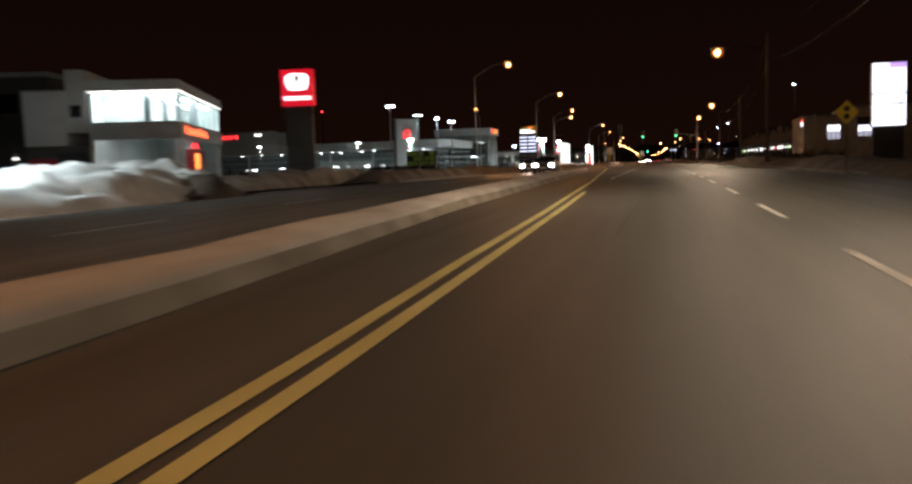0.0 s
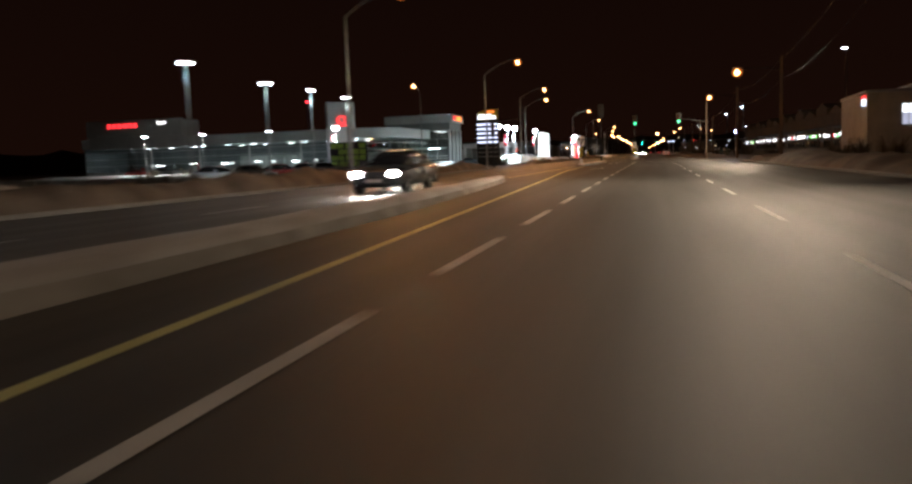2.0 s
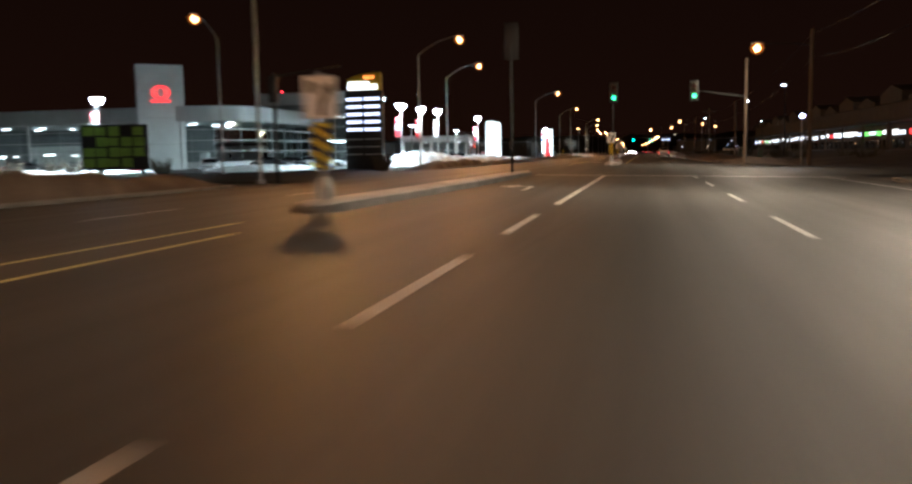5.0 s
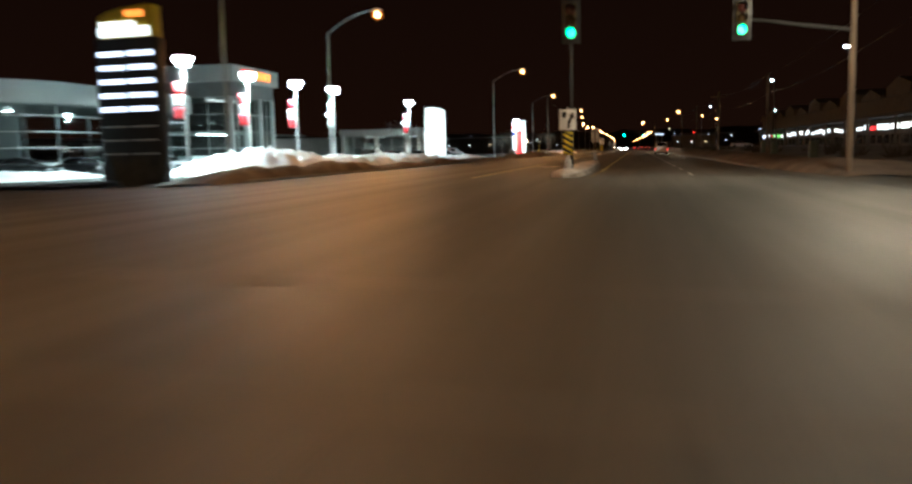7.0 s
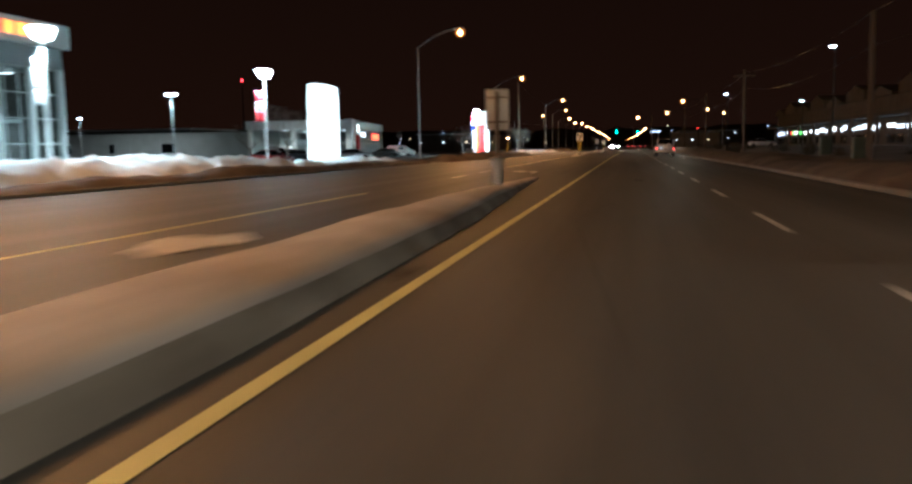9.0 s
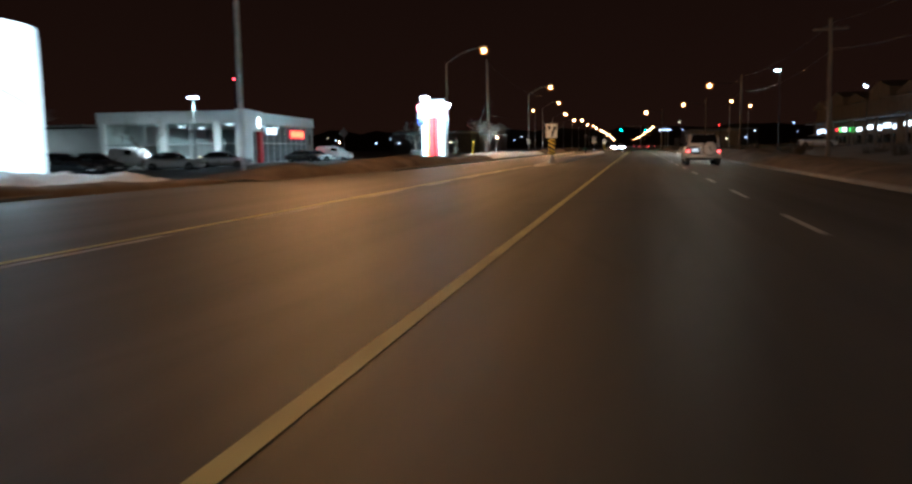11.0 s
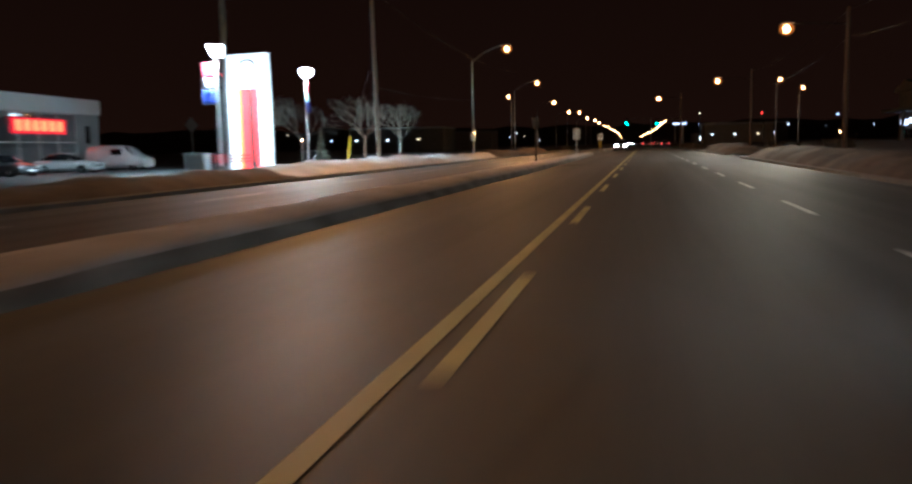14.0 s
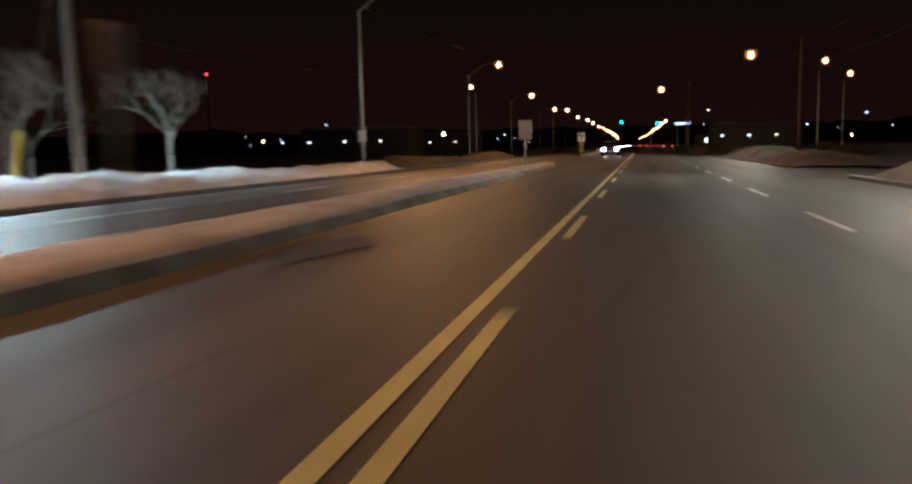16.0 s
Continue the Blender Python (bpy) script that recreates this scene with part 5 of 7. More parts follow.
# ---------------------------------------------------------------- buildings
def glazing(parent, a, b, z0, z1, cols, rows, bar=0.07, mat_bar="panel_silver", depth=0.12, upright=""):
    """A glazed wall from a to b (x, y): panes between upright and level bars."""
    a, b = Vector((*a, 0)), Vector((*b, 0))
    d = (b - a)
    n = d.length
    d = d.normalized()
    ang = math.degrees(math.atan2(d.y, d.x))
    for i in range(cols + 1):
        u = n * i / cols
        ob = part("mullion", box(B(), u - bar / 2, u + bar / 2, -depth / 2, depth / 2, z0, z1), upright or mat_bar, parent, "", False)
        ob.matrix_basis = pose(a.x, a.y, 0, 0, 0, ang)
    for j in range(rows + 1):
        z = z0 + (z1 - z0) * j / rows
        ob = part("transom", box(B(), 0, n, -depth / 2 - 0.004, depth / 2 + 0.004, z - bar / 2, z + bar / 2), mat_bar, parent, "", False)
        ob.matrix_basis = pose(a.x, a.y, 0, 0, 0, ang)
    me = None
    for i in range(cols):
        for j in range(rows):
            w, h = n / cols, (z1 - z0) / rows
            if me is None:
                ob = part("pane", box(B(), bar / 2, w - bar / 2, -0.012, 0.012, bar / 2, h - bar / 2), "glass", parent, "", False)
                me = ob.data
            else:
                ob = new("pane", me)
                ob.parent = parent
            ob.visible_shadow = False
            ob.matrix_basis = pose(a.x + d.x * w * i, a.y + d.y * w * i, z0 + h * j, 0, 0, ang)


def wall(parent, a, b, z0, z1, material, thick=0.3, name="wall"):
    a, b = Vector((*a, 0)), Vector((*b, 0))
    d = b - a
    ob = part(name, box(B(), 0, d.length, -thick / 2, thick / 2, z0, z1, 0.01), material, parent)
    ob.matrix_basis = pose(a.x, a.y, 0, 0, 0, math.degrees(math.atan2(d.y, d.x)))
    return ob


def slab(parent, pts, z0, z1, material, name):
    return part(name, prism(B(), pts, z0, z1, "z"), material, parent)


# glass corner dealership
t = thing("glass_dealership", "two-storey dealership with a brightly lit glass upper floor", "building", at=pose(-42.75, 68.1, gz(-30), 0, 0, 20.6) @ Matrix.Scale(1.06, 4))
OUT = [(0, 0), (-7.2, 0), (-7.2, 22.4), (0, 22.4)]
slab(t, OUT, -0.2, 0.05, "floor_tile", "floor_slab")
slab(t, [(-0.1, 0.1), (-7.1, 0.1), (-7.1, 22.3), (-0.1, 22.3)], 5.55, 5.75, "floor_tile", "upper_floor")
slab(t, [(0.35, -0.35), (-7.5, -0.35), (-7.5, 22.6), (0.35, 22.6)], 8.45, 9.35, "panel", "roof_fascia")
glazing(t, (-7.2, 0), (0, 0), 5.8, 8.4, 3, 1, 0.08, "panel_grey")
glazing(t, (0, 0), (0, 22.4), 5.8, 8.4, 7, 1, 0.1, "panel_grey")
for a, b2 in (((-7.2, -0.1), (0.15, -0.1)), ((0.1, -0.1), (0.1, 22.4))):
    wall(t, a, b2, 4.3, 5.78, "panel_silver", 0.35, "band")
glazing(t, (-7.2, 0.6), (-0.6, 0.6), 0.1, 4.3, 3, 2)
glazing(t, (-0.6, 0.6), (-0.6, 22), 0.1, 4.3, 8, 2)
wall(t, (-7.2, 0), (-7.2, 22.4), 0, 8.45, "inner_wall", 0.3, "back_wall")
wall(t, (-7.2, 22.4), (0, 22.4), 0, 8.45, "inner_wall", 0.3, "end_wall")
wall(t, (-3.6, 3.4), (-3.6, 22), 5.8, 8.4, "inner_wall", 0.2, "partition")
wall(t, (-7.0, 3.3), (-3.6, 3.3), 5.8, 8.4, "inner_wall", 0.2, "partition")
for k in range(4):
    part("ceiling_light", box(B(), -6.9 + 1.75 * k, -5.6 + 1.75 * k, 0.9, 1.7, 8.3, 8.36), "strip_light", t, "cold ceiling light")
for k in range(7):
    part("ceiling_light", box(B(), -1.3, -0.9, 2 + 2.9 * k, 4.0 + 2.9 * k, 8.3, 8.36), "strip_light", t, "cold ceiling light")
    part("ceiling_light", box(B(), -2.9, -2.4, 2 + 2.9 * k, 4.0 + 2.9 * k, 8.3, 8.36), "dim_strip", t, "cold ceiling light")
for k in range(3):
    part("ceiling_light", box(B(), -6.6 + 2.1 * k, -5.8 + 2.1 * k, 3, 3.4, 5.48, 5.53), "dim_strip", t)
    part("ceiling_light", box(B(), -3.4, -2.6, 7 + 4.5 * k, 7.4 + 4.5 * k, 5.48, 5.53), "strip_light", t)
part("edge_strip", box(B(), -7.2, 0.3, -0.3, -0.22, 8.36, 8.44), "soft_face", t, "bright light strip under the roof edge")
part("edge_strip", box(B(), 0.22, 0.3, -0.2, 22.4, 8.36, 8.44), "soft_face", t, "bright light strip under the roof edge")
portal = part("red_portal", box(B(), -0.5, 0.25, 5.4, 10.6, 0, 3.5, 0.03), "red_panel", t, "red entrance portal")
part("lit_portal_sign", box(B(), 0.26, 0.3, 5.6, 8.0, 0.6, 3.1), "orange_light", portal, "glowing orange doorway panel")
part("portal_arc", prism(B(), [(6.6 + 1.7 * math.cos(a), 3.6 + 0.5 * math.sin(a)) for a in [math.pi * i / 12 for i in range(13)]], 0.1, 0.2, "x"), "red_light", portal, "glowing red arc", False)
# script-like red lettering: a heavy stroke with loops of uneven height
part("letter_stroke", box(B(), 0.29, 0.33, 2.0, 12.9, 4.78, 4.96, 0.01), "channel_red", t, "glowing red letter stroke")
for k in range(10):
    y = 2.3 + 1.08 * k
    tall = 0.72 if k in (0, 6) else 0.44 + 0.06 * (k % 3)
    loop = [(y + 0.3 * math.cos(a), 4.86 + tall / 2 + tall / 2 * math.sin(a)) for a in [2 * math.pi * i / 14 for i in range(14)]]
    part("letter_shape", prism(B(), loop, 0.3, 0.36, "x"), "channel_red", t, "glowing red letter shape", False)
for x, y, w in ((-3.0, 1.2, 0.5), (-1.6, 2.0, 0.35), (-0.9, 4.5, 0.4), (-1.0, 12.0, 0.5), (-2.2, 17, 0.6)):
    part("upper_column", box(B(), x, x + w, y, y + w, 5.8, 8.4, 0.02), "panel_grey", t)
part("desk", box(B(), -4, -2, 8, 9, 0.05, 1.1, 0.03), "panel", t)
part("pillar", rod(B(), (-0.3, 0.3, 0), (-0.3, 0.3, 5.6), 0.18), "panel", t)

for k in range(4):
    part("ceiling_light", box(B(), -6.8 + 1.7 * k, -6.0 + 1.7 * k, 1.3, 1.6, 5.48, 5.53), "strip_light", t, "cold ceiling light")
    part("counter", box(B(), -6.8 + 1.75 * k, -5.7 + 1.75 * k, 4.5, 5.2, 0.05, 1.0 + 0.3 * (k % 2), 0.03), ("panel", "wood", "panel_grey", "red_panel")[k], t)

# plain white block and dark shed next to it
t = thing("annex", "pale flat-roofed annex with a dark garage door", "building", at=pose(-42.75, 68.1, gz(-30), 0, 0, 20.6) @ Matrix.Scale(1.06, 4))
part("step_block", box(B(), -9.0, -7.42, -0.3, 14, 5.0, 10.3, 0.03), "panel", t, "raised white wall panel")
part("block", box(B(), -12.4, -9.02, -0.6, 14, 3.9, 8.5, 0.03), "panel", t)
part("lower_block", box(B(), -12.4, -7.42, -0.4, 14, -0.2, 3.88, 0.03), "dark_wall", t)
part("garage_door", box(B(), -9.9, -7.6, -0.5, -0.42, 0, 3.3), "dark_metal", t)
part("red_band", box(B(), -12.2, -10.0, -0.5, -0.42, 1.9, 2.9), "red_panel", t)
part("small_window", box(B(), -8.7, -7.8, -0.36, -0.31, 6.3, 7.3), "dark_glass", t)
part("coping", box(B(), -12.5, -9.0, -0.68, 14, 8.51, 8.62, 0.01), "panel_grey", t)
t = thing("dark_shed", "tall dark flat-roofed building", "building", at=pose(-66, 74, gz(-30), 0, 0, 14))
part("wall", box(B(), -24, 4, 0, 16, -0.2, 12.0, 0.04), "dark_wall", t)
part("parapet", box(B(), -24.2, 4.2, -0.2, 16.2, 12.02, 12.5, 0.03), "panel_grey", t)
part("window", box(B(), -1.5, 0.8, -0.06, -0.01, 8.2, 10.3), "dark_glass", t)
for k in range(3):
    part("wall_lamp", box(B(), -6 + 3.0 * k, -5.6 + 3.0 * k, -0.25, -0.05, 3.4, 3.6), "soft_face", t)

# corner dealership with a long curved fascia
t = thing("corner_dealership", "long low showroom with a silver fascia and lit glass front", "building")
g0 = gz(-30)


def tall_front(a, b2, cols):
    """Showroom front: a low grey sill wall, three rows of panes and a clear strip under the fascia."""
    wall(t, a, b2, 0.0, 0.62, "panel_silver", 0.2, "sill_wall")
    glazing(t, a, b2, 0.7, 4.75, cols, 3, 0.08, "panel", 0.14, "panel_grey")
    glazing(t, a, b2, 4.82, 5.7, cols, 1, 0.05, "panel_grey", 0.08)


ARC = [(-49 - 6 + 6 * math.sin(a), 191 + 6 - 6 * math.cos(a)) for a in [math.pi / 2 * i / 6 for i in range(7)]]
FRONT = [(-116, 191)] + ARC + [(-49, 218)]
slab(t, FRONT + [(-75, 206), (-116, 206)], g0 - 0.1, g0 + 0.12, "floor_tile", "floor_slab")
big = [(-116, 190.2)] + [(-48.2 - 6.8 + 6.8 * math.sin(a), 190.2 + 6.8 - 6.8 * math.cos(a)) for a in [math.pi / 2 * i / 8 for i in range(9)]] + [(-48.2, 218), (-116, 206)]
slab(t, big, 5.75, 7.6, "panel_silver", "fascia")
tall_front((-116, 191.2), (-62, 191.2), 9)
tall_front((-62, 191.2), ARC[0], 2)
for p, q in zip(ARC[::2], ARC[2::2]):
    tall_front(p, q, 1)
tall_front(ARC[-1], (-49, 218), 5)
wall(t, (-116, 205.5), (-60, 205.5), 0, 5.7, "panel_grey", 0.3, "back_wall")
wall(t, (-116, 191), (-116, 206), 0, 5.7, "panel_grey", 0.3, "end_wall")
wall(t, (-84, 198), (-70, 198), 0, 3.2, "inner_wall", 0.2, "partition")
for i in range(11):
    for j in range(2):
        x, y = -113 + 5.6 * i, 194 + 6 * j
        if (i * 5 + j * 3) % 4 < 3:
            part("ceiling_light", box(B(), x, x + 0.9, y, y + 0.35, 5.5, 5.56), "dim_strip", t, "cold ceiling light")
rnd = random.Random(14)
for k in range(22):
    x, y = -112 + 2.7 * k + rnd.uniform(-0.6, 0.6), rnd.uniform(193.5, 202)
    w, h = rnd.uniform(0.5, 1.3), rnd.choice((0.75, 1.1, 1.9, 2.4))
    part("display_stand" if h > 1.5 else "desk", box(B(), x, x + w, y, y + 0.7, 0.0, h, 0.03), rnd.choice(("panel", "panel_grey", "dark_wall", "wood", "red_panel")), t)
for k in range(5):
    part("desk_lamp", box(B(), -104 + 9.3 * k, -103.2 + 9.3 * k, 196, 196.3, 1.75, 1.95, 0.02), "soft_face", t, "small pale display light")
part("sign_wing", box(B(), -114, -92, 189.4, 190.1, 8.0, 11.3, 0.05), "panel_silver", t, "raised silver sign wing")
part("wing_wall", box(B(), -114, -92, 190.15, 196, 5.5, 11.0, 0.03), "panel_silver", t)
for k in range(6):
    part("letter_bar", box(B(), -109 + 1.2 * k, -108.1 + 1.2 * k, 189.3, 189.39, 9.7, 10.6, 0.02), "red_light", t, "glowing red letter shape")
for k in range(3):
    part("letter_bar", box(B(), -97.5 + 0.7 * k, -97.0 + 0.7 * k, 189.3, 189.39, 10.2, 10.7, 0.02), "soft_face", t)
for k in range(5):
    part("column", rod(B(), (-100 + 11 * k, 190.5, 0), (-100 + 11 * k, 190.5, 5.75), 0.16), "panel", t)
pil = part("pillar_slab", box(B(), -2.75, 2.75, -0.6, 0.6, -0.2, 12.85, 0.06), "panel", t, "tall pale panelled pillar")
pil.matrix_basis = pose(-58.1, 189.6, g0, 0, 0, 40)
for a0, rx, rz_ in ((0, 1.05, 0.75), (1, 0.5, 0.72)):
    b = B()
    tube(b, [(rx * math.cos(a), -0.66, 9.5 + rz_ * math.sin(a)) for a in [2 * math.pi * i / 24 for i in range(25)]], 0.07, 6)
    ring = part("emblem_ring", b, "red_light", pil, "glowing red ring emblem")
for k in range(6):
    part("letter_bar", box(B(), -1.2 + 0.4 * k, -0.9 + 0.4 * k, -0.66, -0.61, 8.3, 8.6, 0.01), "red_light", pil, "glowing red letter shape")
for z in (3.2, 6.4, 9.6):
    part("joint", box(B(), -2.755, 2.755, -0.605, 0.605, z, z + 0.025), "panel_grey", pil)

# long glowing strips set low behind the glass front
for k, (x, y) in enumerate(((-101, 193.6), (-93.5, 194.2), (-86, 193.4), (-79, 194.4), (-70.5, 193.8))):
    part("glow_strip", box(B(), x, x + 1.6, y, y + 0.12, 1.7 + 0.25 * (k % 2), 1.86 + 0.25 * (k % 2), 0.02), "dim_strip", t, "long cold glowing strip")
for k in range(9):
    part("parked_display_board", box(B(), -110 + 6.1 * k, -109.2 + 6.1 * k, 192.4, 192.5, 0.3, 1.5, 0.02), ("panel", "red_panel", "panel_grey")[k % 3], t)
t = thing("three_storey_showroom", "glass showroom block with a silver band roof", "building", at=pose(3.3, 0, 0))
slab(t, [(-62, 218.2), (-46.6, 218.2), (-46.6, 230), (-62, 230)], 9.2, 11.0, "panel", "roof_band")
slab(t, [(-61.6, 218.6), (-47.1, 218.6), (-47.1, 229.6), (-61.6, 229.6)], 7.6, 9.18, "panel_grey", "upper_band")
slab(t, [(-61.5, 218.7), (-47.3, 218.7), (-47.3, 229.5), (-61.5, 229.5)], -0.2, 0.1, "floor_tile", "floor_slab")
glazing(t, (-61.5, 218.9), (-47.3, 218.9), 0, 7.55, 5, 4)
glazing(t, (-47.3, 218.9), (-47.3, 229.3), 0, 7.55, 7, 4)
for x, y in ((-47.2, 218.8), (-47.2, 222.5), (-47.2, 226.0), (-47.2, 229.3)):
    part("column", box(B(), x - 0.2, x + 0.2, y - 0.2, y + 0.2, 0, 7.6, 0.02), "panel", t)
wall(t, (-61.4, 218.9), (-61.4, 229.3), 0, 7.5, "dark_wall", 0.3, "back_wall")
wall(t, (-61.5, 229.4), (-47.3, 229.4), 0, 7.5, "dark_wall", 0.3, "end_wall")
slab(t, [(-61.2, 221), (-50.5, 221), (-50.5, 229), (-61.2, 229)], 3.6, 3.85, "inner_wall", "mezzanine")
for i in range(4):
    part("ceiling_light", box(B(), -51, -49.9, 220 + 2.4 * i, 220.4 + 2.4 * i, 7.3, 7.36), "soft_face", t, "pale ceiling light")
    part("ceiling_light", box(B(), -53, -51.9, 221.5 + 2 * i, 221.9 + 2 * i, 3.5, 3.55), "strip_light", t, "cold ceiling light")
for k in range(6):
    part("letter_bar", box(B(), -46.57, -46.5, 220.5 + 1.25 * k, 221.4 + 1.25 * k, 9.7, 10.6, 0.02), "red_light" if k < 2 else "orange_light", t, "glowing red letter shape")
part("desk", box(B(), -56, -54, 222, 226, 0.1, 1.1, 0.03), "panel", t)

# white dealership
t = thing("white_dealership", "low white box-like dealership with tall glass panes", "building", at=pose(-41.0, 289.4, gz(-30), 0, 0, 7.8))
W = 29.5
slab(t, [(0, 0), (-15.6, 0), (-15.6, W), (0, W)], -0.2, 0.1, "floor_tile", "floor_slab")
slab(t, [(0.2, -0.2), (-15.8, -0.2), (-15.8, W + 0.2), (0.2, W + 0.2)], 4.55, 5.75, "panel", "roof_fascia")
part("corner_portal", box(B(), -0.6, 0.35, -0.35, 2.6, 0, 5.9, 0.04), "panel", t, "white corner portal frame")
part("portal_head", box(B(), -0.5, 0.34, 2.62, 6.2, 3.6, 5.85, 0.04), "panel", t)
glazing(t, (-15.6, 0), (-0.6, 0), 0.1, 4.5, 6, 2, 0.09, "panel_silver")
glazing(t, (0, 6.2), (0, W - 3.5), 0.1, 4.5, 8, 2, 0.1, "panel_silver")
glazing(t, (-0.2, 2.6), (-0.2, 5.0), 0.1, 3.6, 2, 2)
for x in (-2.6, -8.6, -15.2):
    part("column", box(B(), x - 0.35, x + 0.35, -0.3, 0.1, 0, 4.6, 0.03), "panel", t)
part("red_door_panel", box(B(), -0.1, 0.3, 5.0, 6.2, 0, 3.6, 0.03), "red_panel", t, "red upright entrance panel")
part("end_block", box(B(), -6, 0.1, W - 3.5, W, 0, 4.54, 0.03), "panel_grey", t)
part("side_window", box(B(), 0.08, 0.14, W - 2.2, W - 1.6, 2.2, 3.6), "dark_glass", t)
wall(t, (-15.4, 0), (-15.4, W), 0, 4.5, "inner_wall", 0.3, "back_wall")
wall(t, (-12, 6), (-12, W - 2), 0, 3.2, "inner_wall", 0.2, "partition")
wall(t, (-15.6, W), (0, W), 0, 4.5, "panel_grey", 0.3, "end_wall")
em = part("round_emblem", disc(B(), (0.35, 4.6, 4.55), 0.62, 0, 0.08, 24, "x"), "soft_face", t, "glowing pale round emblem")
part("emblem_bar", box(B(), 0.44, 0.47, 3.85, 5.35, 4.45, 4.65), "panel_grey", em)
for k in range(5):
    part("letter_bar", box(B(), 0.1, 0.22, 8.2 + 0.72 * k, 8.75 + 0.72 * k, 3.35 + 0.15 * (k % 2), 4.05, 0.02), "white_face", t, "glowing white letter shape")
part("sign_box", box(B(), 0.1, 0.2, 17.6, 24.4, 2.9, 4.05, 0.03), "red_face", t, "glowing red sign box")
for k in range(6):
    part("letter_bar", box(B(), 0.21, 0.24, 18.0 + 1.03 * k, 18.75 + 1.03 * k, 3.1, 3.88, 0.01), "channel_red", t, "bright letter shape")
for i in range(4):
    for j in range(2):
        part("ceiling_light", box(B(), -3.5 - 8 * j, -2.9 - 8 * j, 5 + 6 * i, 5.6 + 6 * i, 4.42, 4.48), "soft_face", t, "pale ceiling light")
# the middle desk itself glows, in place of a warm low lamp
for k in range(3):
    part("desk", box(B(), -8 + 2.4 * k, -6.8 + 2.4 * k, 2, 2.8, 0.1, 0.95, 0.03), "warm_light" if k == 1 else "panel", t)

for x, y, w, d, h, m, lab in ((-92, 299, 60, 20, 4.2, "panel_silver", "low grey warehouse behind the dealerships"), (-120, 330, 60, 20, 6, "dark_wall", "dark distant warehouse with blank walls"),
                              (-150, 120, 60, 24, 6, "dark_wall", "dark distant warehouse with blank walls")):
    t = thing("warehouse", lab, "building", "warehouses", at=pose(x, y, gz(-30)))
    part("wall", box(B(), -w / 2, w / 2, 0, d, -0.2, h, 0.04), m, t)
    part("parapet", box(B(), -w / 2 - 0.2, w / 2 + 0.2, -0.2, d + 0.2, h + 0.01, h + 0.35, 0.03), "panel_silver", t)
    for k in range(5):
        part("window", box(B(), -w / 2 + 4 + k * w / 6, -w / 2 + 6.6 + k * w / 6, -0.05, -0.01, 1.2, 2.8), "dark_glass", t)
    for k in range(2):
        part("door", box(B(), -w / 4 + k * w / 3, -w / 4 + 3 + k * w / 3, -0.06, -0.015, 0, 3.4), "panel_silver", t)

# buildings across the road
t = thing("plaza_shop", "pale flat-roofed shop with lit windows above the snowbank", "building", at=pose(21.4, 133, 0.3, 0, 0, -3))
part("wall", box(B(), 0, 6.2, 0, 16, -0.4, 6.0, 0.04), "pale_stucco", t)
part("parapet", box(B(), -0.15, 6.3, -0.15, 16.2, 6.02, 6.3, 0.04), "panel_grey", t)
part("tall_wall", box(B(), 6.22, 30, -0.35, 16, -0.4, 7.0, 0.04), "pale_stucco", t)
part("parapet", box(B(), 6.1, 30.2, -0.5, 16.2, 7.02, 7.35, 0.04), "panel_grey", t)
part("awning", prism(B(), [(-0.36, 5.75), (-1.3, 4.75), (-1.3, 4.6), (-0.36, 4.65)], 7.2, 11.4, "x"), "dark_wall", t, "dark sloping awning", False)
for x0, x1, y, z0, z1, n, m in ((3.25, 5.05, 0.0, 2.7, 4.75, 3, "white_face"), (7.35, 11.2, -0.35, 3.0, 4.55, 5, "blue_face")):
    win = part("shop_window", box(B(), x0, x1, y - 0.06, y - 0.01, z1 - 0.85, z1, 0.01), m, t, "lit shop window")
    part("lower_pane", box(B(), x0, x1, y - 0.06, y - 0.01, z0, z1 - 0.88, 0.01), "dim_shop_glass", win, "dimmer lower pane")
    for k in range(n + 1):
        u = x0 + (x1 - x0) * k / n
        part("window_bar", box(B(), u - 0.03, u + 0.03, y - 0.11, y - 0.062, z0 - 0.05, z1 + 0.05), "dark_metal", win, "", False)
for k, m in enumerate(("blue_face", "white_face", "red_light")):
    part("small_sign", box(B(), -0.12, -0.02, 0.6, 2.4, 4.8 + 0.35 * k, 5.1 + 0.35 * k, 0.01), m, t, "small lit sign")
part("door", box(B(), 15.2, 16.4, -0.42, -0.36, 0, 2.3), "dark_glass", t)

t = thing("strip_plaza", "long dark strip plaza with gabled roofline and lit shopfronts", "building")
PX = 36.0
part("wall", box(B(), PX, PX + 18, 196, 392, 0.2, 7.6, 0.05), "plaza_wall", t)
part("canopy", box(B(), PX - 2.4, PX - 0.02, 196, 392, 4.6, 5.1, 0.03), "dark_wall", t)
for k, y in enumerate(range(200, 392, 14)):
    h = 10.2 if k % 2 == 0 else 9.2
    part("gable", prism(B(), [(y, 7.62), (y + 11, 7.62), (y + 11, h - 1.2), (y + 5.5, h), (y, h - 1.2)], PX - 0.5, PX + 6, "x"), "plaza_wall", t, "", False)
    part("canopy_post", box(B(), PX - 2.3, PX - 1.95, y, y + 0.35, 0.3, 4.6, 0.02), "plaza_wall", t)
rnd = random.Random(5)
y = 197.5
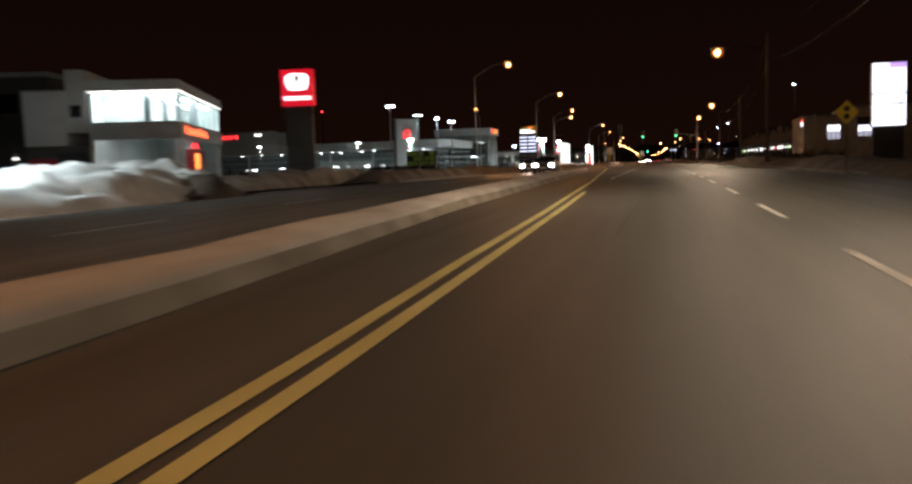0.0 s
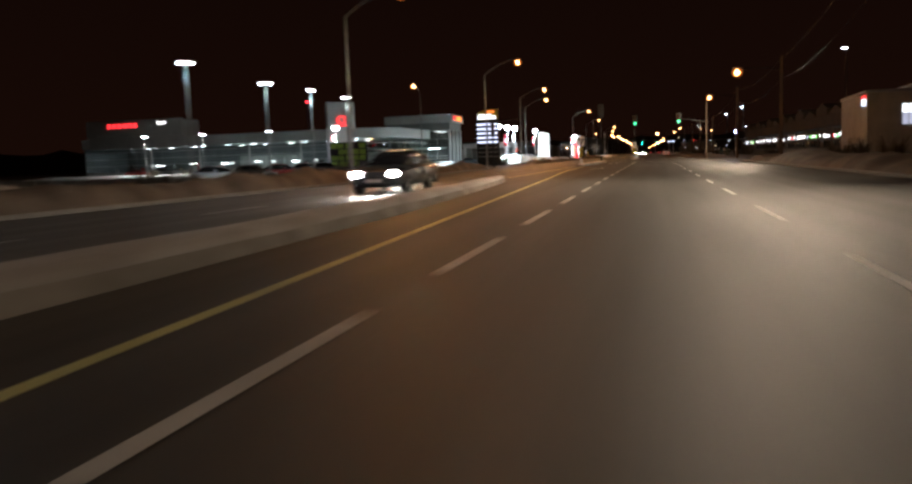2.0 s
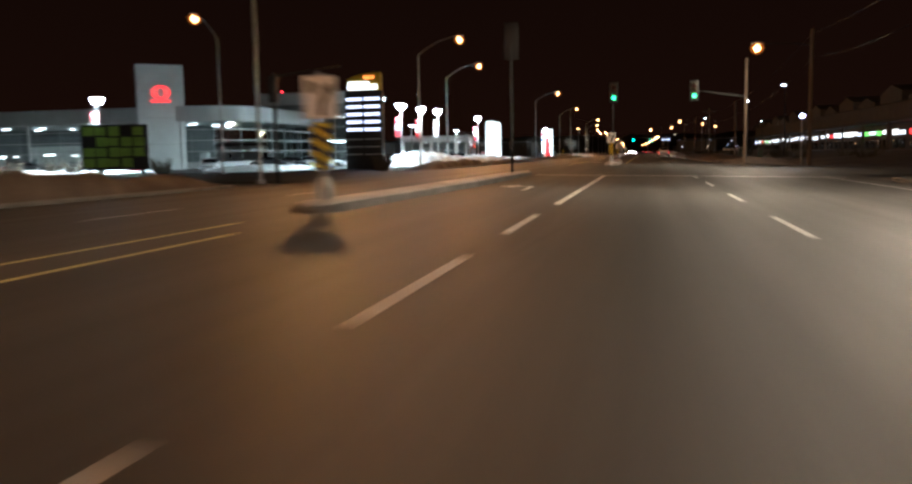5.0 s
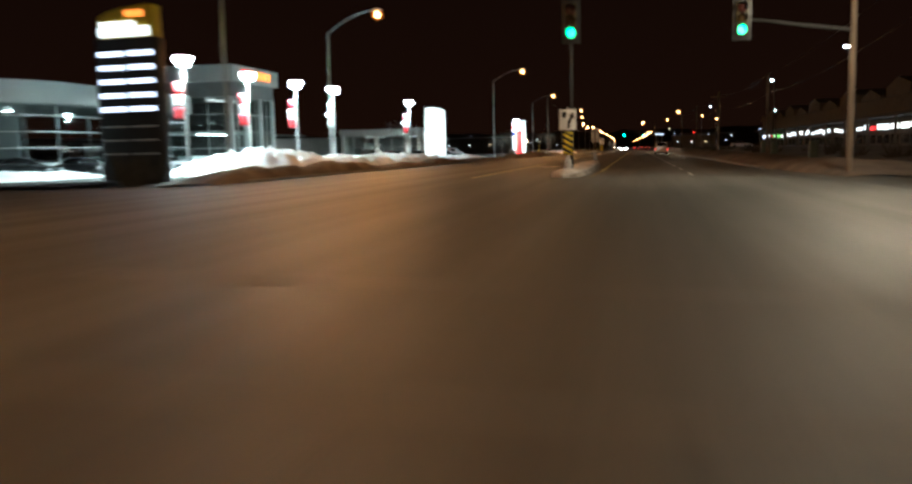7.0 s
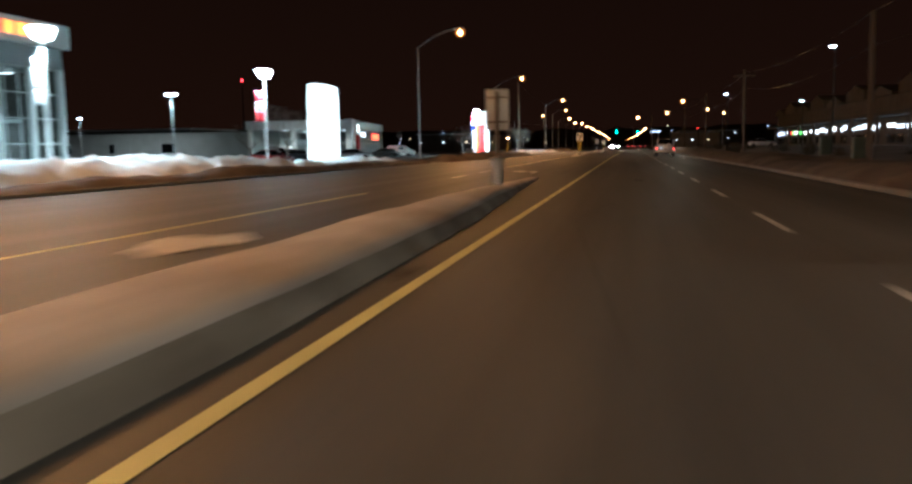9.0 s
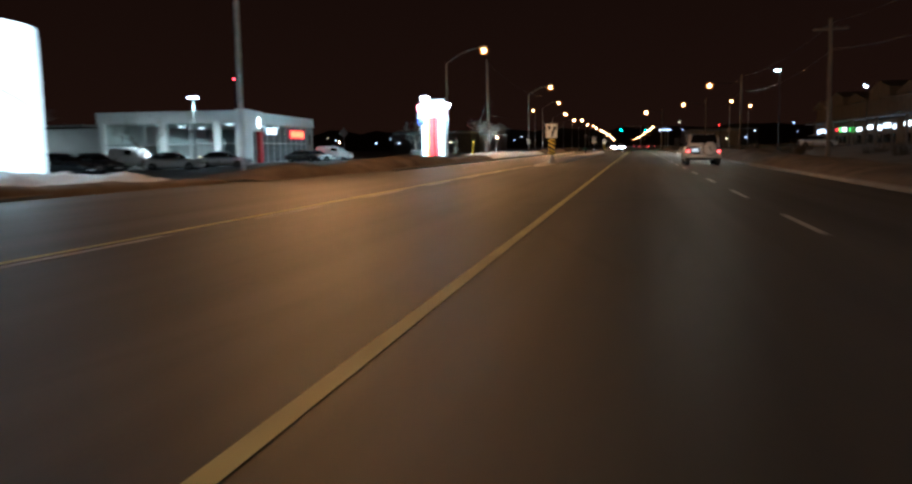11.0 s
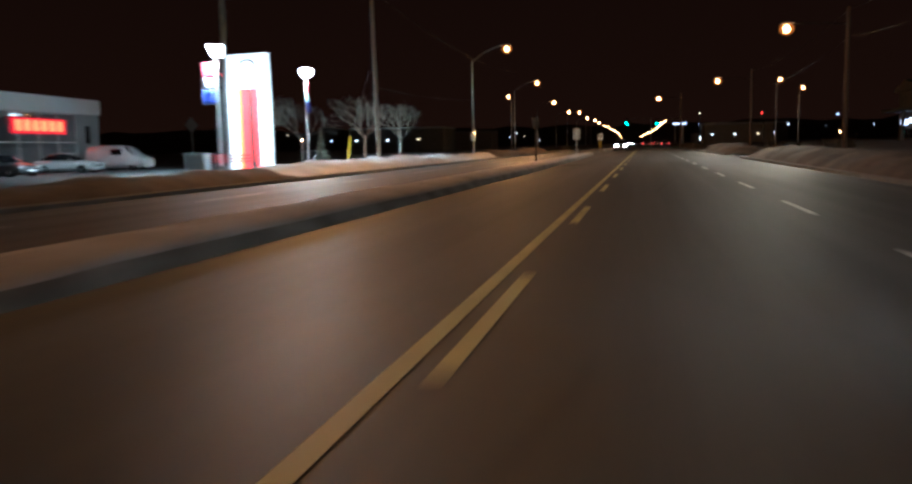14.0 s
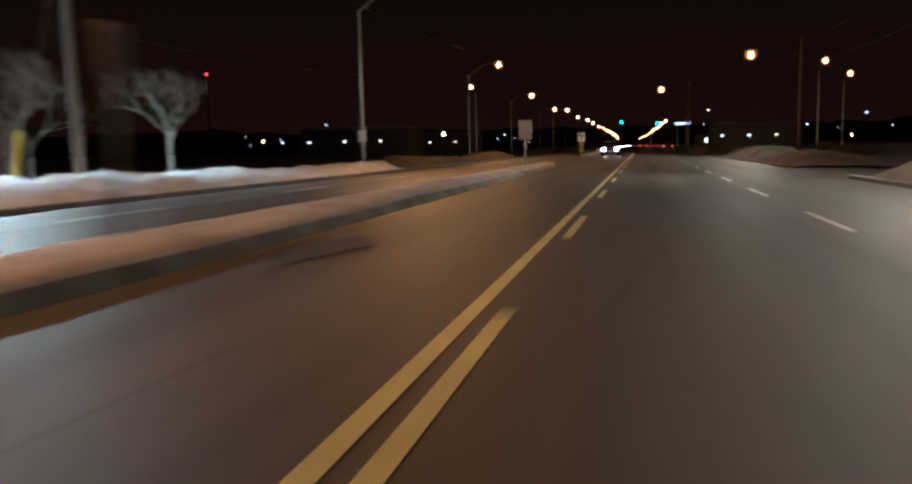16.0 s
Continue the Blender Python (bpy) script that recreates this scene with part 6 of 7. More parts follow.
while y < 390:
    w = rnd.choice((1.2, 1.8, 2.6, 3.4))
    m = rnd.choice(("white_face", "soft_face", "white_face", "blue_face", "white_face", "soft_face", "blue_face", "white_face", "white_face", "soft_face", "white_face", "red_light", "white_face", "green_face"))
    z0 = rnd.uniform(2.0, 2.5)
    part("shop_sign", box(B(), PX - 0.12, PX - 0.02, y, y + w, z0 + 0.7, z0 + rnd.uniform(1.15, 1.5), 0.02), m, t, "lit shop sign")
    part("shop_window", box(B(), PX - 0.1, PX - 0.02, y, y + w, 0.9, 2.2, 0.02), "dark_glass", t)
    y += w + rnd.choice((0.5, 0.7, 1.2, 2.4, 4.0))

# distant buildings down the road
for x, y, w, h, m, n in ((14, 470, 16, 5, "stucco", 3), (22, 560, 26, 7, "dark_wall", 4), (-78, 470, 26, 6, "dark_wall", 3), (-92, 600, 30, 7, "stucco", 3), (30, 700, 30, 8, "dark_wall", 4)):
    t = thing("distant_building", "dark distant building with a few lit signs", "building", "distant buildings", at=pose(x + bend(y), y, 0))
    part("wall", box(B(), 0, w, 0, 14, -0.5, h, 0.05), m, t)
    part("parapet", box(B(), -0.2, w + 0.2, -0.2, 14.2, h + 0.01, h + 0.4, 0.04), "panel_grey", t)
    for k in range(n):
        part("lit_sign", box(B(), 1.5 + k * w / n, 1.5 + (k + 0.09) * w / n, -0.12, -0.01, h * 0.5, h * 0.5 + 0.32), ("white_face", "soft_face", "warm_light", "blue_face")[k % 4], t)
t = thing("fuel_canopy", "distant fuel station canopy with a lit white edge", "canopy", at=pose(10.2 + bend(520), 520, 0.2))
part("canopy", box(B(), -2, 2, 0, 8, 6.0, 6.7, 0.05), "panel", t)
part("lit_edge", box(B(), -2, 2, -0.08, -0.01, 6.15, 6.55), "blue_face", t, "lit white edge")
for x in (-1.2, 1.2):
    for y in (1.5, 6.5):
        part("post", rod(B(), (x, y, -0.3), (x, y, 6.0), 0.15), "panel", t)
part("kiosk_window", box(B(), 6.5, 8, 9, 9.1, 1.2, 2.4), "soft_face", t, "lit kiosk window")
part("kiosk", box(B(), 4, 13, 9.12, 14, -0.2, 3.4, 0.04), "stucco", t)


# ---------------------------------------------------------------- vehicles
def wheel(parent, x, y, r=0.33, w=0.22):
    s = 1 if x > 0 else -1
    b = B()
    loft(b, [[(x + u, y + q * math.cos(a), r + q * math.sin(a)) for a in [2 * math.pi * i / 24 for i in range(24)]] for u, q in
             ((-w / 2, r * 0.62), (-w / 2, r * 0.9), (-w / 2 + 0.03, r), (w / 2 - 0.03, r), (w / 2, r * 0.9), (w / 2, r * 0.62))])
    tyre = part("tyre", b, "tyre", parent)
    part("rim", disc(B(), (x + s * (w / 2 - 0.02), y, r), r * 0.6, -0.012, 0.012, 20, "x"), "rim", tyre)
    for k in range(5):
        a = 2 * math.pi * k / 5
        part("spoke", rod(B(), (x + s * (w / 2 + 0.004), y, r), (x + s * (w / 2 + 0.004), y + r * 0.55 * math.cos(a), r + r * 0.55 * math.sin(a)), 0.035, 0.02, 6), "rim", tyre)


def body_shell(sections, n=18, power=3.2):
    """Rounded car body from (y, half width, low z, high z) sections."""
    rings = []
    for y, hw, z0, z1 in sections:
        ring = []
        for i in range(n):
            a = 2 * math.pi * i / n
            c, s = math.cos(a), math.sin(a)
            ring.append((hw * math.copysign(abs(c) ** (2 / power), c), y, (z0 + z1) / 2 + (z1 - z0) / 2 * math.copysign(abs(s) ** (2 / power), s)))
        rings.append(ring)
    return loft(B(), rings)


def car(paint, label, lights=None, van=False):
    """A road car at the origin, nose towards -y."""
    t = thing("car", label, "car", "cars")
    if van:
        part("body", body_shell([(-2.4, 0.7, 0.35, 0.85), (-2.3, 0.9, 0.25, 1.0), (-1.6, 0.97, 0.22, 1.25), (-0.8, 0.98, 0.22, 1.9), (0, 0.98, 0.22, 2.0), (2.2, 0.97, 0.22, 1.98), (2.4, 0.92, 0.3, 1.85)]), paint, t)
        part("windscreen", prism(B(), [(-1.52, 1.22), (-0.85, 1.82), (-0.83, 1.8), (-1.5, 1.2)], -0.8, 0.8, "x"), "dark_glass", t)
        for s in (-1, 1):
            part("side_window", box(B(), s * 0.97 - 0.012, s * 0.97 + 0.012, -0.6, 0.3, 1.25, 1.7, 0.005), "dark_glass", t)
    else:
        part("body", body_shell([(-2.25, 0.6, 0.35, 0.62), (-2.15, 0.82, 0.24, 0.74), (-1.6, 0.89, 0.2, 0.88), (-0.7, 0.9, 0.18, 0.98), (0.8, 0.9, 0.18, 1.0), (1.7, 0.89, 0.2, 1.02), (2.15, 0.82, 0.28, 0.95), (2.25, 0.65, 0.4, 0.85)]), paint, t)
        part("cabin", body_shell([(-0.95, 0.68, 0.85, 0.97), (-0.25, 0.66, 0.8, 1.4), (0.5, 0.66, 0.8, 1.46), (1.1, 0.63, 0.8, 1.38), (1.8, 0.62, 0.85, 1.02)]), "dark_glass", t, "dark glass cabin")
        part("roof", body_shell([(-0.3, 0.58, 1.38, 1.42), (0.4, 0.6, 1.42, 1.48), (1.05, 0.56, 1.36, 1.41)]), paint, t)
    for x in (-0.8, 0.8):
        for y in (-1.4, 1.35):
            wheel(t, x, y)
    for s in (-1, 1):
        part("headlight", loft(B(), [[(s * 0.62 + 0.17 * q * math.cos(a), -2.2 - d, 0.66 + 0.11 * q * math.sin(a)) for a in [2 * math.pi * i / 14 for i in range(14)]] for q, d in ((1, -0.12), (1, 0.02), (0.6, 0.05))]),
             "headlight" if lights == "front" else "rim", t, "shining headlight" if lights == "front" else "")
        part("tail_lamp", box(B(), s * 0.68 - 0.13, s * 0.68 + 0.13, 2.12, 2.24, 0.68, 0.84, 0.02), "tail" if lights == "rear" else "tail_off", t)
        part("mirror", box(B(), s * 0.98 - 0.09, s * 0.98 + 0.09, -0.75, -0.62, 0.95, 1.08, 0.03), paint, t)
    part("grille", box(B(), -0.42, 0.42, -2.27, -2.2, 0.45, 0.62, 0.015), "black", t)
    part("plate", box(B(), -0.25, 0.25, -2.3, -2.27, 0.4, 0.5), "sign_white", t)
    return t


on1 = car("dark_car", "dark oncoming car with dazzling headlights", "front")
on1.matrix_basis = pose(-8.75, 67.5, gz(-8.75))
copy_thing(on1, pose(-11.6, 79.0, gz(-11.6)))
copy_thing(on1, pose(-3.7, 373, gz(-3.7)))
for x, y in ((-9, 560), (-9.5, 690), (-6.5, 800), (-9, 880), (-6, 960), (-8.5, 1060), (-6, 1150), (-8, 1260), (-5, 1340), (-8, 1420)):
    copy_thing(on1, pose(x + bend(y), y, 0))
HEAD = bpy.data.lights.new("headlight_beam", "SPOT")
HEAD.color, HEAD.energy, HEAD.spot_size, HEAD.spot_blend, HEAD.shadow_soft_size = (1, 0.96, 0.86), 350, radians(70), 0.7, 0.08
for x, y in ((-8.75, 67.5), (-11.6, 79.0)):
    l = new("headlight_beam", HEAD)
    l.matrix_basis = look((x, y - 2.5, 0.65), (x, y - 28, 0.0))
tail = car("dark_car", "dark car with glowing tail lamps far ahead", "rear")
tail.matrix_basis = pose(3.8 + bend(440), 440, 0, 0, 0, 180)
for x, y in ((0.1, 520), (3.9, 560), (0, 640), (3.8, 700), (0.2, 860), (3.6, 1010)):
    copy_thing(tail, pose(x + bend(y), y, 0, 0, 0, 180))
white = car("white_car", "white parked car dusted with snow")
white.matrix_basis = pose(-40.4, 308.8, gz(-30), 0, 0, 98)
van = car("white_car", "white parked van dusted with snow", van=True)
van.matrix_basis = pose(-40.2, 314.6, gz(-30), 0, 0, 95)
dark = car("dark_car", "dark parked car in the dealership lot")
dark.matrix_basis = pose(-38.9, 301.0, gz(-30), 0, 0, 82)
redc = car("red_car", "dark red parked car in the dealership lot")
redc.matrix_basis = pose(-52, 172.5, gz(-30), 0, 0, 85)
silv = car("silver_car", "silver parked car in the dealership lot")
silv.matrix_basis = pose(-44, 176, gz(-30), 0, 0, 15)
rnd = random.Random(11)
spots = [(-64, 173), (-69, 173.5), (-75, 173), (-86, 173), (-92, 174), (-40, 182), (-40, 188), (-40, 194), (-40.5, 200), (-38, 212), (-34, 246), (-34, 252), (-36, 258), (-35, 266), (-35, 274),
         (-98, 197.5), (-88.5, 198), (-66.5, 196.5), (-57, 199.5), (-52.5, 207),
         (-34, 100), (-34, 106), (-34, 112), (-34, 118), (-34.5, 124), (-46, 51), (-54, 47), (-60, 52)]
for i, (x, y) in enumerate(spots):
    copy_thing((dark, white, silv, dark, redc, dark)[i % 6], pose(x, y, gz(-30), 0, 0, rnd.uniform(70, 110)))
copy_thing(van, pose(-47, 279, gz(-30), 0, 0, 80))
copy_thing(white, pose(21.5, 318, 0.5, 0, 0, 82))

# the silver four-wheel drive in the next lane
t = thing("silver_suv", "silver boxy four-wheel-drive wagon with a covered spare wheel", "car", at=pose(3.3, 258.8, gz(3.3) - 0.01, 0, 1.15, 0))
part("body", body_shell([(-2.3, 0.86, 0.5, 1.02), (-2.22, 0.93, 0.44, 1.07), (-1.6, 0.955, 0.42, 1.1), (0.4, 0.955, 0.42, 1.1), (1.0, 0.94, 0.42, 1.08), (1.9, 0.92, 0.45, 1.04), (2.2, 0.86, 0.5, 0.98), (2.3, 0.75, 0.58, 0.9)], 28, 5.5), "silver_car", t, "silver painted body")
CAB = [(-2.2, 0.87, 1.0, 1.15), (-2.12, 0.84, 1.0, 1.5), (-1.95, 0.78, 1.0, 1.73), (-0.4, 0.78, 1.0, 1.78), (0.2, 0.77, 1.0, 1.74), (0.55, 0.78, 1.0, 1.5), (0.95, 0.8, 1.0, 1.12)]
part("cabin", body_shell(CAB, 28, 6.0), "silver_car", t)
part("rear_window", prism(B(), [(-0.72, 1.13), (0.72, 1.13), (0.64, 1.63), (-0.64, 1.63)], -0.004, 0.012), "dark_glass", t, "dark rear window").matrix_basis = pose(0, -2.155, -0.02, -17, 0, 0) @ pose(0, -0.42, 0.06)
part("rear_wiper", rod(B(), (-0.1, -2.2, 1.16), (0.35, -2.14, 1.34), 0.012), "black", t)
for s in (-1, 1):
    side_glass = part("side_window", prism(B(), [(-1.75, 1.16), (-1.65, 1.6), (-0.95, 1.62), (-0.95, 1.14)], s * 0.845 - 0.012, s * 0.845 + 0.012, "x"), "dark_glass", t, "dark side window")
    part("side_window", prism(B(), [(-0.88, 1.14), (-0.88, 1.62), (-0.05, 1.62), (0.0, 1.13)], s * 0.845 - 0.012, s * 0.845 + 0.012, "x"), "dark_glass", t)
    part("side_window", prism(B(), [(0.05, 1.13), (0.02, 1.6), (0.3, 1.55), (0.72, 1.13)], s * 0.845 - 0.012, s * 0.845 + 0.012, "x"), "dark_glass", t)
    part("tail_cluster", box(B(), s * 0.83 - 0.1, s * 0.83 + 0.1, -2.3, -2.1, 0.72, 1.02, 0.025), "tail_off", t, "dark red tail lamp cluster")
    part("tail_lamp", box(B(), s * 0.83 - 0.09, s * 0.83 + 0.09, -2.315, -2.29, 0.73, 0.85, 0.02), "tail", t, "lit red tail lamp")
    part("mirror", box(B(), s * 1.05 - 0.1, s * 1.05 + 0.1, 0.5, 0.62, 1.1, 1.26, 0.03), "black", t)
    part("roof_rail", tube(B(), [(s * 0.62, -1.8, 1.7), (s * 0.62, -1.6, 1.765), (s * 0.62, -0.2, 1.8), (s * 0.62, 0.1, 1.73)], 0.016), "dark_metal", t)
    part("side_step", box(B(), s * 0.95 - 0.08, s * 0.95 + 0.08, -0.9, 1.0, 0.36, 0.42, 0.02), "rim", t)
    part("mud_flap", box(B(), s * 0.82 - 0.13, s * 0.82 + 0.13, -1.95, -1.92, 0.18, 0.5), "black", t)
    for y in (-0.5, 0.5):
        part("door_handle", box(B(), s * 0.965 - 0.02, s * 0.965 + 0.02, y - 0.1, y + 0.1, 0.95, 0.99, 0.008), "chrome", t)
    for y in (-1.45, 1.32):
        b = B()
        loft(b, [[(s * (0.94 + u), y + q * math.cos(a), 0.4 + q * math.sin(a)) for a in [math.pi * (-0.05 + 1.1 * i / 14) for i in range(15)]] for u, q in ((-0.1, 0.47), (0.035, 0.47), (0.035, 0.4), (-0.1, 0.4))], closed=False)
        part("wheel_arch", b, "silver_car", t)
        wheel(t, s * 0.82, y, 0.37, 0.25)
bumper = part("rear_bumper", box(B(), -0.93, 0.93, -2.42, -2.05, 0.42, 0.66, 0.05), "white_car", t, "pale rear bumper")
part("bumper_step", box(B(), -0.6, 0.6, -2.44, -2.38, 0.655, 0.675), "black", bumper)
part("plate_recess", box(B(), -0.72, -0.2, -2.335, -2.28, 0.69, 1.0, 0.01), "black", t)
# the plate itself glows, in place of lamp light falling on it
plate = part("plate", box(B(), -0.63, -0.29, -2.345, -2.336, 0.76, 0.93, 0.005), "plate_glow", t, "white plate glowing by itself")
for k in range(6):
    part("plate_bar", box(B(), -0.6 + 0.05 * k, -0.565 + 0.05 * k, -2.349, -2.3455, 0.8, 0.88), "panel_grey", plate, "", False)
cover = part("spare_wheel_cover", loft(B(), [[(0.33 + q * math.cos(a), -2.28 - d, 0.94 + q * math.sin(a)) for a in [2 * math.pi * i / 32 for i in range(32)]] for q, d in ((0.37, 0), (0.375, 0.16), (0.34, 0.21), (0.2, 0.235), (0.03, 0.24))]), "silver_car", t, "pale hard spare wheel cover")
part("cover_ring", loft(B(), [[(0.33 + q * math.cos(a), -2.28 - d, 0.94 + q * math.sin(a)) for a in [2 * math.pi * i / 32 for i in range(33)]] for q, d in ((0.4, 0.02), (0.405, 0.15), (0.385, 0.18), (0.37, 0.16), (0.37, 0.02))], caps=False), "tyre", cover)
part("cover_badge", prism(B(), [(0.23, 1.08), (0.3, 1.1), (0.43, 0.82), (0.36, 0.8)], -2.535, -2.51), "panel_grey", cover, "dark slanted badge shape")
part("chassis", box(B(), -0.75, 0.75, -2.0, 2.0, 0.3, 0.5, 0.04), "black", t)
part("exhaust", rod(B(), (0.5, -2.0, 0.34), (0.5, -2.36, 0.34), 0.035), "galv", t)
part("tow_hitch", box(B(), -0.05, 0.05, -2.45, -2.0, 0.36, 0.44, 0.01), "black", t)


for s in (-0.62, 0.62):
    part("headlight", box(B(), s - 0.16, s + 0.16, 2.22, 2.31, 0.72, 0.9, 0.03), "headlight", t, "lit headlight")
SUV_HEAD = bpy.data.lights.new("suv_headlight_beam", "SPOT")
SUV_HEAD.color, SUV_HEAD.energy, SUV_HEAD.spot_size, SUV_HEAD.spot_blend, SUV_HEAD.shadow_soft_size = (1, 0.93, 0.8), 140, radians(75), 1.0, 0.08
for x in (2.7, 3.9):
    new("suv_headlight_beam", SUV_HEAD).matrix_basis = look((x, 261.3, 0.8), (x - 0.6, 281, 0.1))


# ---------------------------------------------------------------- trees and shrubs
def bare_tree(height, spread, seed, depth=5, label="bare young street tree with pale frosted twigs"):
    """A leafless tree: a tapered trunk that forks into limbs and fine twigs."""
    rnd = random.Random(seed)
    t = thing("bare_tree", label, "tree", "bare trees")
    limbs, twigs = B(), B()

    def grow(p, d, length, r, level):
        pts = [p]
        q, dd = p.copy(), d.copy()
        for _ in range(3):
            dd = (dd + Vector((rnd.uniform(-0.18, 0.18), rnd.uniform(-0.18, 0.18), rnd.uniform(-0.05, 0.12)))).normalized()
            q = q + dd * length / 3
            pts.append(q.copy())
        b = limbs if level < 3 else twigs
        tube(b, pts, [r, r * 0.85, r * 0.72, r * 0.58], 6 if level < 3 else 4)
        if level >= depth:
            return
        for k in range(rnd.choice((2, 3, 3)) if level < depth - 1 else 3):
            a = 2 * math.pi * (k / 3.3) + rnd.uniform(-0.5, 0.5)
            u = dd.orthogonal().normalized()
            w = dd.cross(u)
            side = math.cos(a) * u + math.sin(a) * w
            nd = (dd * 0.75 + side * spread * rnd.uniform(0.55, 1.05) + Vector((0, 0, 0.26))).normalized()
            grow(pts[-1 if k else -2], nd, length * rnd.uniform(0.58, 0.86), max(r * 0.52, 0.007), level + 1)

    part("trunk", tube(B(), [(0, 0, -0.3), (0.01, 0, 0.3), (0.02, 0.01, height * 0.34)], [0.13, 0.1, 0.085], 10), "bark", t)
    for k in range(5):
        a = 2 * math.pi * k / 5 + rnd.uniform(-0.3, 0.3)
        grow(Vector((0.02, 0.01, height * (0.3 + 0.012 * k))), Vector((math.cos(a) * spread, math.sin(a) * spread, 0.8)).normalized(), height * 0.25, 0.045, 1)
    part("bough_work", limbs, "bark", t)
    part("crown", twigs, "bark", t, "fine pale twigs")
    return t


tr1 = bare_tree(4.5, 0.72, 3)
tr1.matrix_basis = pose(-18.6, 309.8, 0.25)
tr2 = bare_tree(4.6, 0.8, 8)
tr2.matrix_basis = pose(-18.75, 318.5, 0.3)
tr3 = bare_tree(6.0, 0.85, 21, label="spreading bare ornamental tree beside the pylon")
tr3.matrix_basis = pose(-28.5, 322.5, -0.3)
for x, y, s, a in ((-31, 243, 1.0, 40), (-38, 250, 1.0, 100), (-29.5, 317, 1.0, 200), (-62, 236, 1.0, 10), (-35, 262, 1, 300)):
    copy_thing((tr3, tr1)[int(a) % 200 > 90], pose(x, y, -0.35, 0, 0, a))


def conifer(h, r, seed):
    rnd = random.Random(seed)
    t = thing("small_conifer", "small dark conifer dusted with snow", "tree", "conifers")
    part("trunk", rod(B(), (0, 0, -0.2), (0, 0, h * 0.95), 0.06, 0.015, 7), "bark", t)
    b = B()
    for k in range(150):
        f = rnd.random() ** 0.8
        a = rnd.uniform(0, 2 * math.pi)
        ln = r * (1 - f * 0.92) * rnd.uniform(0.7, 1.1)
        z = 0.25 + f * (h - 0.3)
        d = Vector((math.cos(a), math.sin(a), -0.25))
        p0, p1 = Vector((0, 0, z)), Vector((0, 0, z)) + d * ln
        tube(b, [p0, p0.lerp(p1, 0.5) + Vector((0, 0, 0.03)), p1], [0.03, 0.075, 0.01], 5)
    part("crown", b, "needles", t)
    return t


con = conifer(2.6, 0.8, 4)
con.matrix_basis = pose(-23.1, 313.4, 0.0)


def shrub(x, y, r, h, seed):
    rnd = random.Random(seed)
    b = B()
    for k in range(90):
        a, e = rnd.uniform(0, 2 * math.pi), rnd.uniform(0.25, 1.0)
        p = Vector((r * 0.25 * math.cos(a), r * 0.25 * math.sin(a), 0))
        q = Vector((r * math.cos(a) * rnd.uniform(0.5, 1), r * math.sin(a) * rnd.uniform(0.5, 1), h * e))
        tube(b, [p, p.lerp(q, 0.5) + Vector((rnd.uniform(-0.1, 0.1), rnd.uniform(-0.1, 0.1), 0.12)), q], [0.03, 0.024, 0.008], 4)
    solid("shrub", b, "hedge", "leafless brown winter shrub", "shrub", "shrubs", at=pose(x, y, gz(x, y) - 0.05))


rnd = random.Random(77)
for k in range(16):
    shrub(-23.5 + rnd.uniform(-1.5, 1.0), 62 + 4.4 * k, rnd.uniform(0.9, 1.5), rnd.uniform(1.0, 1.8), k)
for k in range(22):
    x = 15 + rnd.uniform(-1.5, 3.5)
    shrub(x, 172 + 9.5 * k, rnd.uniform(0.7, 1.4), rnd.uniform(0.9, 1.6) + 0.3, 40 + k)
for k in range(8):
    shrub(16 + rnd.uniform(-1, 4), 84 + 6 * k, rnd.uniform(1.0, 1.6), rnd.uniform(1.4, 2.3), 80 + k)
for x, y in ((-44, 167), (-47, 171.5), (-55, 169), (-66, 168.5), (-70, 169), (-58, 170), (-62, 169), (-74, 168), (-79, 169), (-85, 168.5), (-53, 172), (-24, 171.5), (-23, 168.5)):
    shrub(x, y, 1.3, 1.7, int(-x))


# ---------------------------------------------------------------- small street furniture
t = thing("yellow_bollard_sleeve", "leaning yellow guy-wire guard in the snow", "bollard", at=pose(-20.9, 312.7, 0.1, 0, 8, 0))
part("sleeve", box(B(), -0.09, 0.09, -0.06, 0.06, 0, 1.9, 0.03), "yellow_post", t)
part("guy_wire", rod(B(), (0, 0, 1.85), (0.9, 0.1, 6.5), 0.008, n=6), "galv", t)
for x, y, w, h, m, lab in ((14.5, 230, 0.7, 1.1, "green_cabinet", "dark green metal utility cabinet"), (15.5, 244, 0.8, 1.2, "green_cabinet", "dark green metal utility cabinet"), (13.6, 205, 0.6, 1.0, "green_cabinet", "dark green metal utility cabinet"),
                           (-24.6, 299.0, 1.2, 1.2, "panel_grey", "grey metal utility cabinet")):
    t = thing("utility_cabinet", lab, "cabinet", "utility cabinets", at=pose(x, y, gz(x, y) + (0.5 if x > 0 else 0)))
    part("body", box(B(), -w / 2, w / 2, -0.35, 0.35, -0.3, h, 0.03), m, t)
    part("lid", box(B(), -w / 2 - 0.04, w / 2 + 0.04, -0.39, 0.39, h + 0.003, h + 0.06, 0.02), m, t)
    part("door", box(B(), -w / 2 + 0.06, w / 2 - 0.06, -0.37, -0.352, 0.1, h - 0.12, 0.008), m, t)
t = thing("bench", "weathered bench with dark slats at the pylon", "bench", at=pose(-24.2, 302.6, 0.0, 0, 0, 6))
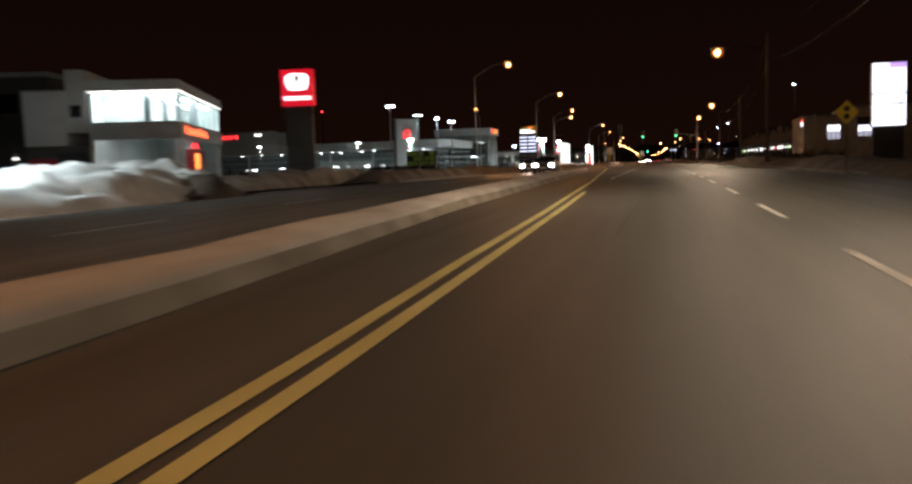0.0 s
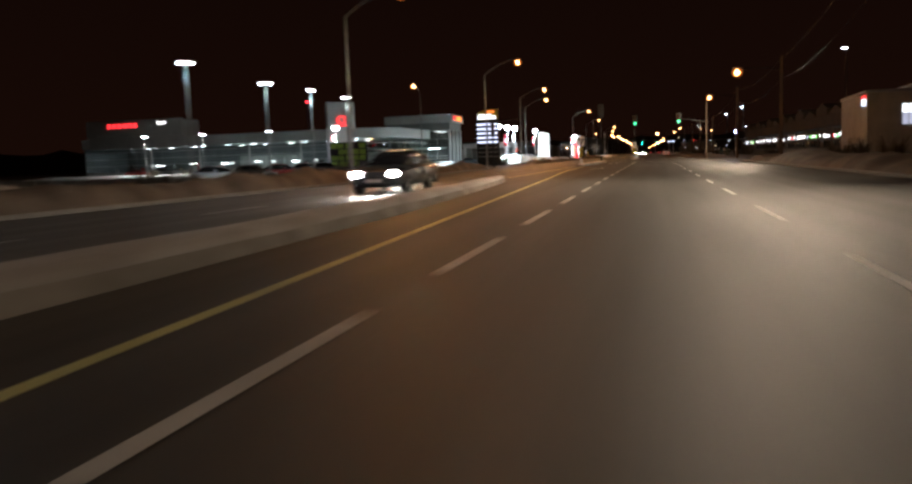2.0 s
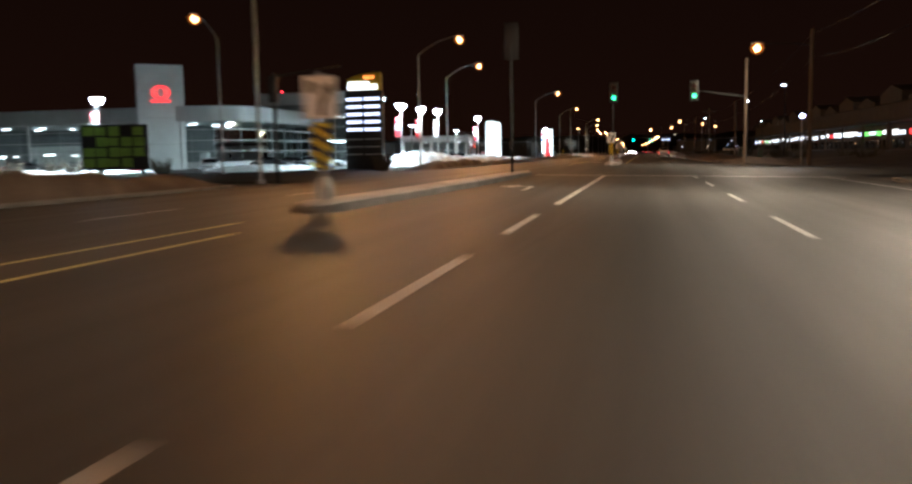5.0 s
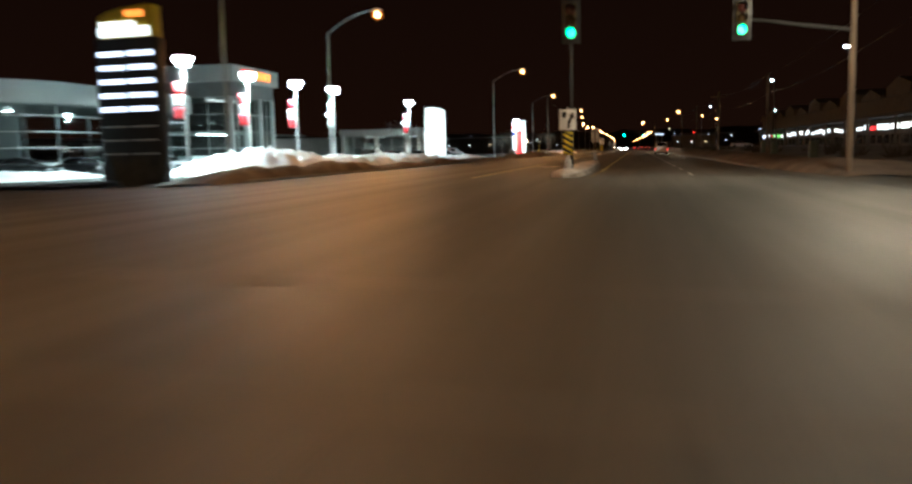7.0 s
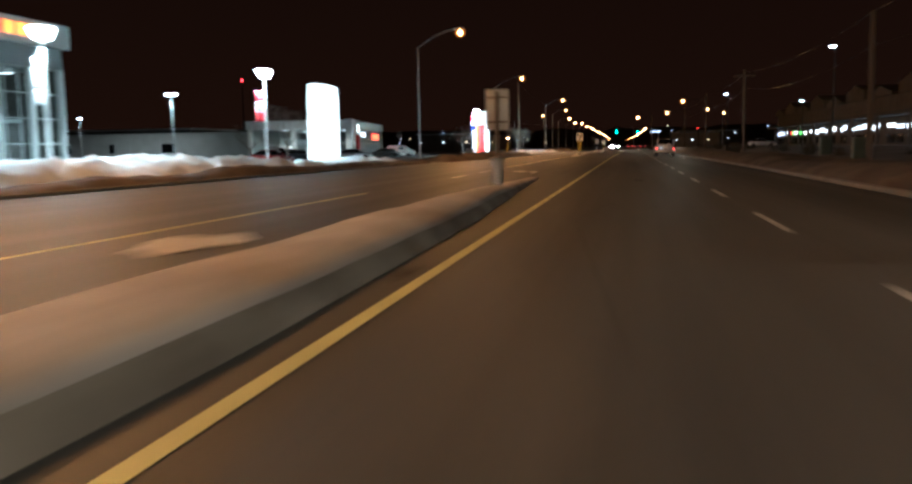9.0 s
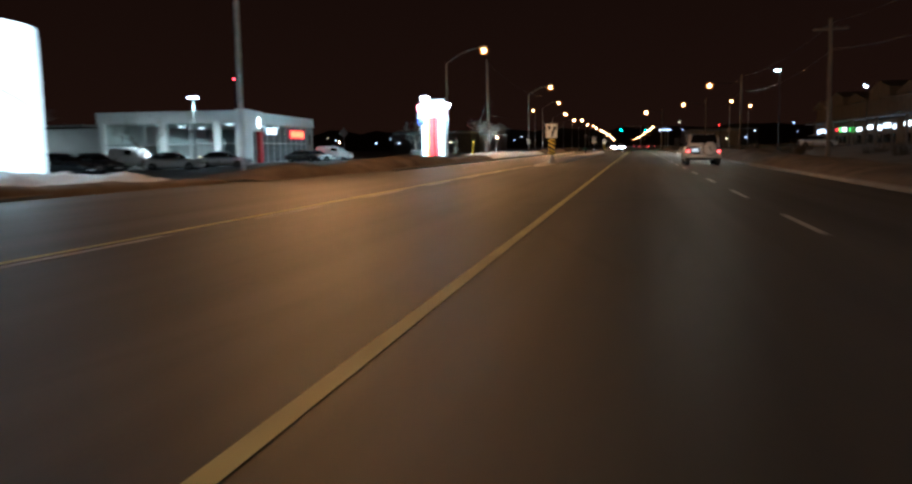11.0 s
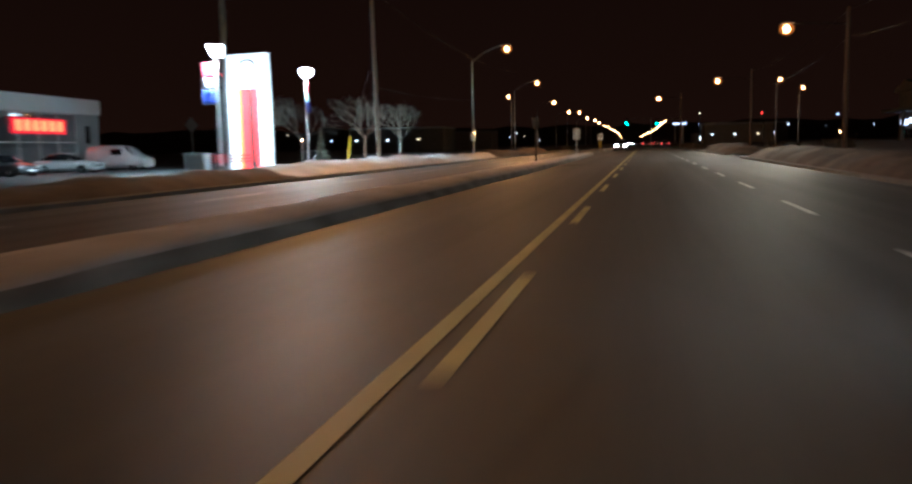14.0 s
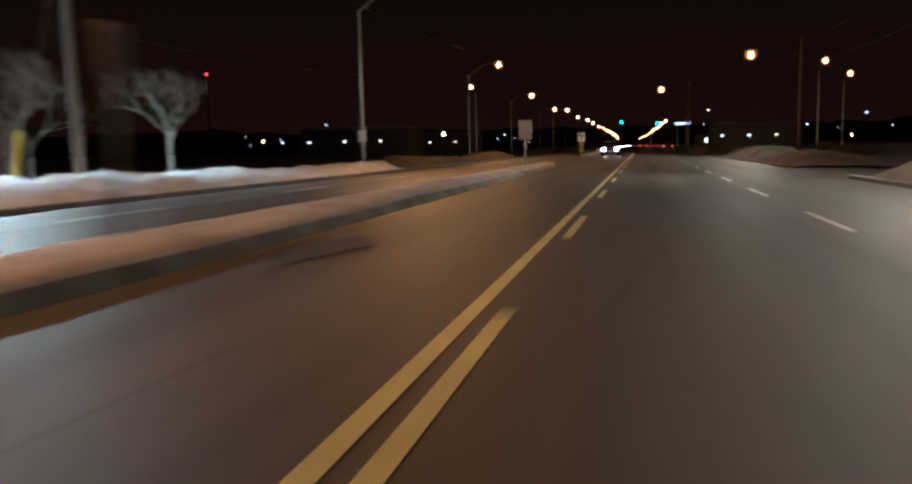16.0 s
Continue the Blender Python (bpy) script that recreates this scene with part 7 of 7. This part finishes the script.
for z in (0.45, 0.62, 0.8):
    part("slat", box(B(), -1.4, 1.4, -0.05, 0.02, z, z + 0.1, 0.015), "red_panel", t)
for x in (-1.2, 1.2):
    part("leg", box(B(), x - 0.06, x + 0.06, -0.05, 0.3, -0.2, 0.9, 0.015), "dark_metal", t)
# sale board
t = thing("sale_board", "green striped advertising board in the car park", "advertising board", at=pose(-47.4, 165, gz(-30), 0, 0, 15))
part("board", box(B(), -3.0, 3.0, -0.1, 0.1, 0.5, 4.6, 0.03), "dark_metal", t)
for k in range(4):
    for q in range(5):
        if (k, q) not in ((0, 4), (2, 0), (3, 3)):
            lean = 0.07 * math.sin(3.1 * k + 2.3 * q)
            x0, z0 = -2.8 + 1.12 * q + lean, 0.75 + 0.95 * k - 0.5 * lean
            part("green_field", box(B(), x0, x0 + 0.98, -0.14, -0.105, z0, z0 + 0.8 + lean, 0.02), "green_board", t, "green printed field", False)
for x in (-2.4, 2.4):
    part("leg", box(B(), x - 0.1, x + 0.1, -0.1, 0.1, -0.2, 0.5), "dark_metal", t)
t = thing("blue_lamp", "bluish white lamp on a short post by the junction", "lamp post", at=pose(11.6, 166.2, 0))
part("post", rod(B(), (0, 0, -0.4), (0, 0, 3.5), 0.05), "galv", t)
part("lamp_glass", body_shell([(-0.12, 0.05, 3.5, 3.6), (-0.08, 0.16, 3.42, 3.72), (0.08, 0.16, 3.42, 3.72), (0.12, 0.05, 3.5, 3.6)], 14, 2), "blue_lamp", t, "bluish glowing lamp")
t = thing("radio_mast", "distant dark radio mast with a red beacon", "mast", at=pose(-477, 1141, 0))
part("mast", rod(B(), (0, 0, -1), (0, 0, 88), 1.2, 0.5), "dark_metal", t)
part("beacon", body_shell([(-1.1, 0.4, 88.4, 89.6), (-0.5, 1.2, 87.8, 90.2), (0.5, 1.2, 87.8, 90.2), (1.1, 0.4, 88.4, 89.6)], 12, 2), "red_beacon", t, "glowing red beacon")
# small lights of windows and yards in the distance
rnd = random.Random(3)
for k in range(46):
    left = k % 3 == 0
    y = rnd.uniform(440, 760)
    x = (rnd.uniform(-150, -34) if left else rnd.uniform(16, 190)) * (y - 250) / 320
    t = thing("yard_lamp", "small distant yard lamp on a post", "lamp post", "distant yard lamps", at=pose(x, y, 0))
    h = rnd.uniform(3, 8.5)
    part("post", rod(B(), (0, 0, -1), (0, 0, h), 0.09), "dark_metal", t)
    s = rnd.uniform(0.18, 0.4)
    part("lamp_glass", body_shell([(-s, s * 0.5, h, h + s), (0, s, h - 0.1, h + s), (s, s * 0.5, h, h + s)], 10, 2), rnd.choice(("white_face", "warm_light", "far_sodium_glass", "soft_face", "blue_face")), t)
# dark tree line that closes the distance
verts, faces = [], []
n = 260
for i in range(n + 1):
    a = 2 * math.pi * i / n
    x, y = 880 * math.cos(a), 420 + 1050 * math.sin(a)
    h = 15 + 9 * noise.noise((math.cos(a) * 26, math.sin(a) * 26, 2)) + 4 * noise.noise((math.cos(a) * 90, math.sin(a) * 90, 4))
    verts += [(x, y, -4), (x, y, 10 + h * 0.5), (x * 1.01, y + 4, 12 + h)]
for i in range(n):
    for k in range(2):
        faces.append((3 * i + k, 3 * i + 3 + k, 3 * i + 4 + k, 3 * i + 1 + k))
tagged(new("backdrop", mesh_of("backdrop", verts, faces, "hedge")), "dark wooded skyline in the far distance", "backdrop", kind="structure")
